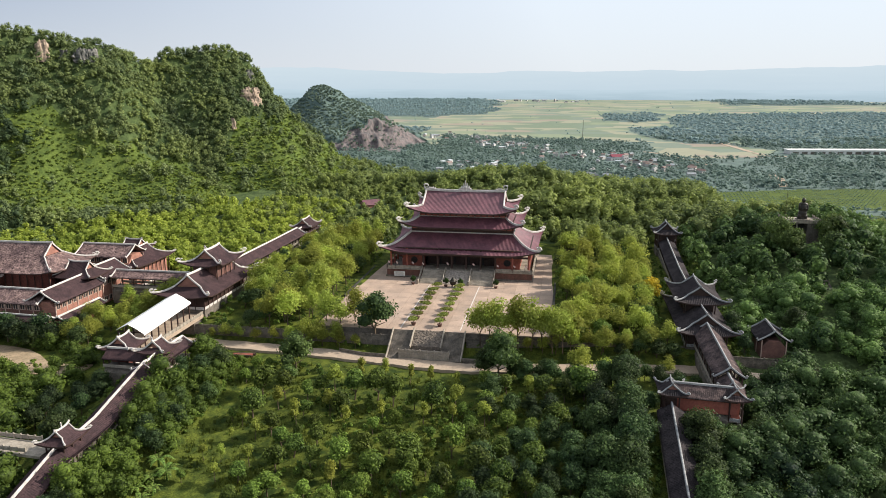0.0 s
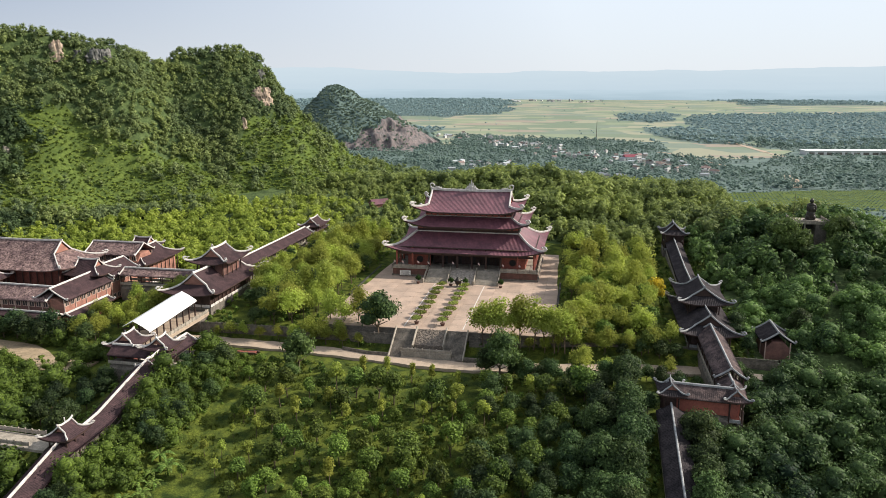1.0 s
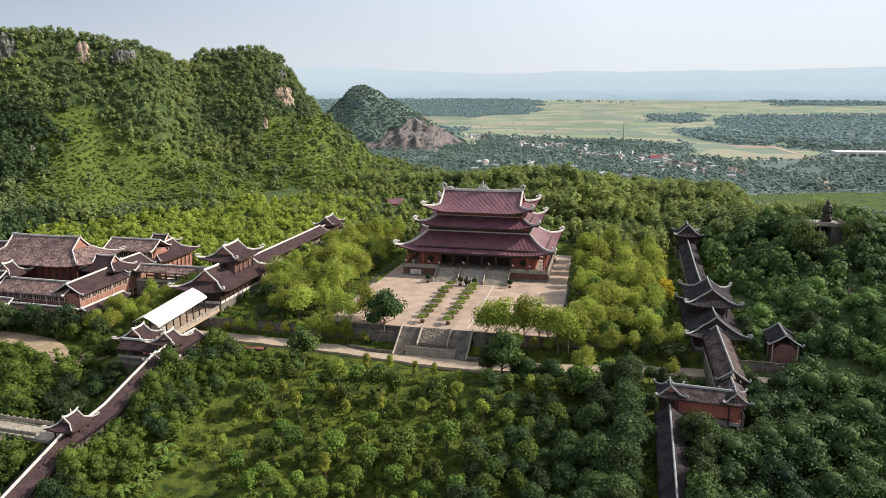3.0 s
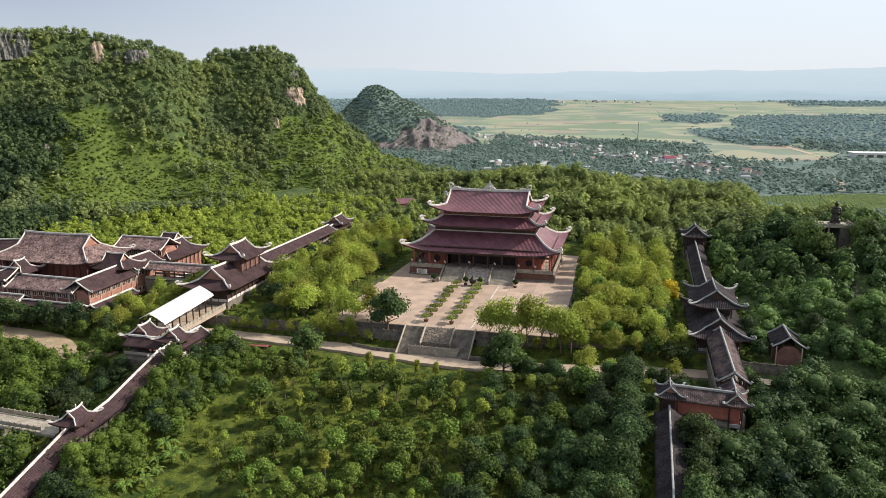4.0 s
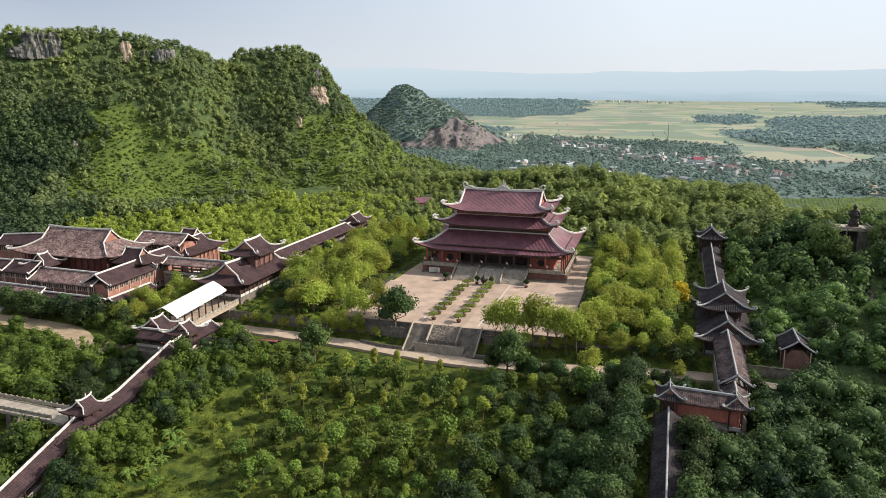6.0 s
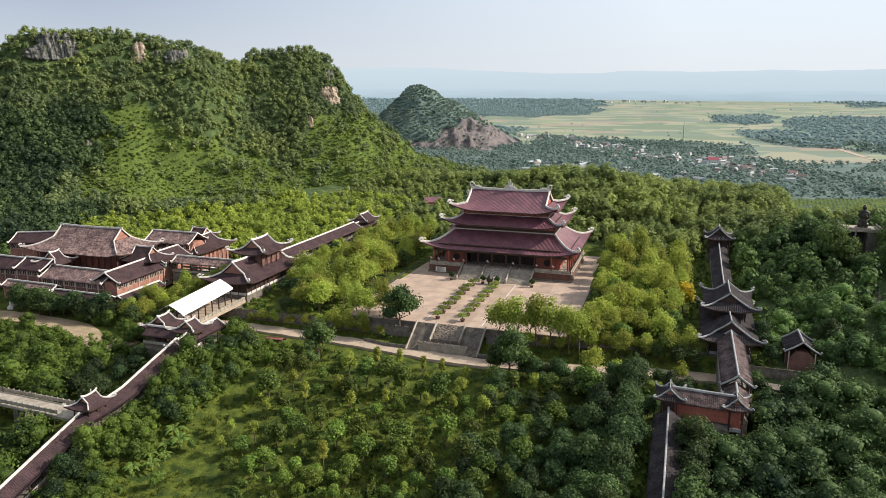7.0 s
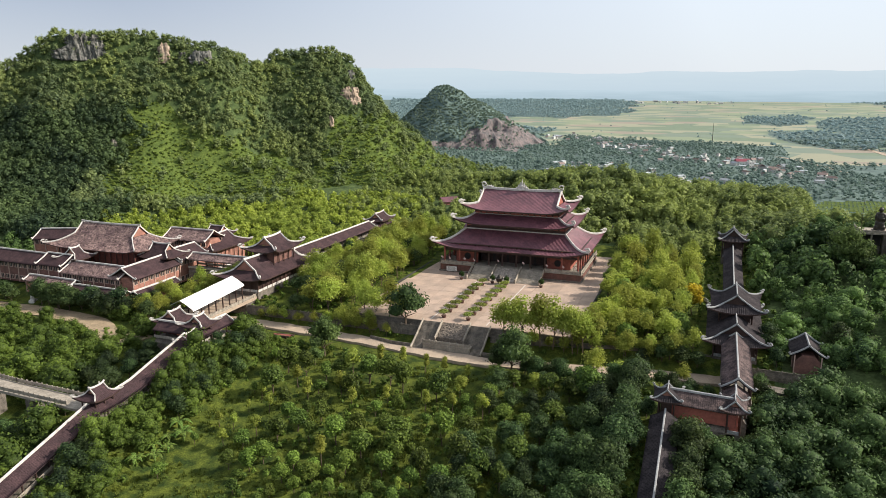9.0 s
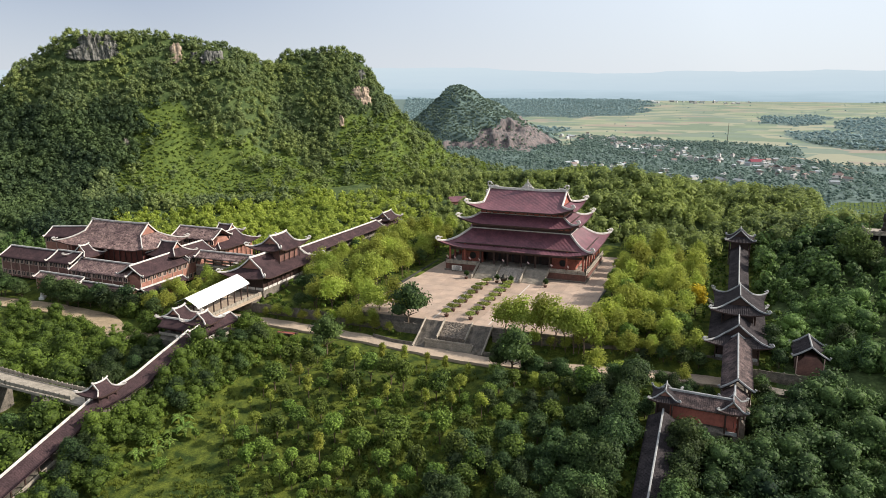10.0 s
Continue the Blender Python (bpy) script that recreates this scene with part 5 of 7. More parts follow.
def crown_mesh(seed, r, h, lobes, leaves, size, jitter=0.6, heart=0.58):
    """Leaf by leaf: small tilted blades on the skins of several lobes, with dark hearts behind them. Base of the crown at z 0."""
    rng = np.random.RandomState(seed)
    c = np.concatenate([[[0, 0, 0.15 * h]], lobes_for(rng, lobes - 1, 1.0, 1.0)])
    c = c * np.array([r * 0.62, r * 0.62, h * 0.36]) + np.array([0, 0, h * 0.5])
    rad = rng.uniform(0.36, 0.56, lobes) * r
    rad[0] *= 1.15
    which = rng.randint(0, lobes, leaves)
    d = rng.normal(size=(leaves, 3))
    d /= np.linalg.norm(d, axis=1)[:, None]
    d[:, 2] = np.where(d[:, 2] < -0.5, -d[:, 2], d[:, 2])
    rr = rad[which] * rng.uniform(0.62, 1.24, leaves)
    p = c[which] + d * rr[:, None] * np.array([1, 1, h / (2 * r) * 1.1])
    n = d + rng.normal(size=(leaves, 3)) * jitter + np.array([0, 0, 0.3])
    n /= np.linalg.norm(n, axis=1)[:, None]
    a = np.cross(n, rng.normal(size=(leaves, 3)))
    a /= np.linalg.norm(a, axis=1)[:, None] + 1e-9
    b = np.cross(n, a)
    s = size * rng.uniform(0.6, 1.35, (leaves, 1))
    tri = np.stack([p - a * s - b * s * 0.5, p + a * s - b * s * 0.5 - n * s * 0.2, p + b * s], 1).reshape(-1, 3)
    ico = bmesh.new()
    bmesh.ops.create_icosphere(ico, subdivisions=1, radius=1.0)
    iv = np.array([v.co[:] for v in ico.verts])
    it = np.array([[v.index for v in f.verts] for f in ico.faces])
    ico.free()
    cv = (c[:, None, :] + iv[None] * rad[:, None, None] * heart * np.array([1, 1, h / (2 * r) * 1.1])).reshape(-1, 3)
    cf = (it[None] + (np.arange(lobes) * len(iv))[:, None, None]).reshape(-1, 3)
    return np.concatenate([tri, cv]), np.concatenate([np.arange(leaves * 3).reshape(-1, 3), cf + leaves * 3])


def crown_object(name, data, mat):
    return mesh_ob(name, data[0], data[1], mat)


def trunk_part(parent, h, r, limbs, seed, reach):
    rng = random.Random(seed)
    if not limbs:
        lean = (rng.uniform(-0.15, 0.15), rng.uniform(-0.15, 0.15))
        return part("trunk", sweep([(0, 0, -0.5), (lean[0], lean[1], h * 0.6), (lean[0] * 0.5, lean[1] * 0.4, h * 1.5)], 2 * r, 2 * r, taper=lambda u: 1 - 0.6 * u), BARK, parent)
    bm = bmesh.new()

    def limb(p0, p1, r0, r1):
        d = Vector(p1) - Vector(p0)
        m = Matrix.Translation((Vector(p0) + Vector(p1)) / 2) @ d.to_track_quat("Z", "Y").to_matrix().to_4x4()
        bmesh.ops.create_cone(bm, cap_ends=True, segments=5, radius1=r0, radius2=r1, depth=d.length, matrix=m)

    mid = (rng.uniform(-0.2, 0.2), rng.uniform(-0.2, 0.2), h * 0.55)
    limb((0, 0, -0.6), mid, r, r * 0.8)
    limb(mid, (mid[0] * 1.5, mid[1] * 1.5, h * 1.1), r * 0.8, r * 0.5)
    for i in range(limbs):
        a = 6.28 * i / limbs + rng.uniform(-0.4, 0.4)
        limb((mid[0], mid[1], h * rng.uniform(0.6, 1.0)), (reach * math.cos(a), reach * math.sin(a), h * rng.uniform(1.25, 1.7)), r * 0.45, r * 0.15)
    return part("trunk", bm, BARK, parent)


def tree_kind(name, seed, trunk_h, r, h, lobes, leaves, size, mat, label, group, trunk_r=0.16, heart=0.72):
    t = thing(name, label=label, category="tree", group=group)
    ob = crown_object("crown", crown_mesh(seed, r, h, lobes, leaves, size, 0.5, heart), mat)
    ob.parent = t
    ob.location = (0, 0, trunk_h * 0.85)
    trunk_part(t, trunk_h, trunk_r, 0 if name == "sapling" else 4, seed, r * 0.5)
    return t


class Planter:
    """Sets copies of a few kinds of tree, the first copies being the kinds themselves."""

    def __init__(self, kinds):
        self.kinds, self.used = kinds, [False] * len(kinds)
        self.rng = random.Random(11)

    def put(self, x, y, scale=1.0, dz=0.0, k=None, z=None):
        k = self.rng.randrange(len(self.kinds)) if k is None else k
        if z is None:
            z = float(height(x, y))
        m = pose(x, y, z + dz, 0, 0, self.rng.uniform(0, 360)) @ Matrix.Diagonal((scale * self.rng.uniform(0.92, 1.08), scale * self.rng.uniform(0.92, 1.08), scale * self.rng.uniform(0.9, 1.12), 1))
        if not self.used[k]:
            self.used[k] = True
            self.kinds[k].matrix_basis = m
            return self.kinds[k]
        src = self.kinds[k]
        keep = src.matrix_basis.copy()
        src.matrix_basis = Matrix.Identity(4)
        made = copy_thing(src, m)
        made.matrix_basis = m
        src.matrix_basis = keep
        return made


ORCHARD = Planter([tree_kind("orchard_tree", 31 + i, 1.5, 1.95 + 0.35 * (i % 3), 3.5 + 0.4 * (i % 2), 8, 1300, 0.2, LEAF_ORCHARD, "round dark green fruit tree on the grass", "orchard trees", 0.13) for i in range(5)])
YOUNG = Planter([tree_kind("young_tree", 51 + i, 3.4, 3.7 + 0.3 * (i % 2), 6.6, 13, 1600, 0.24, LEAF_YOUNG, "slender yellow-green tree with airy crown", "garden trees", 0.17, 0.3) for i in range(4)])
SAPLING = Planter([tree_kind("sapling", 41 + i, 2.2, 1.4 + 0.2 * i, 3.6, 6, 520, 0.18, LEAF_YOUNG, "slim young fruit tree with yellow-green leaves", "orchard saplings", 0.09) for i in range(3)])
BROAD = Planter([tree_kind("broad_tree", 71 + i, 2.4, 4.6 + 0.4 * (i % 2), 6.8, 13, 2100, 0.28, LEAF_FOREST, "broad dark green tree with dense crown", "woodland trees", 0.26) for i in range(5)])
SUNLIT = Planter([tree_kind("broad_tree", 81 + i, 2.4, 4.8, 6.6, 13, 2000, 0.27, LEAF_EAST, "broad sunlit green tree on the statue hill", "hill trees", 0.26) for i in range(2)])
GOLDEN = Planter([tree_kind("golden_tree", 91, 2.4, 3.4, 5.5, 8, 1200, 0.3, LEAF_GOLD, "tree with golden yellow leaves", "golden tree", 0.18)])

# where the orchard trees stand, and how wide their crowns are
FRUIT_TREES_NORTH = [(-39.1, -94.5, 5.4), (-37, -105.7, 5.7), (-32.1, -95.8, 4.7), (-26.1, -96, 4), (-23.3, -92.8, 4), (-13.8, -93.6, 5.2), (-7.8, -93.1, 5.5), (-3, -95, 5.1), (-29.6, -112.1, 4.6), (-17, -115.6, 4.7), (-24.9, -116.8, 4.2), (-21.1, -119.8, 4.6), (-15.7, -123.3, 3.7), (-23.4, -125.3, 4.5), (-30.4, -130.1, 3.9), (-9, -122.1, 5), (-4.7, -120, 5.3), (-1, -124.6, 4.9), (0.6, -115, 4.1), (6.5, -117.6, 5), (2.9, -95.7, 3.9), (7.5, -96.9, 5.3), (15.7, -114.7, 5), (21.4, -112.2, 4.3), (22, -122.6, 5.8), (15.3, -127.6, 5.4)]
FRUIT_TREES_SOUTH = [(7.5, -123.8, 4.9), (7, -130.1, 4), (-1.8, -131.1, 4.2), (-13.5, -133.7, 3.8), (-21.9, -133.6, 4.3), (-23.5, -137.1, 3.7), (-28.7, -137.9, 3.3), (-7.2, -137.2, 3.6), (-13.7, -138.8, 3.4), (21.4, -131.4, 4.3), (26.9, -129.6, 4.3), (5.8, -137.5, 3.1), (20.4, -85.4, 4.3), (25.8, -85.5, 3.9), (21, -94.2, 3.8), (27.4, -102, 3.9), (32.9, -105.6, 4.3), (26.6, -115.1, 4.7), (33.8, -117.3, 4.8), (39.7, -100.4, 4.7), (35.8, -87.3, 4.7), (41, -88, 4.7), (45.9, -86.7, 5.8), (-14.8, -102.4, 4.4), (27.6, -124.8, 4.7), (33.4, -127.4, 4.6)]
SLIM_TREES = [(-32.2, -100.8, 2.7), (-19.8, -91.2, 3.4), (-14, -84.5, 2.9), (-38.6, -108.9, 2.2), (-32.9, -114.1, 2.3), (-24.6, -108.2, 3), (-17.5, -103.2, 3.1), (-12.5, -106.8, 2.6), (-30.2, -124, 2.4), (6.3, -102.1, 2.7), (5, -84, 2.3), (12.5, -85.3, 2.3), (13.4, -95.1, 2.8), (13.6, -101.7, 2.4), (-4.2, -102.3, 2.5), (31.6, -88.8, 3.1), (21.6, -101.5, 2.8), (-8.5, -130, 3), (13.3, -135.5, 1.9), (-38.4, -115.2, 1.7), (-41.9, -123.2, 1.9), (-37.4, -123.5, 1.9), (-7.7, -83.3, 2.6), (-0.8, -83.9, 2.4), (-35.6, -130.2, 2.1)]
WIDE_TREES = [(43, -112.5, 6.4), (51, -118.8, 6.4), (50.5, -107.9, 4.7), (56, -95.4, 6.1), (59, -109.6, 6.3), (55.9, -123, 6.2), (42.6, -124.2, 6.3), (38, -125.9, 5.3), (22.8, -78.2, 11.6), (29.3, -78.9, 5.3), (45.6, -74, 7.7), (51.8, -75.3, 5.2), (-34.2, -82, 10.2), (-34.1, -87.9, 5.5), (-53.4, -90.1, 7.2), (68.2, -73.8, 5.7)]

KEEP_OFF = [(-70.5, -202, -61.5, -84), (61, -202, 70, -100), (-91, -100, -61, -46), (-92, -62, -70, -18), (-86, -18, -76, 67), (71, -62, 91, -18), (76, -18, 86, 50), (60, -103, 86, -84),
            (-37, -60, 38, 55), (-14, -80, 14, -58), (-205, -69, -116, 8), (-122, -37, -88, -27), (-126, -144, -70, -132), (119.5, 15, 133, 29), (126.5, -4, 131, 15), (124, -21, 128.5, -4), (-51.5, -146, -45.5, -127), (93.5, -63, 105, -42), (14, 77, 80, 86), (-168.5, -76, -162, -67), (-106, 128, -94, 146), (-72, 102, -57, 117)]


def clear(x, y, margin=0.0):
    for x0, y0, x1, y1 in KEEP_OFF:
        if x0 - margin < x < x1 + margin and y0 - margin < y < y1 + margin:
            return False
    return True


def on_road(x, y):
    if -100 < x < 100 and abs(y - np.interp(x, [-98, -60, -30, 0, 15, 60, 100], [-66.5, -66.8, -69, -72.6, -73.5, -66.5, -63])) < 4.4:
        return True
    return False


def plant():
    rng = random.Random(5)
    # the orchard
    taken = []
    for spots, kind, wide in ((FRUIT_TREES_NORTH, ORCHARD, 3.25), (FRUIT_TREES_SOUTH, ORCHARD, 3.25), (SLIM_TREES, SAPLING, 2.2), (WIDE_TREES, BROAD, 8.2)):
        for x, y, w in spots:
            (YOUNG if kind is BROAD and y > -77 and x > 40 else SUNLIT if kind is BROAD and y > -96 else kind).put(x, y, w / wide)
            taken.append((x, y, w / 2))
    for i in range(-13, 14):
        for j in range(0, 19):
            x, y = i * 4.7 + rng.uniform(-1.3, 1.3), -80.5 - j * 4.6 + rng.uniform(-1.2, 1.2)
            glade = -52 < x < -27 and -160 < y < -84 or -24 < x < 22 and y > -92
            if abs(x) > 60 or not clear(x, y, 1.0) or on_road(x, y) or any((x - a) ** 2 + (y - b) ** 2 < (r + (0.7 if y < -112 and x > -14 else 1.7)) ** 2 for a, b, r in taken):
                continue
            if rng.random() < (0.95 if glade else 0.35 if x < 10 else 0.1):
                continue
            if x > 22 or x < -50:
                BROAD.put(x, y, rng.uniform(0.5, 0.8))
            else:
                ORCHARD.put(x, y, rng.uniform(0.6, 0.95))
    # yellow-green garden trees on both sides of the forecourt
    for x0, x1, y0, y1, step in ((-72, -38, -59, 48, 5.0), (40, 71, -57.5, 44, 5.2)):
        y = y0
        while y < y1:
            x = x0
            while x < x1:
                px, py = x + rng.uniform(-2.5, 2.5), y + rng.uniform(-2.5, 2.5)
                if clear(px, py, 0.5) and rng.random() < 0.92:
                    if rng.random() < (0.8 if x0 < 0 else 0.62):
                        YOUNG.put(px, py, rng.choice((0.65, 0.85, 1.0, 1.15, 1.35)) * rng.uniform(0.92, 1.08) * (0.62 if px < -60 and py > -18 else 1.0))
                    else:
                        (BROAD if x0 < 0 else ORCHARD).put(px, py, rng.uniform(0.6, 0.85) * (0.75 if px < -60 and py > -18 else 1.0 if x0 < 0 else 2.0))
                x += step
            y += step
    for i in range(10):
        YOUNG.put(15.2 + i * 3.1 + rng.uniform(-0.7, 0.7), -62.5 + rng.uniform(-1.5, 2.5), rng.uniform(1.15, 1.45), z=-2.6)
    for x in (-34, -29, -24, -19.5):
        YOUNG.put(x + rng.uniform(-0.8, 0.8), -57 + rng.uniform(-1.5, 3), rng.uniform(1.0, 1.2), z=-2.2)
    SUNLIT.put(-16.6, -60.8, 1.45, z=-2.6)
    for x, y, s in ((19, -78, 0.8), (30, -79, 0.75), (36, -78, 0.7)):
        BROAD.put(x, y, s)
    for i in range(40):
        YOUNG.put(rng.uniform(-117, -90), rng.uniform(-70, -37), rng.uniform(0.55, 0.85))
    for i in range(16):
        if i in (4, 5):
            continue
        BROAD.put(-186 + i * 4.2 + rng.uniform(-1.2, 1.2), -71.5 + rng.uniform(-1.5, 1.6), rng.uniform(0.7, 1.15))
    for i in range(10):
        BROAD.put(71.0 + rng.uniform(-0.6, 0.8), -166 + i * 6.2, rng.uniform(0.9, 1.1))
    for x, y, s in ((117, 9, 1.5), (121.5, 5.5, 1.25), (135.5, 10, 1.5), (136.5, 19, 1.3), (116.5, 20, 1.3), (133, 1, 1.2)):
        SUNLIT.put(x, y, s)
    for i in range(17):
        YOUNG.put(-41.5 + rng.uniform(-1.2, 1.0), -50 + i * 5.6 + rng.uniform(-1.5, 1.5), rng.uniform(0.7, 1.1))
    GOLDEN.put(68.5, -24, 1.25)
    for x, y, s in ((-38, -62.6, 0.8), (-33, -63.0, 0.95), (-28.5, -62.6, 0.85), (-43, -63, 0.6), (52, -60.5, 0.8), (58, -61, 0.7)):
        YOUNG.put(x, y, s)
    for x, y, s in ((-116, -68, 0.75), (-119.5, -72, 0.8), (-113, -63, 0.7), (-124, -74, 0.8), (-109, -72, 0.8)):
        BROAD.put(x, y, s)
    for i in range(10):
        BROAD.put(-122 + i * 4.7 + rng.uniform(-1, 1), -146.5 + rng.uniform(-0.8, 0.8), rng.uniform(0.55, 0.8))
    for x, y, s in ((69.5, -106.5, 0.72), (74, -107, 0.78), (78.5, -106, 0.72), (83, -104.5, 0.7), (86.5, -98.5, 0.75), (62, -60.5, 0.6), (67, -61, 0.7), (71.5, -61, 0.6), (57, -61.5, 0.55), (87.5, -91, 0.6), (73.5, -91, 0.55), (69.5, -88, 0.6), (65.5, -91.5, 0.5), (74.5, -80, 0.6), (70, -79, 0.7), (66, -77, 0.6), (88.5, -82, 0.7), (87.5, -75, 0.6), (61, -96, 0.6), (90, -47, 0.8), (92, -56, 0.6), (108, -45, 0.9), (107, -54, 0.7)):
        BROAD.put(x, y, s)
    for i in range(12):
        YOUNG.put(20 + i * 4.5 + rng.uniform(-1, 1), -60.6 + 0.06 * i * 4.5 + rng.uniform(-1.0, 0.6) - 1.2, rng.uniform(0.5, 0.85))
        if i % 4 == 1:
            BROAD.put(22 + i * 4.5 + rng.uniform(-1, 1), -77.5 + 0.12 * i * 4.5 + rng.uniform(-1.0, 0.6), rng.uniform(0.5, 0.75))
    for i in range(10):
        YOUNG.put(-70 + i * 5.4 + rng.uniform(-1, 1), -63.2 + rng.uniform(-0.5, 0.5), rng.uniform(0.4, 0.6))
    # woods near the galleries, tree by tree
    for x0, x1, y0, y1, step, scale in ((50, 59, -150, -78, 5.4, 0.9), (-90, -75, -130, -102, 5.6, 0.65)):
        y = y0
        while y < y1:
            x = x0
            while x < x1:
                px, py = x + rng.uniform(-2, 2), y + rng.uniform(-2, 2)
                if clear(px, py, 0.6) and not on_road(px, py):
                    BROAD.put(px, py, scale * rng.uniform(0.8, 1.2))
                x += step
            y += step


plant()


def forest(name, spots, seed, leaves, size, mat, label, r=2.6, h=4.6, lobes=5, variants=6, jitter=0.6, heart=0.58):
    """Many crowns in one mesh: wood that nobody could count. spots: x, y, z, scale."""
    rng = np.random.RandomState(seed)
    kinds = [crown_mesh(seed * 10 + k, r, h, lobes, leaves, size, jitter, heart) for k in range(variants)]
    spots = np.asarray(spots)
    pick = rng.randint(0, variants, len(spots))
    V, F, count = [], [], 0
    for k in range(variants):
        s = spots[pick == k]
        if not len(s):
            continue
        P, T = kinds[k]
        a = rng.uniform(0, 6.283, len(s))
        ca, sa, sc = np.cos(a)[:, None], np.sin(a)[:, None], s[:, 3][:, None]
        x = (P[None, :, 0] * ca - P[None, :, 1] * sa) * sc + s[:, 0][:, None]
        y = (P[None, :, 0] * sa + P[None, :, 1] * ca) * sc + s[:, 1][:, None]
        z = P[None, :, 2] * sc + s[:, 2][:, None]
        V.append(np.stack([x, y, z], -1).reshape(-1, 3))
        F.append((T[None] + (np.arange(len(s)) * len(P))[:, None, None]).reshape(-1, 3) + count)
        count += len(s) * len(P)
    ob = mesh_ob(name, np.concatenate(V), np.concatenate(F), mat, smooth=True)
    return tagged(ob, label, "trees", kind="stuff")


def scatter(x0, x1, y0, y1, step, seed, jitter=0.45):
    rng = np.random.RandomState(seed)
    gx, gy = np.meshgrid(np.arange(x0, x1, step), np.arange(y0, y1, step), indexing="ij")
    x, y = gx.ravel(), gy.ravel()
    return x + rng.uniform(-jitter, jitter, len(x)) * step, y + rng.uniform(-jitter, jitter, len(x)) * step, rng


def crest_near(x, y):
    """Height of the crest nearest in plan."""
    d = np.hypot(np.asarray(x)[:, None] - CREST[None, :, 0], np.asarray(y)[:, None] - CREST[None, :, 1])
    return CREST[d.argmin(1), 2]


def weeds():
    """Tall grass and weeds: fans of upright blades all over the open ground."""
    rng = np.random.RandomState(77)
    n = 11000
    x, y = rng.uniform(-62, 62, n), rng.uniform(-178, -76, n)
    lush = value_noise(x, y, 6, 61) + 0.6 * value_noise(x, y, 2.5, 62)
    keep = (lush > -0.15) & np.array([clear(a, b, 0.3) and not on_road(a, b) for a, b in zip(x, y)])
    x, y = x[keep], y[keep]
    n, k = len(x), 7
    z = height(x, y)
    tall = rng.uniform(0.25, 0.95, n) * (1 + 0.5 * value_noise(x, y, 9, 63))
    a = rng.uniform(0, 6.283, (n, k))
    lean = rng.uniform(0.1, 0.75, (n, k))
    w = 0.16
    base = np.stack([x[:, None] + 0.3 * np.cos(a), y[:, None] + 0.3 * np.sin(a), np.repeat(z[:, None], k, 1) - 0.1], -1)
    side = np.stack([-np.sin(a) * w, np.cos(a) * w, 0 * a], -1)
    tip = base + np.stack([np.cos(a) * lean, np.sin(a) * lean, np.ones_like(a)], -1) * tall[:, None, None]
    verts = np.stack([base - side, base + side, tip], 2).reshape(-1, 3)
    ob = mesh_ob("weeds", verts, np.arange(len(verts)).reshape(-1, 3), LEAF_WEED)
    tagged(ob, "tall yellow-green grass and weeds between the fruit trees", "grass", kind="stuff")


# bare rock on the mountain: x, y, z, width, height, depth, turn, stone, label
CLIFFS = [
    (-287.4, 86.5, 93.9, 31, 15, 4.5, 44, ROCK, "grey limestone cliff with upright cracks on the summit"),
    (-252.3, 115.3, 90.5, 9, 11, 4, 44, ROCK_TAN, "tan and white limestone crag on the crest"),
    (-243.7, 121.3, 88.7, 6, 8, 3, 44, ROCK, "grey limestone crag on the crest"),
    (-231.2, 124.0, 88.5, 16, 8.5, 4, 44, ROCK, "grey limestone crag on the crest"),
    (-163.9, 192.0, 64.5, 15, 13, 4.5, 46, ROCK_TAN, "tall tan limestone cliff on the shoulder"),
    (-169.3, 203.6, 77.7, 7, 8, 3, 46, ROCK, "grey limestone crag near the top of the shoulder"),
    (-165.2, 166.7, 48.6, 4, 8, 2, 46, ROCK_TAN, "small tan rock patch on the slope"),
    (-248.5, 64.4, 37.8, 5, 7, 2, 40, STONE, "small pale rock patch on the slope"),
]


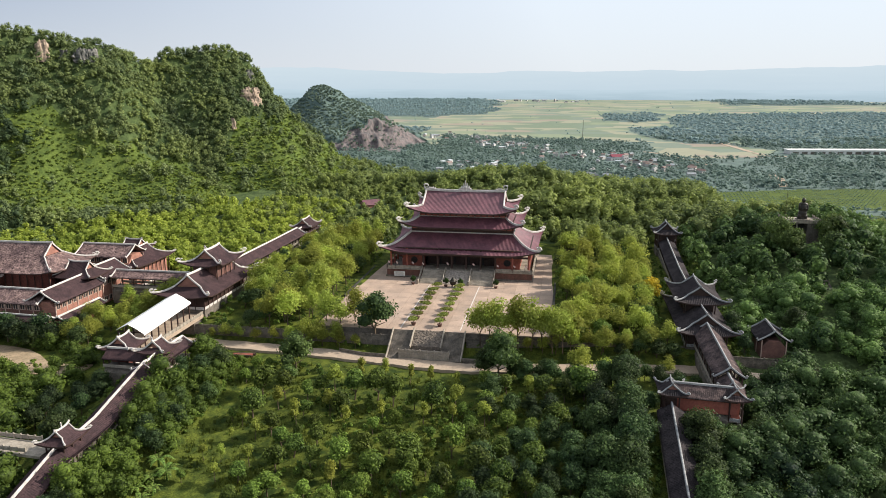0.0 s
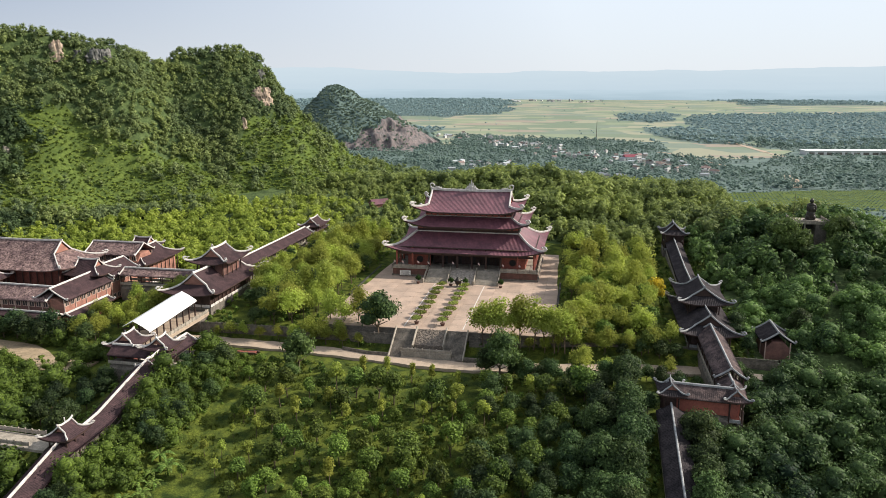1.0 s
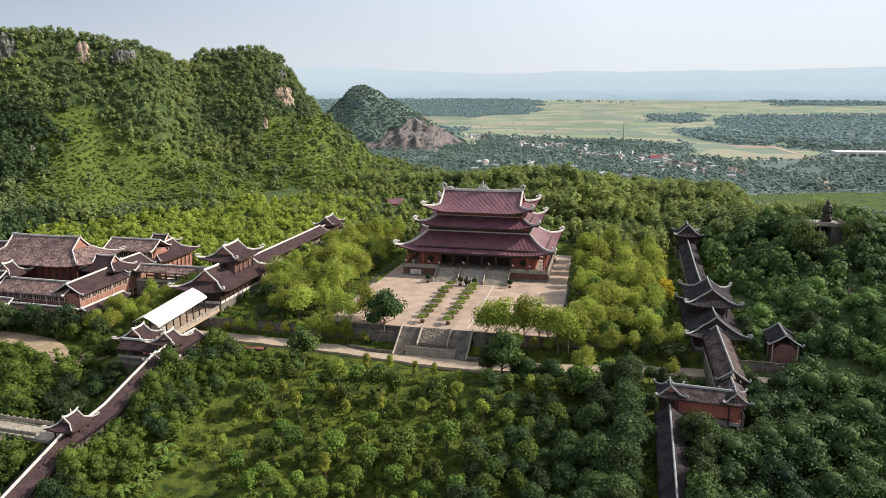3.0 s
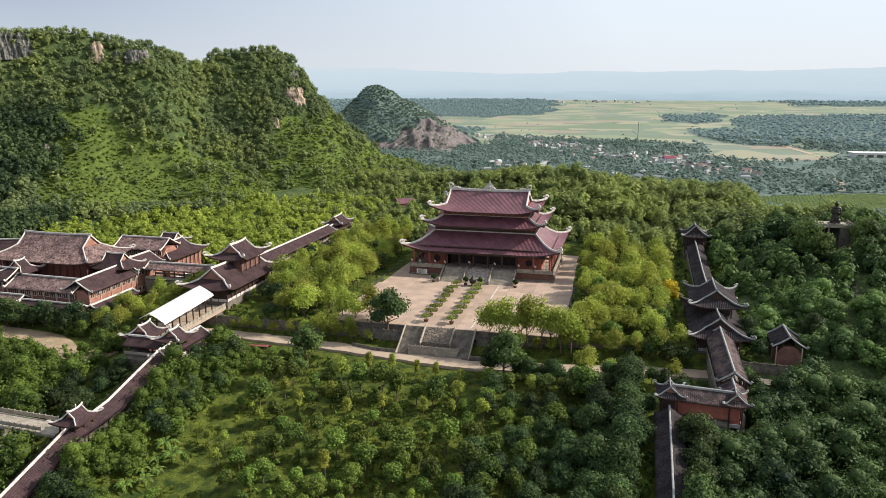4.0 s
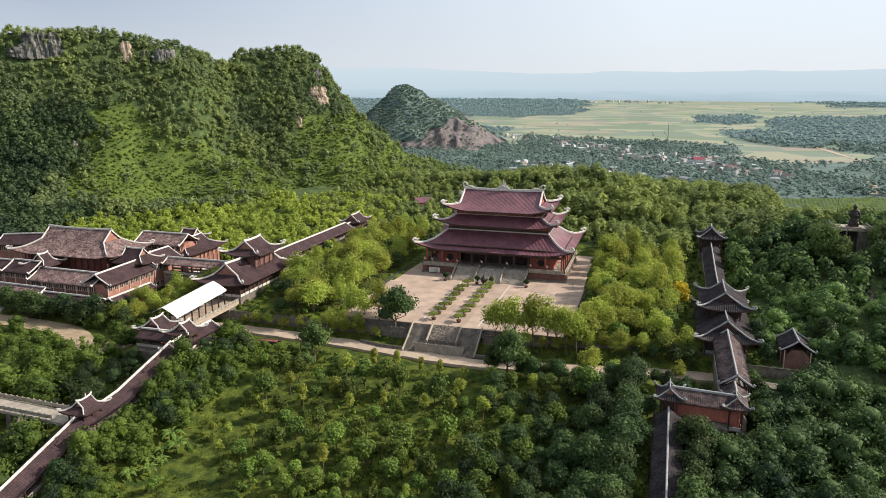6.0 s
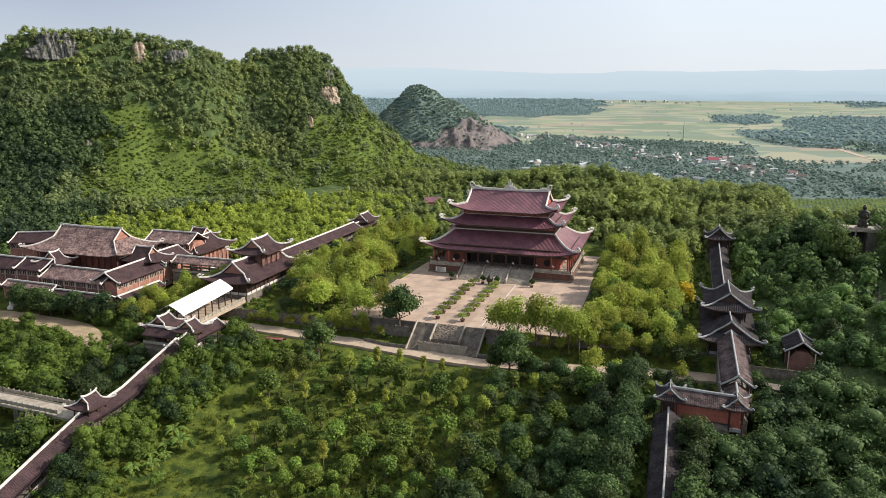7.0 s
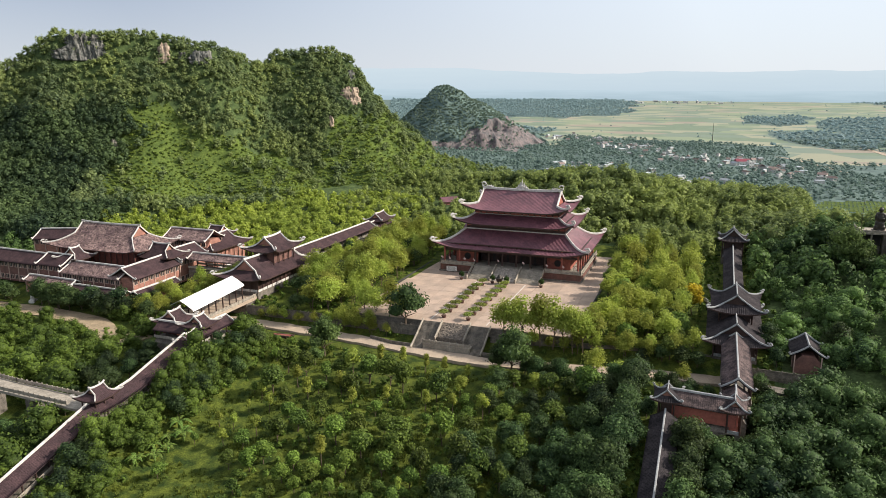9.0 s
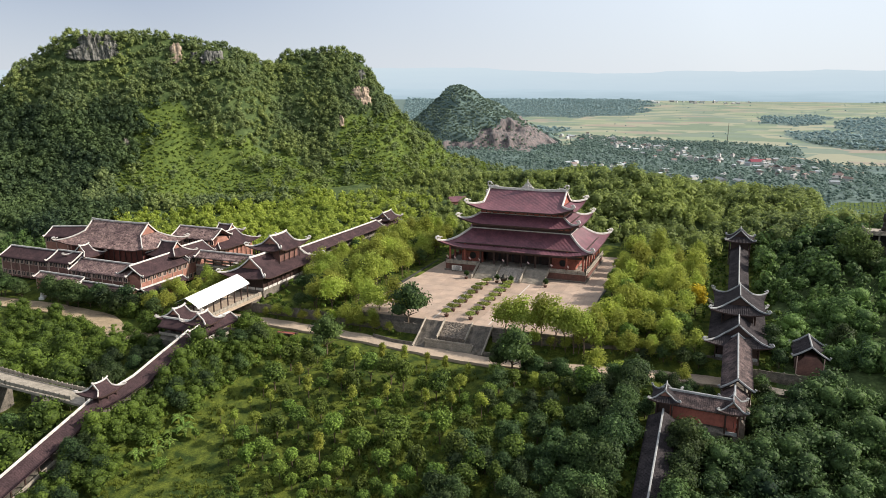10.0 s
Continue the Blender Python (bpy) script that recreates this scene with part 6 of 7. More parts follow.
def build_woods():
    # mountain side
    x, y, rng = scatter(-372, -50, -10, 420, 3.1, 1)
    mz, hz = mountain(x, y), height(x, y)
    keep = (mz >= hz - 0.6) & (mz > -24.0) | (x < -178) & (y > 6) & (y < 120) & (mz < 3)
    gx = (mountain(x + 2, y) - mountain(x - 2, y)) / 4
    gy = (mountain(x, y + 2) - mountain(x, y - 2)) / 4
    keep &= ~((gy < -0.35) & (gx < 0.6) & (mz < crest_near(x, y) - 14) & (y < 300))
    line = np.array([np.linspace(CREST[:-1, k], CREST[1:, k], 12, axis=1).ravel() for k in (0, 1)]).T
    d = (x[:, None] - line[None, :, 0]) ** 2 + (y[:, None] - line[None, :, 1]) ** 2
    top = line[d.argmin(1)]
    away = top - np.array([57.0, -268.0])
    behind = ((x - top[:, 0]) * away[:, 0] + (y - top[:, 1]) * away[:, 1]) / np.hypot(away[:, 0], away[:, 1])
    keep &= behind < 9  # the far side of the ridge is never seen
    for rx, ry, rz, w, h, deep, turn_by, mat, label in CLIFFS:
        c, q = math.cos(radians(turn_by)), math.sin(radians(turn_by))
        u, v = (x - rx) * c + (y - ry) * q, -(x - rx) * q + (y - ry) * c
        keep &= ~((np.abs(u) < 0.42 * w) & (v > -3.2) & (v < 1.0)) | (rng.rand(len(x)) < 0.28)
    n1, n2 = value_noise(x, y, 24, 31), value_noise(x, y, 9, 32)
    slope_scrub = inside(SCRUB_SLOPE, x + 7 * n1 + 4 * n2, y + 6 * n2)
    flank = (x > -165) & (mz < 52) & (n1 + 0.7 * n2 > -0.4)
    ledges = (0.7 * n1 + 0.5 * n2 > 0.62) & (x > -240)
    low = slope_scrub | flank | ledges
    keep &= ~((x > -214) & (y < 110) & (mz < 5))
    sc = rng.uniform(0.75, 1.4, len(x)) * np.where((x < -235) & (mz < 50) | (mz < 6), 1.2, 1.0) * np.where(behind > -3, 0.75, 1.0)
    tall = keep & (~low | (rng.rand(len(x)) < np.where(slope_scrub, 0.07 + 0.2 * (n2 > 0.45), 0.2)))
    # crowns here take the darker leaves that stand for the slope's shade
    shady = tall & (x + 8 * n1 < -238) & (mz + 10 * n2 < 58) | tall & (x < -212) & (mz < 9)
    forest("foothill_woods", np.stack([x, y, hz - 0.7 * sc, sc * 1.1], -1)[shady], 27, 110, 0.40, LEAF_FOOT, "green woods at the foot of the limestone mountain, shade painted in", lobes=4, r=3.0, h=5.6, jitter=0.4)
    tall &= ~shady
    forest("mountain_woods", np.stack([x, y, hz - 0.7 * sc, sc], -1)[tall], 7, 96, 0.42, LEAF_HILL, "dense green woods covering the limestone mountain", lobes=4, r=3.0, h=5.2, jitter=0.4)
    sx, sy, rng = scatter(-372, -50, -10, 420, 2.1, 21)
    mz, hz = mountain(sx, sy), height(sx, sy)
    n1, n2 = value_noise(sx, sy, 24, 31), value_noise(sx, sy, 9, 32)
    low = inside(SCRUB_SLOPE, sx + 7 * n1 + 4 * n2, sy + 6 * n2) | (sx > -165) & (mz < 52) & (n1 + 0.7 * n2 > -0.4) & (sy < 330) | (0.7 * n1 + 0.5 * n2 > 0.62) & (sx > -240) & (mz > 4)
    low &= (mz >= hz - 0.6) & (mz > -20)
    nearest = line[((sx[low][:, None] - line[None, :, 0]) ** 2 + (sy[low][:, None] - line[None, :, 1]) ** 2).argmin(1)]
    away = nearest - np.array([57.0, -268.0])
    front = ((sx[low] - nearest[:, 0]) * away[:, 0] + (sy[low] - nearest[:, 1]) * away[:, 1]) / np.hypot(away[:, 0], away[:, 1]) < 4
    sc = rng.uniform(0.6, 1.15, front.sum())
    forest("mountain_scrub", np.stack([sx[low][front], sy[low][front], hz[low][front] - 0.35 * sc, sc], -1), 8, 34, 0.34, LEAF_SCRUB, "bright green scrub on the lower mountain slope", lobes=3, r=1.7, h=1.6, jitter=0.45, heart=0.7)
    # wood behind the temple and on the statue hill
    x, y, rng = scatter(-118, 240, 46, 290, 5.6, 2)
    keep = np.array([clear(a, b, 1.0) for a, b in zip(x, y)]) & ~((x < -72) & (y < 75)) & (mountain(x, y) < height(x, y) - 0.3)
    keep &= ~((np.abs(x) < 40) & (y < 59)) & ~((x > 120) & (y > 60 + (x - 120))) & (x < 70 + 0.42 * (y + 269)) & (height(x, y) > -6)
    grove = (x < -30) & (y < 150)
    sc = np.where(grove, rng.uniform(0.9, 1.4, len(x)), rng.uniform(1.2, 2.3, len(x))) * np.where(np.hypot(x - 25, y - 110) < 35, 1.25, 1.0)
    spots = np.stack([x, y, height(x, y) - 0.4, sc], -1)[keep]
    forest("rear_woods", spots, 9, 210, 0.33, LEAF_REAR, "olive green woods behind the temple", lobes=6, jitter=0.45, heart=0.75)
    # grove at the foot of the mountain
    x, y, rng = scatter(-214, -70, -8, 110, 4.8, 3)
    keep = np.array([clear(a, b, 1.0) for a, b in zip(x, y)]) & (mountain(x, y) < 5)
    spots = np.stack([x, y, height(x, y) - 0.3, rng.uniform(0.9, 1.5, len(x))], -1)[keep & (rng.rand(len(x)) < 0.9)]
    forest("foot_grove", spots, 12, 170, 0.42, LEAF_YOUNG, "bright green grove at the foot of the mountain")
    # dense woods on both sides of the grounds
    near, off = [], []
    for x0, x1, y0, y1, s in ((-240, -90, -180, -70, 5.8), (-245, -206, -70, 8, 5.6), (90, 200, -180, 60, 6.2), (-60, 130, -185, -172, 5.8), (-59, -48.5, -172, -80, 3.6), (67, 90, -172, -103, 5.2), (-90, -72, -185, -143, 5.8)):
        x, y, rng = scatter(x0, x1, y0, y1, s, 4)
        keep = np.array([clear(a, b, 0.4) for a, b in zip(x, y)]) & ~((x < -110) & (np.abs(y - np.interp(x, [-190, -150, -126, -112, -96], [-78, -76.5, -79, -88, -90])) < 5.2))
        keep &= ~((x > 88) & (x < 136) & (np.abs(y - np.interp(x, [80, 100, 112, 135], [-65, -63, -66, -76])) < 3.4))
        keep &= (x < 70 + 0.42 * (y + 269)) & (x > 40 - 1.33 * (y + 266))
        close = (y < -20) & (x < 150) & (x > -160)
        sc = np.where((x < -88) & (y > -104) | (np.abs(x + 54) < 6), rng.uniform(0.5, 0.9, len(x)), rng.uniform(0.6, 1.5, len(x)))
        P = np.stack([x, y, height(x, y) - 0.4, sc], -1)
        near.append(P[keep & close])
        P = P.copy()
        P[:, 3] *= 1.5
        off.append(P[keep & ~close])
    near = np.concatenate(near)
    # the slope gets the painted sunlit leaves, the lower wood the darkened ones
    west, hill = near[:, 0] < -40, (near[:, 0] > 84) & (near[:, 1] > -62)
    forest("west_woods", near[west], 24, 760, 0.27, LEAF_WEST, "bright green trees beside the monks' compound", r=4.4, h=6.6, lobes=11, jitter=0.5, heart=0.7)
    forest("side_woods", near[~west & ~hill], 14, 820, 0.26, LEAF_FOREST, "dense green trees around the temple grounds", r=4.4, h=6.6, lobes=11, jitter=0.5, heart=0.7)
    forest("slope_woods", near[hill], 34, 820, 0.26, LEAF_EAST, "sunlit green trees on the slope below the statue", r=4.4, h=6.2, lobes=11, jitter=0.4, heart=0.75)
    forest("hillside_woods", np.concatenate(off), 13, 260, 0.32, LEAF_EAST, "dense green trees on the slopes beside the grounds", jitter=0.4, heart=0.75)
    # bushes under and between the trees
    spots = []
    for x0, x1, y0, y1, s, keep_share in ((-60, 60, -180, -76, 2.6, 0.55), (-74, -37, -60, 50, 3.2, 0.6), (38, 72, -58, 50, 3.2, 0.7), (-116, -88, -100, -68, 3.0, 0.5), (-74, 78, -62.5, -60, 2.2, 0.5), (59, 62.4, -170, -104, 2.0, 0.8), (68.8, 73, -170, -104, 2.0, 0.9), (-62.4, -57, -175, -86, 2.0, 0.8), (-76, -69.5, -175, -100, 2.2, 0.7), (71, 76, -18, 50, 2.4, 0.8), (86, 92, -18, 50, 2.4, 0.8), (86, 94, -62, -20, 2.4, 0.8), (-91, -86, -18, 64, 2.6, 0.7)):
        x, y, rng = scatter(x0, x1, y0, y1, s, 6)
        open_grass = (x > -48) & (x < -26) & (y > -165) & (y < -84) | (x > -22) & (x < 26) & (y > -88) & (y < -70)
        keep = (rng.rand(len(x)) < np.where(open_grass, 0.2, keep_share)) & ~((np.abs(x) < 36) & (y > -60)) & ~((np.abs(x) < 14) & (y > -75)) & ~np.array([on_road(a, b) for a, b in zip(x, y)])
        spots.append(np.stack([x, y, height(x, y) - 0.15, np.where(open_grass, rng.uniform(0.08, 0.22, len(x)), rng.uniform(0.22, 0.5, len(x)))], -1)[keep])
    forest("bushes", np.concatenate(spots), 15, 44, 0.8, LEAF_ORCHARD, "low green bushes and tall weeds between the trees", lobes=3)
    weeds()
    # the plain
    x, y, rng = scatter(-420, 760, 220, 1150, 7.4, 5, 0.75)
    n, m = value_noise(x, y, 60, 41), value_noise(x, y, 17, 42)
    keep = (n + 0.6 * m > -0.75) & (x < 75 + 0.6 * (y + 269)) & (x > 45 - 0.44 * (y + 266)) & (height(x, y) < -4) & (mountain(x, y) < height(x, y) - 0.3) & ((far_zone(x, y) == 2) | (y < 332))
    sc = rng.uniform(0.5, 1.25, len(x)) * (1 + 0.3 * n + 0.45 * m)
    forest("plain_woods", np.stack([x, y, height(x, y) - 0.6, sc], -1)[keep], 16, 15, 0.85, LEAF_FAR, "green woods among the village houses, bluish haze painted in", lobes=2, r=4.4, h=5.0, heart=0.6, jitter=0.4)
    # young trees in rows beyond the statue hill
    spots = []
    for poly, gap, across in ((PLANTATION, 8.5, 3.2), (PLANT_ROWS, 13.0, 4.0)):
        gx, gy = np.meshgrid(np.arange(130, 540, across), np.arange(340, 790, gap))
        x, y = (gx + 0.12 * (gy - 400)).ravel(), gy.ravel() + 0.04 * gx.ravel()
        m = inside(poly, x, y) & (value_noise(x, y, 30, 43) > -0.6)
        spots.append(np.stack([x[m], y[m], height(x[m], y[m]) - 0.3, 0.32 + 0.16 * value_noise(x[m], y[m], 5, 44)], -1))
    forest("plantation", np.concatenate(spots), 19, 10, 0.9, LEAF_FAR, "rows of young green trees on the plain", lobes=1, r=4.0, h=4.0, heart=0.8)
    x, y, rng = scatter(-1700, 1700, 1000, 4100, 14, 6, 0.8)
    zone = far_zone(x, y)
    keep = ((zone == 2) | ((zone == 3) & (rng.rand(len(x)) < 0.012))) & (x < 75 + 0.6 * (y + 269)) & (x > 45 - 0.44 * (y + 266)) & ((zone == 3) | (y > 1150) | (x < -200) | (x > 150))
    keep &= (y < 2600) | (rng.rand(len(x)) < 0.4)
    sc = np.where(zone == 2, rng.uniform(0.9, 2.1, len(x)) * (1 + 0.35 * value_noise(x, y, 45, 46)), rng.uniform(0.6, 1.2, len(x))) * np.where(y > 2600, 1.5, 1.0)
    forest("distant_woods", np.stack([x, y, height(x, y) - 0.8, sc], -1)[keep], 17, 7, 1.15, LEAF_PLAIN, "strips of woods on the plain, blue-green haze painted in", lobes=1, r=4.8, h=3.4, heart=0.8, jitter=0.35)


build_woods()


def build_quarry_hill():
    n = 110
    gx, gy = np.meshgrid(np.linspace(-150, 170, n), np.linspace(-130, 130, n), indexing="ij")
    d = np.hypot((gx + 0.0) * np.where(gx < 0, 1.25, 0.70), gy * 0.95)
    z = np.interp(d, [0, 12, 25, 45, 75, 105, 130, 300], [90, 88, 80, 63, 40, 17, -4, -20]) + 5 * value_noise(gx, gy, 28, 51) + 3 * value_noise(gx, gy, 11, 52)
    verts = np.stack([gx - 358, gy + 905, z - 25], -1).reshape(-1, 3)
    i = (np.arange(n - 1)[:, None] * n + np.arange(n - 1)[None, :]).ravel()
    faces = np.stack([i, i + n, i + n + 1, i + 1], -1)
    c = verts[faces].mean(1) - np.array([-358, 905, -25])
    rock = (c[:, 0] > 26) & (c[:, 2] < 14 + 24 * value_noise(c[:, 0], c[:, 1], 22, 5) + 0.12 * c[:, 0]) & (c[:, 1] < 30)
    bare = np.unique(faces[rock])
    rib = value_noise(verts[bare, 0] * 1.0, verts[bare, 1] * 0.3, 7, 53)
    verts[bare, 1] -= 7 * rib
    verts[bare, 2] += 5 * np.floor(2.5 * value_noise(verts[bare, 0] * 0.4, verts[bare, 2] * 1.5, 16, 54)) / 2.5
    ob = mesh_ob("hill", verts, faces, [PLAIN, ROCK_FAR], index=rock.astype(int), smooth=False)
    tagged(ob, "cone-shaped wooded hill with a bare grey-pink quarry face", "hill", kind="structure")
    x, y, rng = scatter(-130, 140, -120, 40, 4.2, 8)
    d = np.hypot(x * np.where(x < 0, 1.25, 0.70), y * 0.95)
    zz = np.interp(d, [0, 12, 25, 45, 75, 105, 130, 300], [90, 88, 80, 63, 40, 17, -4, -20]) + 5 * value_noise(x, y, 28, 51) + 3 * value_noise(x, y, 11, 52)
    bare = (x > 28) & (zz < 14 + 24 * value_noise(x, y, 22, 5) + 0.12 * x)
    keep = (~bare | (rng.rand(len(x)) < 0.25)) & (zz > -3)
    spots = np.stack([x - 358, y + 905, zz - 26.5, rng.uniform(0.7, 1.2, len(x))], -1)[keep]
    forest("hill_woods", spots, 18, 22, 1.1, LEAF_QUARRY, "green woods on the far hill, bluish haze painted in", lobes=2, r=3.2, h=3.4)


build_quarry_hill()


# the village on the plain
def house_kind(w, d, h, roof_h, wall, roof, label, flat=False):
    t = thing("house", label=label, category="house", group="village houses")
    body = part("wall", box(-w / 2, w / 2, -d / 2, d / 2, -1, h, 0.05), wall, t)
    if flat:
        part("roof", box(-w / 2 - 0.3, w / 2 + 0.3, -d / 2 - 0.3, d / 2 + 0.3, h, h + 0.4, 0.05), wall, t)
        part("stair_hut", box(-w / 4, w / 6, 0, d / 2, h + 0.4, h + 2.6, 0.05), wall, t)
    else:
        bm = bmesh.new()
        a, b = w / 2 + 0.6, d / 2 + 0.6
        q = [bm.verts.new(p) for p in ((-a, -b, h), (a, -b, h), (a, b, h), (-a, b, h), (-a, 0, h + roof_h), (a, 0, h + roof_h))]
        for f in ((0, 1, 5, 4), (2, 3, 4, 5), (1, 2, 5), (3, 0, 4), (3, 2, 1, 0)):
            bm.faces.new([q[i] for i in f])
        part("roof", bm, roof, t)
    k = max(1, int(w / 3))
    for i in range(k):
        for z in ((1.2, h - 1.6) if h > 5 else (1.2,)):
            part("window", box(-w / 2 + (i + 0.5) * w / k - 0.5, -w / 2 + (i + 0.5) * w / k + 0.5, -d / 2 - 0.05, -d / 2 + 0.05, z, z + 1.2, 0), DARK, body)
    return t


VILLAGE = Planter([house_kind(11, 8, 4, 2.4, HOUSE_WALL, TILE_ROOF, "small white house with a brown tiled roof"), house_kind(8, 9, 7.5, 0, HOUSE_WALL, HOUSE_WALL, "white flat-roofed two-storey house", True),
                   house_kind(14, 9, 4.2, 2.0, HOUSE_WALL, BLUE_GREY, "low house with a grey sheet roof"), house_kind(9, 8, 6.0, 2.4, HOUSE_WALL, TILE_ROOF, "two-storey house with a faded red tiled roof")])


def build_village():
    rng = random.Random(21)
    street = [(-218, 1152), (-115, 1007), (-63, 884), (-16, 925), (20, 730), (84, 763), (112, 685), (180, 600)]
    lanes = [(-127, 668), (-70, 600), (-47, 640), (20, 560), (73, 525)]
    n = 0
    while n < 165:
        line, spread = (street, 20) if n % 5 else (lanes, 26)
        (xa, ya), (xb, yb) = rng.choice(list(zip(line, line[1:])))
        u = rng.random()
        x, y = xa + (xb - xa) * u + rng.gauss(0, spread), ya + (yb - ya) * u + rng.gauss(0, 1.6 * spread)
        VILLAGE.put(x, y, rng.uniform(0.38, 0.68), dz=0.6, k=rng.choice((0, 1, 2, 2, 3)))
        n += 1
    for x, y, k, s in ((112, 690, 1, 1.05), (124, 664, 3, 1.0), (96, 712, 2, 0.9), (61, 742, 1, 0.8), (24, 735, 1, 1.0), (180, 600, 3, 1.1), (188, 590, 0, 1.0), (-47, 637, 2, 0.95), (66, 524, 2, 1.2), (84, 530, 2, 1.0), (-115, 1010, 1, 1.2), (-108, 1000, 2, 1.1)):
        VILLAGE.put(x, y, 0.8 * s, k=k)
    for i in range(15):
        VILLAGE.put(-330 + i * 32 + rng.uniform(-14, 14), 3500 + rng.uniform(-60, 320), rng.uniform(0.9, 1.6), k=rng.choice((1, 2, 2)))
    hut = house_kind(7, 4, 2.6, 1.0, WHITE, WHITE, "small white hut at the foot of the mountain")
    hut.matrix_basis = pose(-100, 139, 6.8, 0, 0, 10)
    lodge = house_kind(9, 6, 3.6, 2.4, PINK_WALL, ROOF_RED, "low house with a red tiled roof behind the temple")
    lodge.matrix_basis = pose(-64, 112, 6.0, 0, 0, 40)
    red = house_kind(16, 12, 5, 3.0, WHITE, MAGENTA, "house with a bright crimson roof")
    red.matrix_basis = pose(104, 716, -26, 0, 0, 15)
    m = thing("mast", (66, 1052, -26), label="thin lattice mast standing in the fields", category="mast")
    part("shaft", column(0, 0, 0, 34, 0.7, 6, 0.3), STONE_DARK, m)
    s = thing("long_shed", (496, 868, -26), 8, label="long low factory shed with pale roof", category="building")
    part("wall", box(-150, 150, -10, 10, -1, 5.5, 0.1), WHITE, s)
    part("roof", box(-151, 151, -11, 11, 5.5, 6.3, 0.2), SHEET, s)
    for i in range(24):
        part("bay_door", box(-146 + i * 12.4, -138 + i * 12.4, -10.12, -10.02, 0, 3.6, 0), STONE_DARK, s)


build_village()
strip("road_plain", [(150, 842), (164, 826), (196, 736), (214, 672)], 3.0, CONCRETE, "pale straight track across the fields", "road", 0.3, 12)
strip("road_far", [(286, 1040), (292, 1002), (304, 864)], 4.5, CONCRETE, "pale dirt track beside the far woods", "road", 0.3, 12)
strip("road_shed", [(304, 850), (311, 803), (335, 800)], 3.0, CONCRETE, "pale track leading to the long shed", "road", 0.3, 8)
strip("pale_yard", [(264, 586), (256, 530), (249, 487)], 6.0, CONCRETE, "pale concrete yard between the plantations", "pavement", 0.4, 8)


# bare limestone on the mountain
def rock_face(x, y, z, w, h, deep, rz, mat, label, seed):
    """A broken cliff: upright columns of uneven depth, ledges, a ragged outline; the back is closed."""
    nx, nz = max(16, int(w * 3.0)), max(14, int(h * 2.6))
    u, v = np.meshgrid(np.linspace(-1, 1, nx), np.linspace(0, 1, nz), indexing="ij")
    s0 = seed * 37.0
    wide = 0.88 + 0.2 * value_noise(v * 4 + s0, np.sign(u) * 3.7, 1.0, 70) + 0.14 * value_noise(v * 23 + s0, 0 * v, 1.0, 77)
    X = u * w / 2 * wide * (1 - 0.25 * v * v)
    top = h * (0.85 + 0.12 * value_noise(u * w / 2, 0 * X + seed * 5.3, 3.2, 71) + 0.06 * value_noise(u * w / 2, 0 * X + seed * 2.3, 0.8, 72))
    Z = v * top * 1.15 - 0.55 * h
    lean = X + 0.12 * Z
    steps = np.floor(3.0 * value_noise(lean + s0, Z * 0.12, 2.6, 73)) / 3.0 + 0.5 * np.floor(3.0 * value_noise(lean + s0, Z * 0.2, 1.1, 74)) / 3.0
    crack = -np.exp(-(value_noise(lean + s0, Z * 0.15, 1.4, 78) / 0.12) ** 2)
    ledge = np.floor(3.0 * value_noise(X * 0.2 + s0, Z, 2.2, 75)) / 3.0 + 0.4 * value_noise(X * 0.8, Z + s0, 0.7, 76)
    Y = -deep * 0.5 * (1 - np.abs(u) ** 4) - (0.5 + 0.03 * w) * steps - 0.55 * crack * -1 - 0.45 * ledge + 0.2 * (Z + 0.35 * h)
    front = np.stack([X, Y, Z], -1).reshape(-1, 3)
    back = np.stack([X * 0.9, 0 * X + deep * 0.6, Z], -1).reshape(-1, 3)
    i = (np.arange(nx - 1)[:, None] * nz + np.arange(nz - 1)[None, :]).ravel()
    f = np.stack([i, i + nz, i + nz + 1, i + 1], -1)
    n = nx * nz
    edge = np.concatenate([np.arange(nx) * nz, (nx - 1) * nz + np.arange(1, nz), (np.arange(nx - 2, -1, -1)) * nz + nz - 1, np.arange(nz - 2, -1, -1)])
    side = np.stack([edge[:-1], edge[:-1] + n, edge[1:] + n, edge[1:]], -1)
    ob = mesh_ob("rock_face", np.concatenate([front, back]), np.concatenate([f, f[:, ::-1] + n, side]), mat)
    ob.matrix_basis = pose(x, y, z, 0, 0, rz)
    return tagged(ob, label, "rock", kind="structure")


for number, spec in enumerate(CLIFFS):
    rock_face(*spec, number + 1)


def build_timber_pile():
    """Loose boards stacked beside the road."""
    p = thing("timber_pile", (-53.5, -74.2, -5.9), 4, label="stack of dark boards with red planks beside the road", category="timber pile")
    rng = random.Random(4)
    for i in range(14):
        row, lay = i % 5, i // 5
        y, z, w = row * 0.62 - 1.3 + rng.uniform(-0.1, 0.1), 0.15 + lay * 0.28, rng.uniform(2.4, 3.4)
        ob = part("plank", box(-w, w, -0.27, 0.27, -0.1, 0.1, 0.02), RED_WALL if i in (3, 11, 12) else TIMBER, p)
        ob.matrix_basis = pose(rng.uniform(-0.4, 0.4), y, z, 0, 0, rng.uniform(-6, 6))
    for x in (-1.8, 1.8):
        part("bearer", box(x - 0.1, x + 0.1, -1.6, 1.6, -0.3, 0.05, 0.02), TIMBER, p)


build_timber_pile()


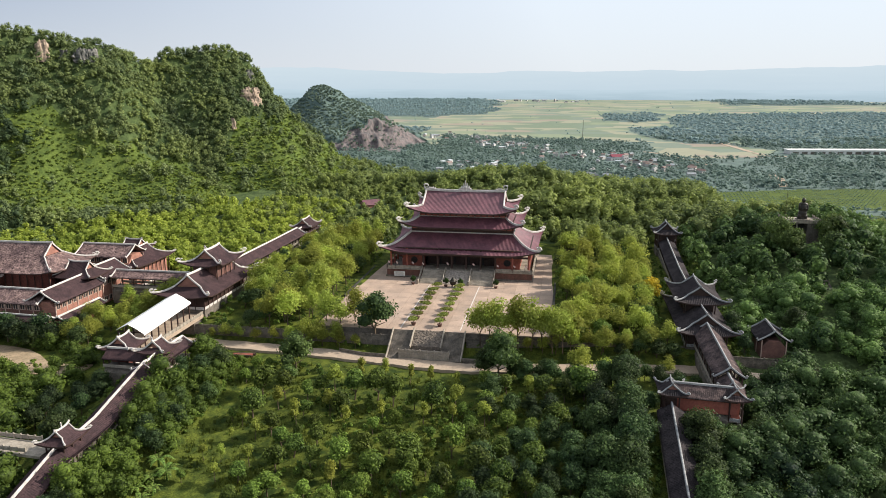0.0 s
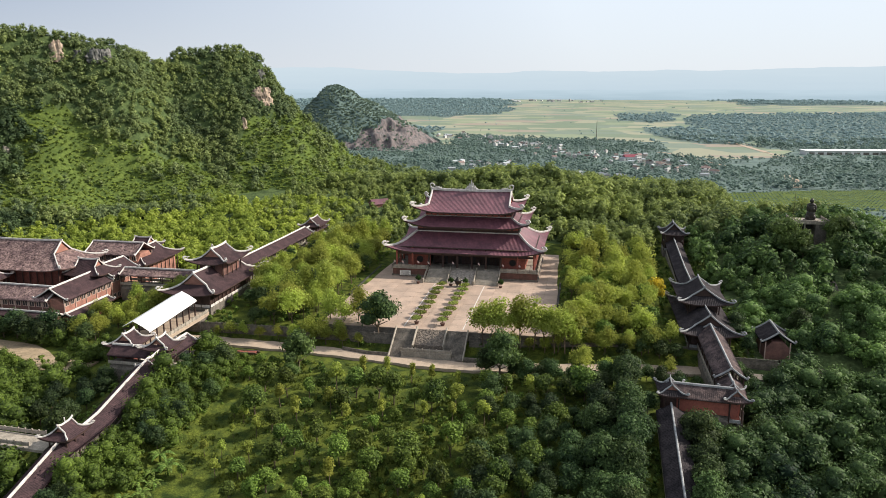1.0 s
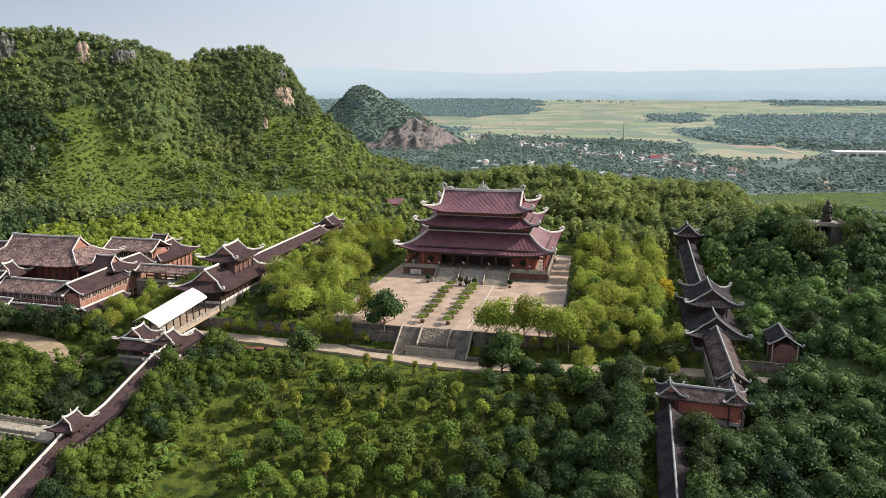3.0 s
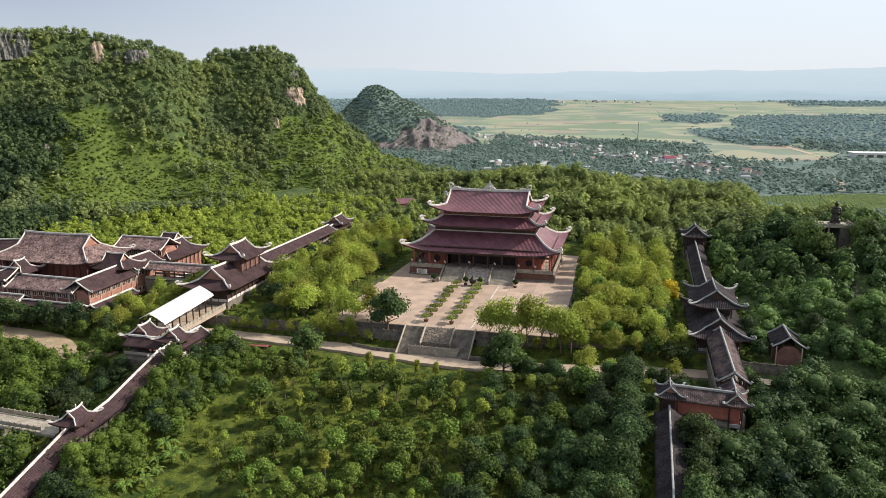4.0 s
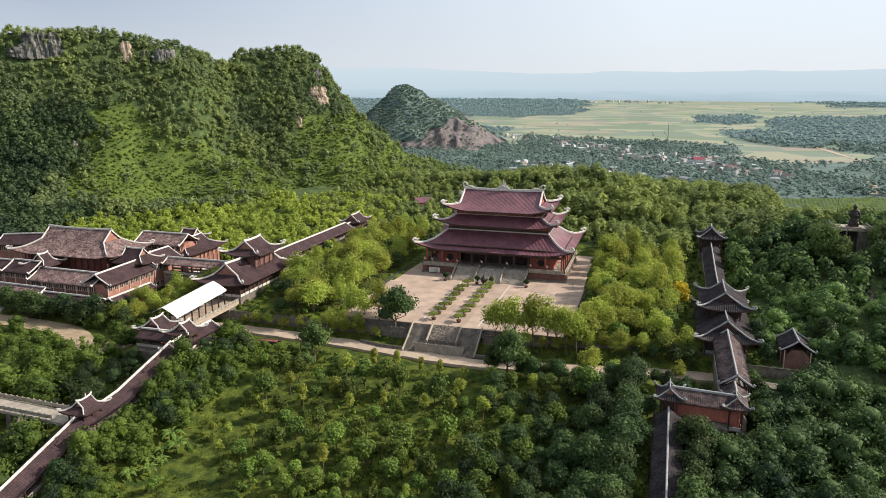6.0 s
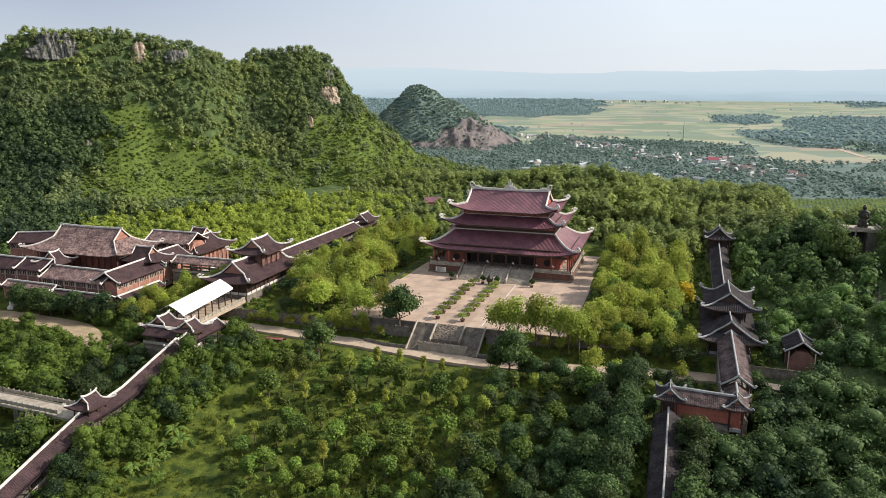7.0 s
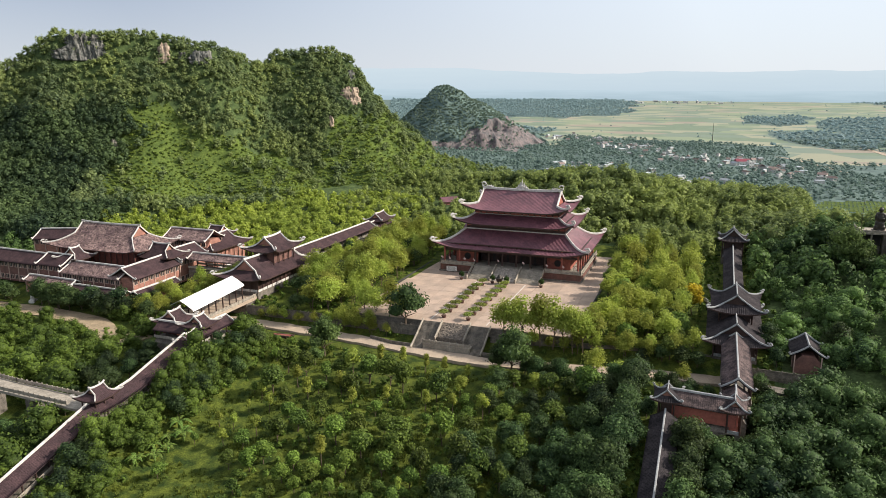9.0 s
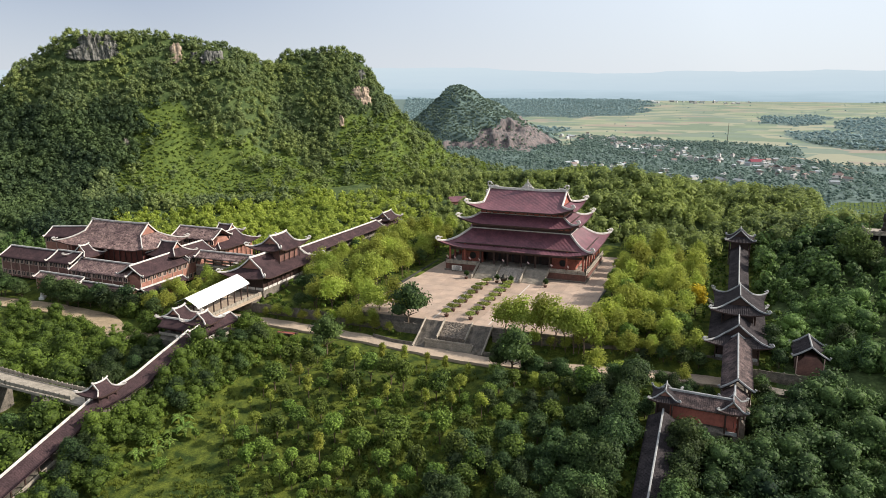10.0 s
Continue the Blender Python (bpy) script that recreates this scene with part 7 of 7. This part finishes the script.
# the forecourt's small things
def build_court_things():
    rng = random.Random(8)
    pot = thing("potted_tree", label="clipped round tree in a clay pot on the forecourt", category="potted tree", group="potted trees")
    part("pot", column(0, 0, 0, 0.75, 0.55, 10, 0.75), POT, pot)
    part("rim", column(0, 0, 0.68, 0.85, 0.82, 10, 0.82), POT, pot)
    part("stem", column(0, 0, 0.7, 1.7, 0.12, 6, 0.09), BARK, pot)
    crown = crown_object("crown", crown_mesh(201, 2.3, 1.0, 9, 800, 0.17), LEAF_POT)
    crown.parent, crown.location = pot, (0, 0, 1.55)
    first = True
    spots = [(s * 4.2 - 1.6 + 0.04 * i, -55.0 + i * 5.8) for s in (-1, 1) for i in range(8)]
    for i, (x, y) in enumerate(spots):
        if first:
            pot.matrix_basis = pose(x, y, 0.02)
            first = False
        else:
            copy_thing(pot, pose(x + rng.uniform(-0.2, 0.2), y + rng.uniform(-0.3, 0.3), 0.02, 0, 0, rng.uniform(0, 360)))
    for x, y in ((-15.6, -8.6), (15.4, -9.2), (-3.0, -9.9), (2.4, -9.9)):
        t = thing("potted_shrub", (x, y, 0.0), label="bushy dark shrub in a clay pot beside the stairs", category="potted shrub", group="potted shrubs")
        part("pot", column(0, 0, 0, 0.7, 0.5, 10, 0.7), POT, t)
        c = crown_object("crown", crown_mesh(230, 1.3, 3.0, 6, 600, 0.18), LEAF_SHRUB)
        c.parent, c.location = t, (0, 0, 0.5)
    # bronze censer with two small shrubs before the ramp
    c = thing("incense_burner", (-0.3, -9.9, 0.0), label="dark bronze three-legged incense burner before the ramp", category="incense burner")
    part("bowl", column(0, 0, 0.9, 2.2, 0.95, 14, 1.4), BRONZE, c)
    part("rim", column(0, 0, 2.15, 2.35, 1.5, 14, 1.5), BRONZE, c)
    for k in range(3):
        a = k * 2.094
        part("leg", column(0.6 * math.cos(a), 0.6 * math.sin(a), 0.0, 1.0, 0.16, 8, 0.2), BRONZE, c)
    part("lid", column(0, 0, 2.3, 3.6, 1.1, 12, 0.3), BRONZE, c)
    part("plinth", box(-1.3, 1.3, -1.3, 1.3, -0.1, 0.06, 0.03), STONE, c)
    s = thing("notice_board", (-22.6, -0.2, 0.0), label="white notice board on two legs beside the podium", category="sign")
    board = part("board", box(-2.1, 2.1, -0.06, 0.06, 0.7, 2.6, 0.03), WHITE, s)
    for i in range(4):
        part("writing", box(-1.7, 1.7 - 0.3 * (i % 2), -0.085, -0.075, 0.95 + i * 0.42, 1.15 + i * 0.42, 0), STONE_DARK, board)
    for x in (-1.8, 1.8):
        part("leg", box(x - 0.06, x + 0.06, -0.05, 0.05, 0, 0.8, 0.01), TIMBER, s)
    # flags along the balustrade
    flag = thing("flag", label="small pale pink flag on a leaning pole", category="flag", group="flags")
    pole = bmesh.new()
    bmesh.ops.create_cone(pole, cap_ends=True, segments=6, radius1=0.06, radius2=0.04, depth=3.0, matrix=Matrix.Translation((0, 0, 1.5)))
    part("pole", pole, TIMBER, flag)
    bm = bmesh.new()
    rows = [(bm.verts.new((0.04 + 0.9 * i / 6, 0.14 * math.sin(i * 1.3), 2.95 - 0.45 * (i / 6) ** 2)), bm.verts.new((0.04 + 0.8 * i / 6, 0.14 * math.sin(i * 1.3 + 0.4), 2.3 - 0.5 * (i / 6) ** 2))) for i in range(7)]
    for (a, b), (c2, d) in zip(rows, rows[1:]):
        bm.faces.new((a, b, d, c2))
    part("cloth", bm, FLAG_CLOTH, flag)
    for i, (x, y) in enumerate(((-27.8, 1.0), (-24.6, 1.0), (-18.5, 1.0), (-14.4, 1.0), (-5.0, 1.8), (5.0, 1.8), (14.3, 1.0), (20.6, 1.0), (25.0, 1.0))):
        m = pose(x, y, 3.4, 0, 0, rng.uniform(-25, 25)) @ Matrix.Rotation(radians(8), 4, "Y")
        if i == 0:
            flag.matrix_basis = m
        else:
            copy_thing(flag, m)


build_court_things()


def banana(x, y, s, seed):
    rng = random.Random(seed)
    t = thing("banana_plant", (x, y, float(height(x, y))), label="banana plant with long drooping pale leaves", category="plant", group="banana plants")
    part("stem", column(0, 0, -0.2, 1.6 * s, 0.18 * s, 7, 0.12 * s), LEAF_PALM, t)
    for k in range(8):
        a = k * 0.785 + rng.uniform(-0.3, 0.3)
        L, w = s * rng.uniform(2.0, 2.9), 0.36 * s
        bm = bmesh.new()
        rows = []
        for i in range(6):
            u = i / 5
            r, z = L * (u * 0.8), 1.5 * s + L * (0.9 * u - 0.95 * u * u)
            ww = w * math.sin(math.pi * min(0.97, 0.12 + 0.85 * u))
            c = Vector((r * math.cos(a), r * math.sin(a), z))
            n = Vector((-math.sin(a), math.cos(a), 0)) * ww
            rows.append((bm.verts.new(c - n - Vector((0, 0, 0.25 * ww))), bm.verts.new(c), bm.verts.new(c + n - Vector((0, 0, 0.25 * ww)))))
        for r0, r1 in zip(rows, rows[1:]):
            for j in (0, 1):
                bm.faces.new((r0[j], r0[j + 1], r1[j + 1], r1[j]))
        part("leaf", bm, LEAF_PALM, t)


for i, (x, y) in enumerate(((-49, -133.8), (-47.3, -140.6), (-49.7, -129), (-47, -136.5), (-49.8, -144), (-46.4, -131.5), (-50, -138), (100, -72), (110, -74), (112, -70))):
    banana(x, y, 1.15 + 0.25 * (i % 3), i)
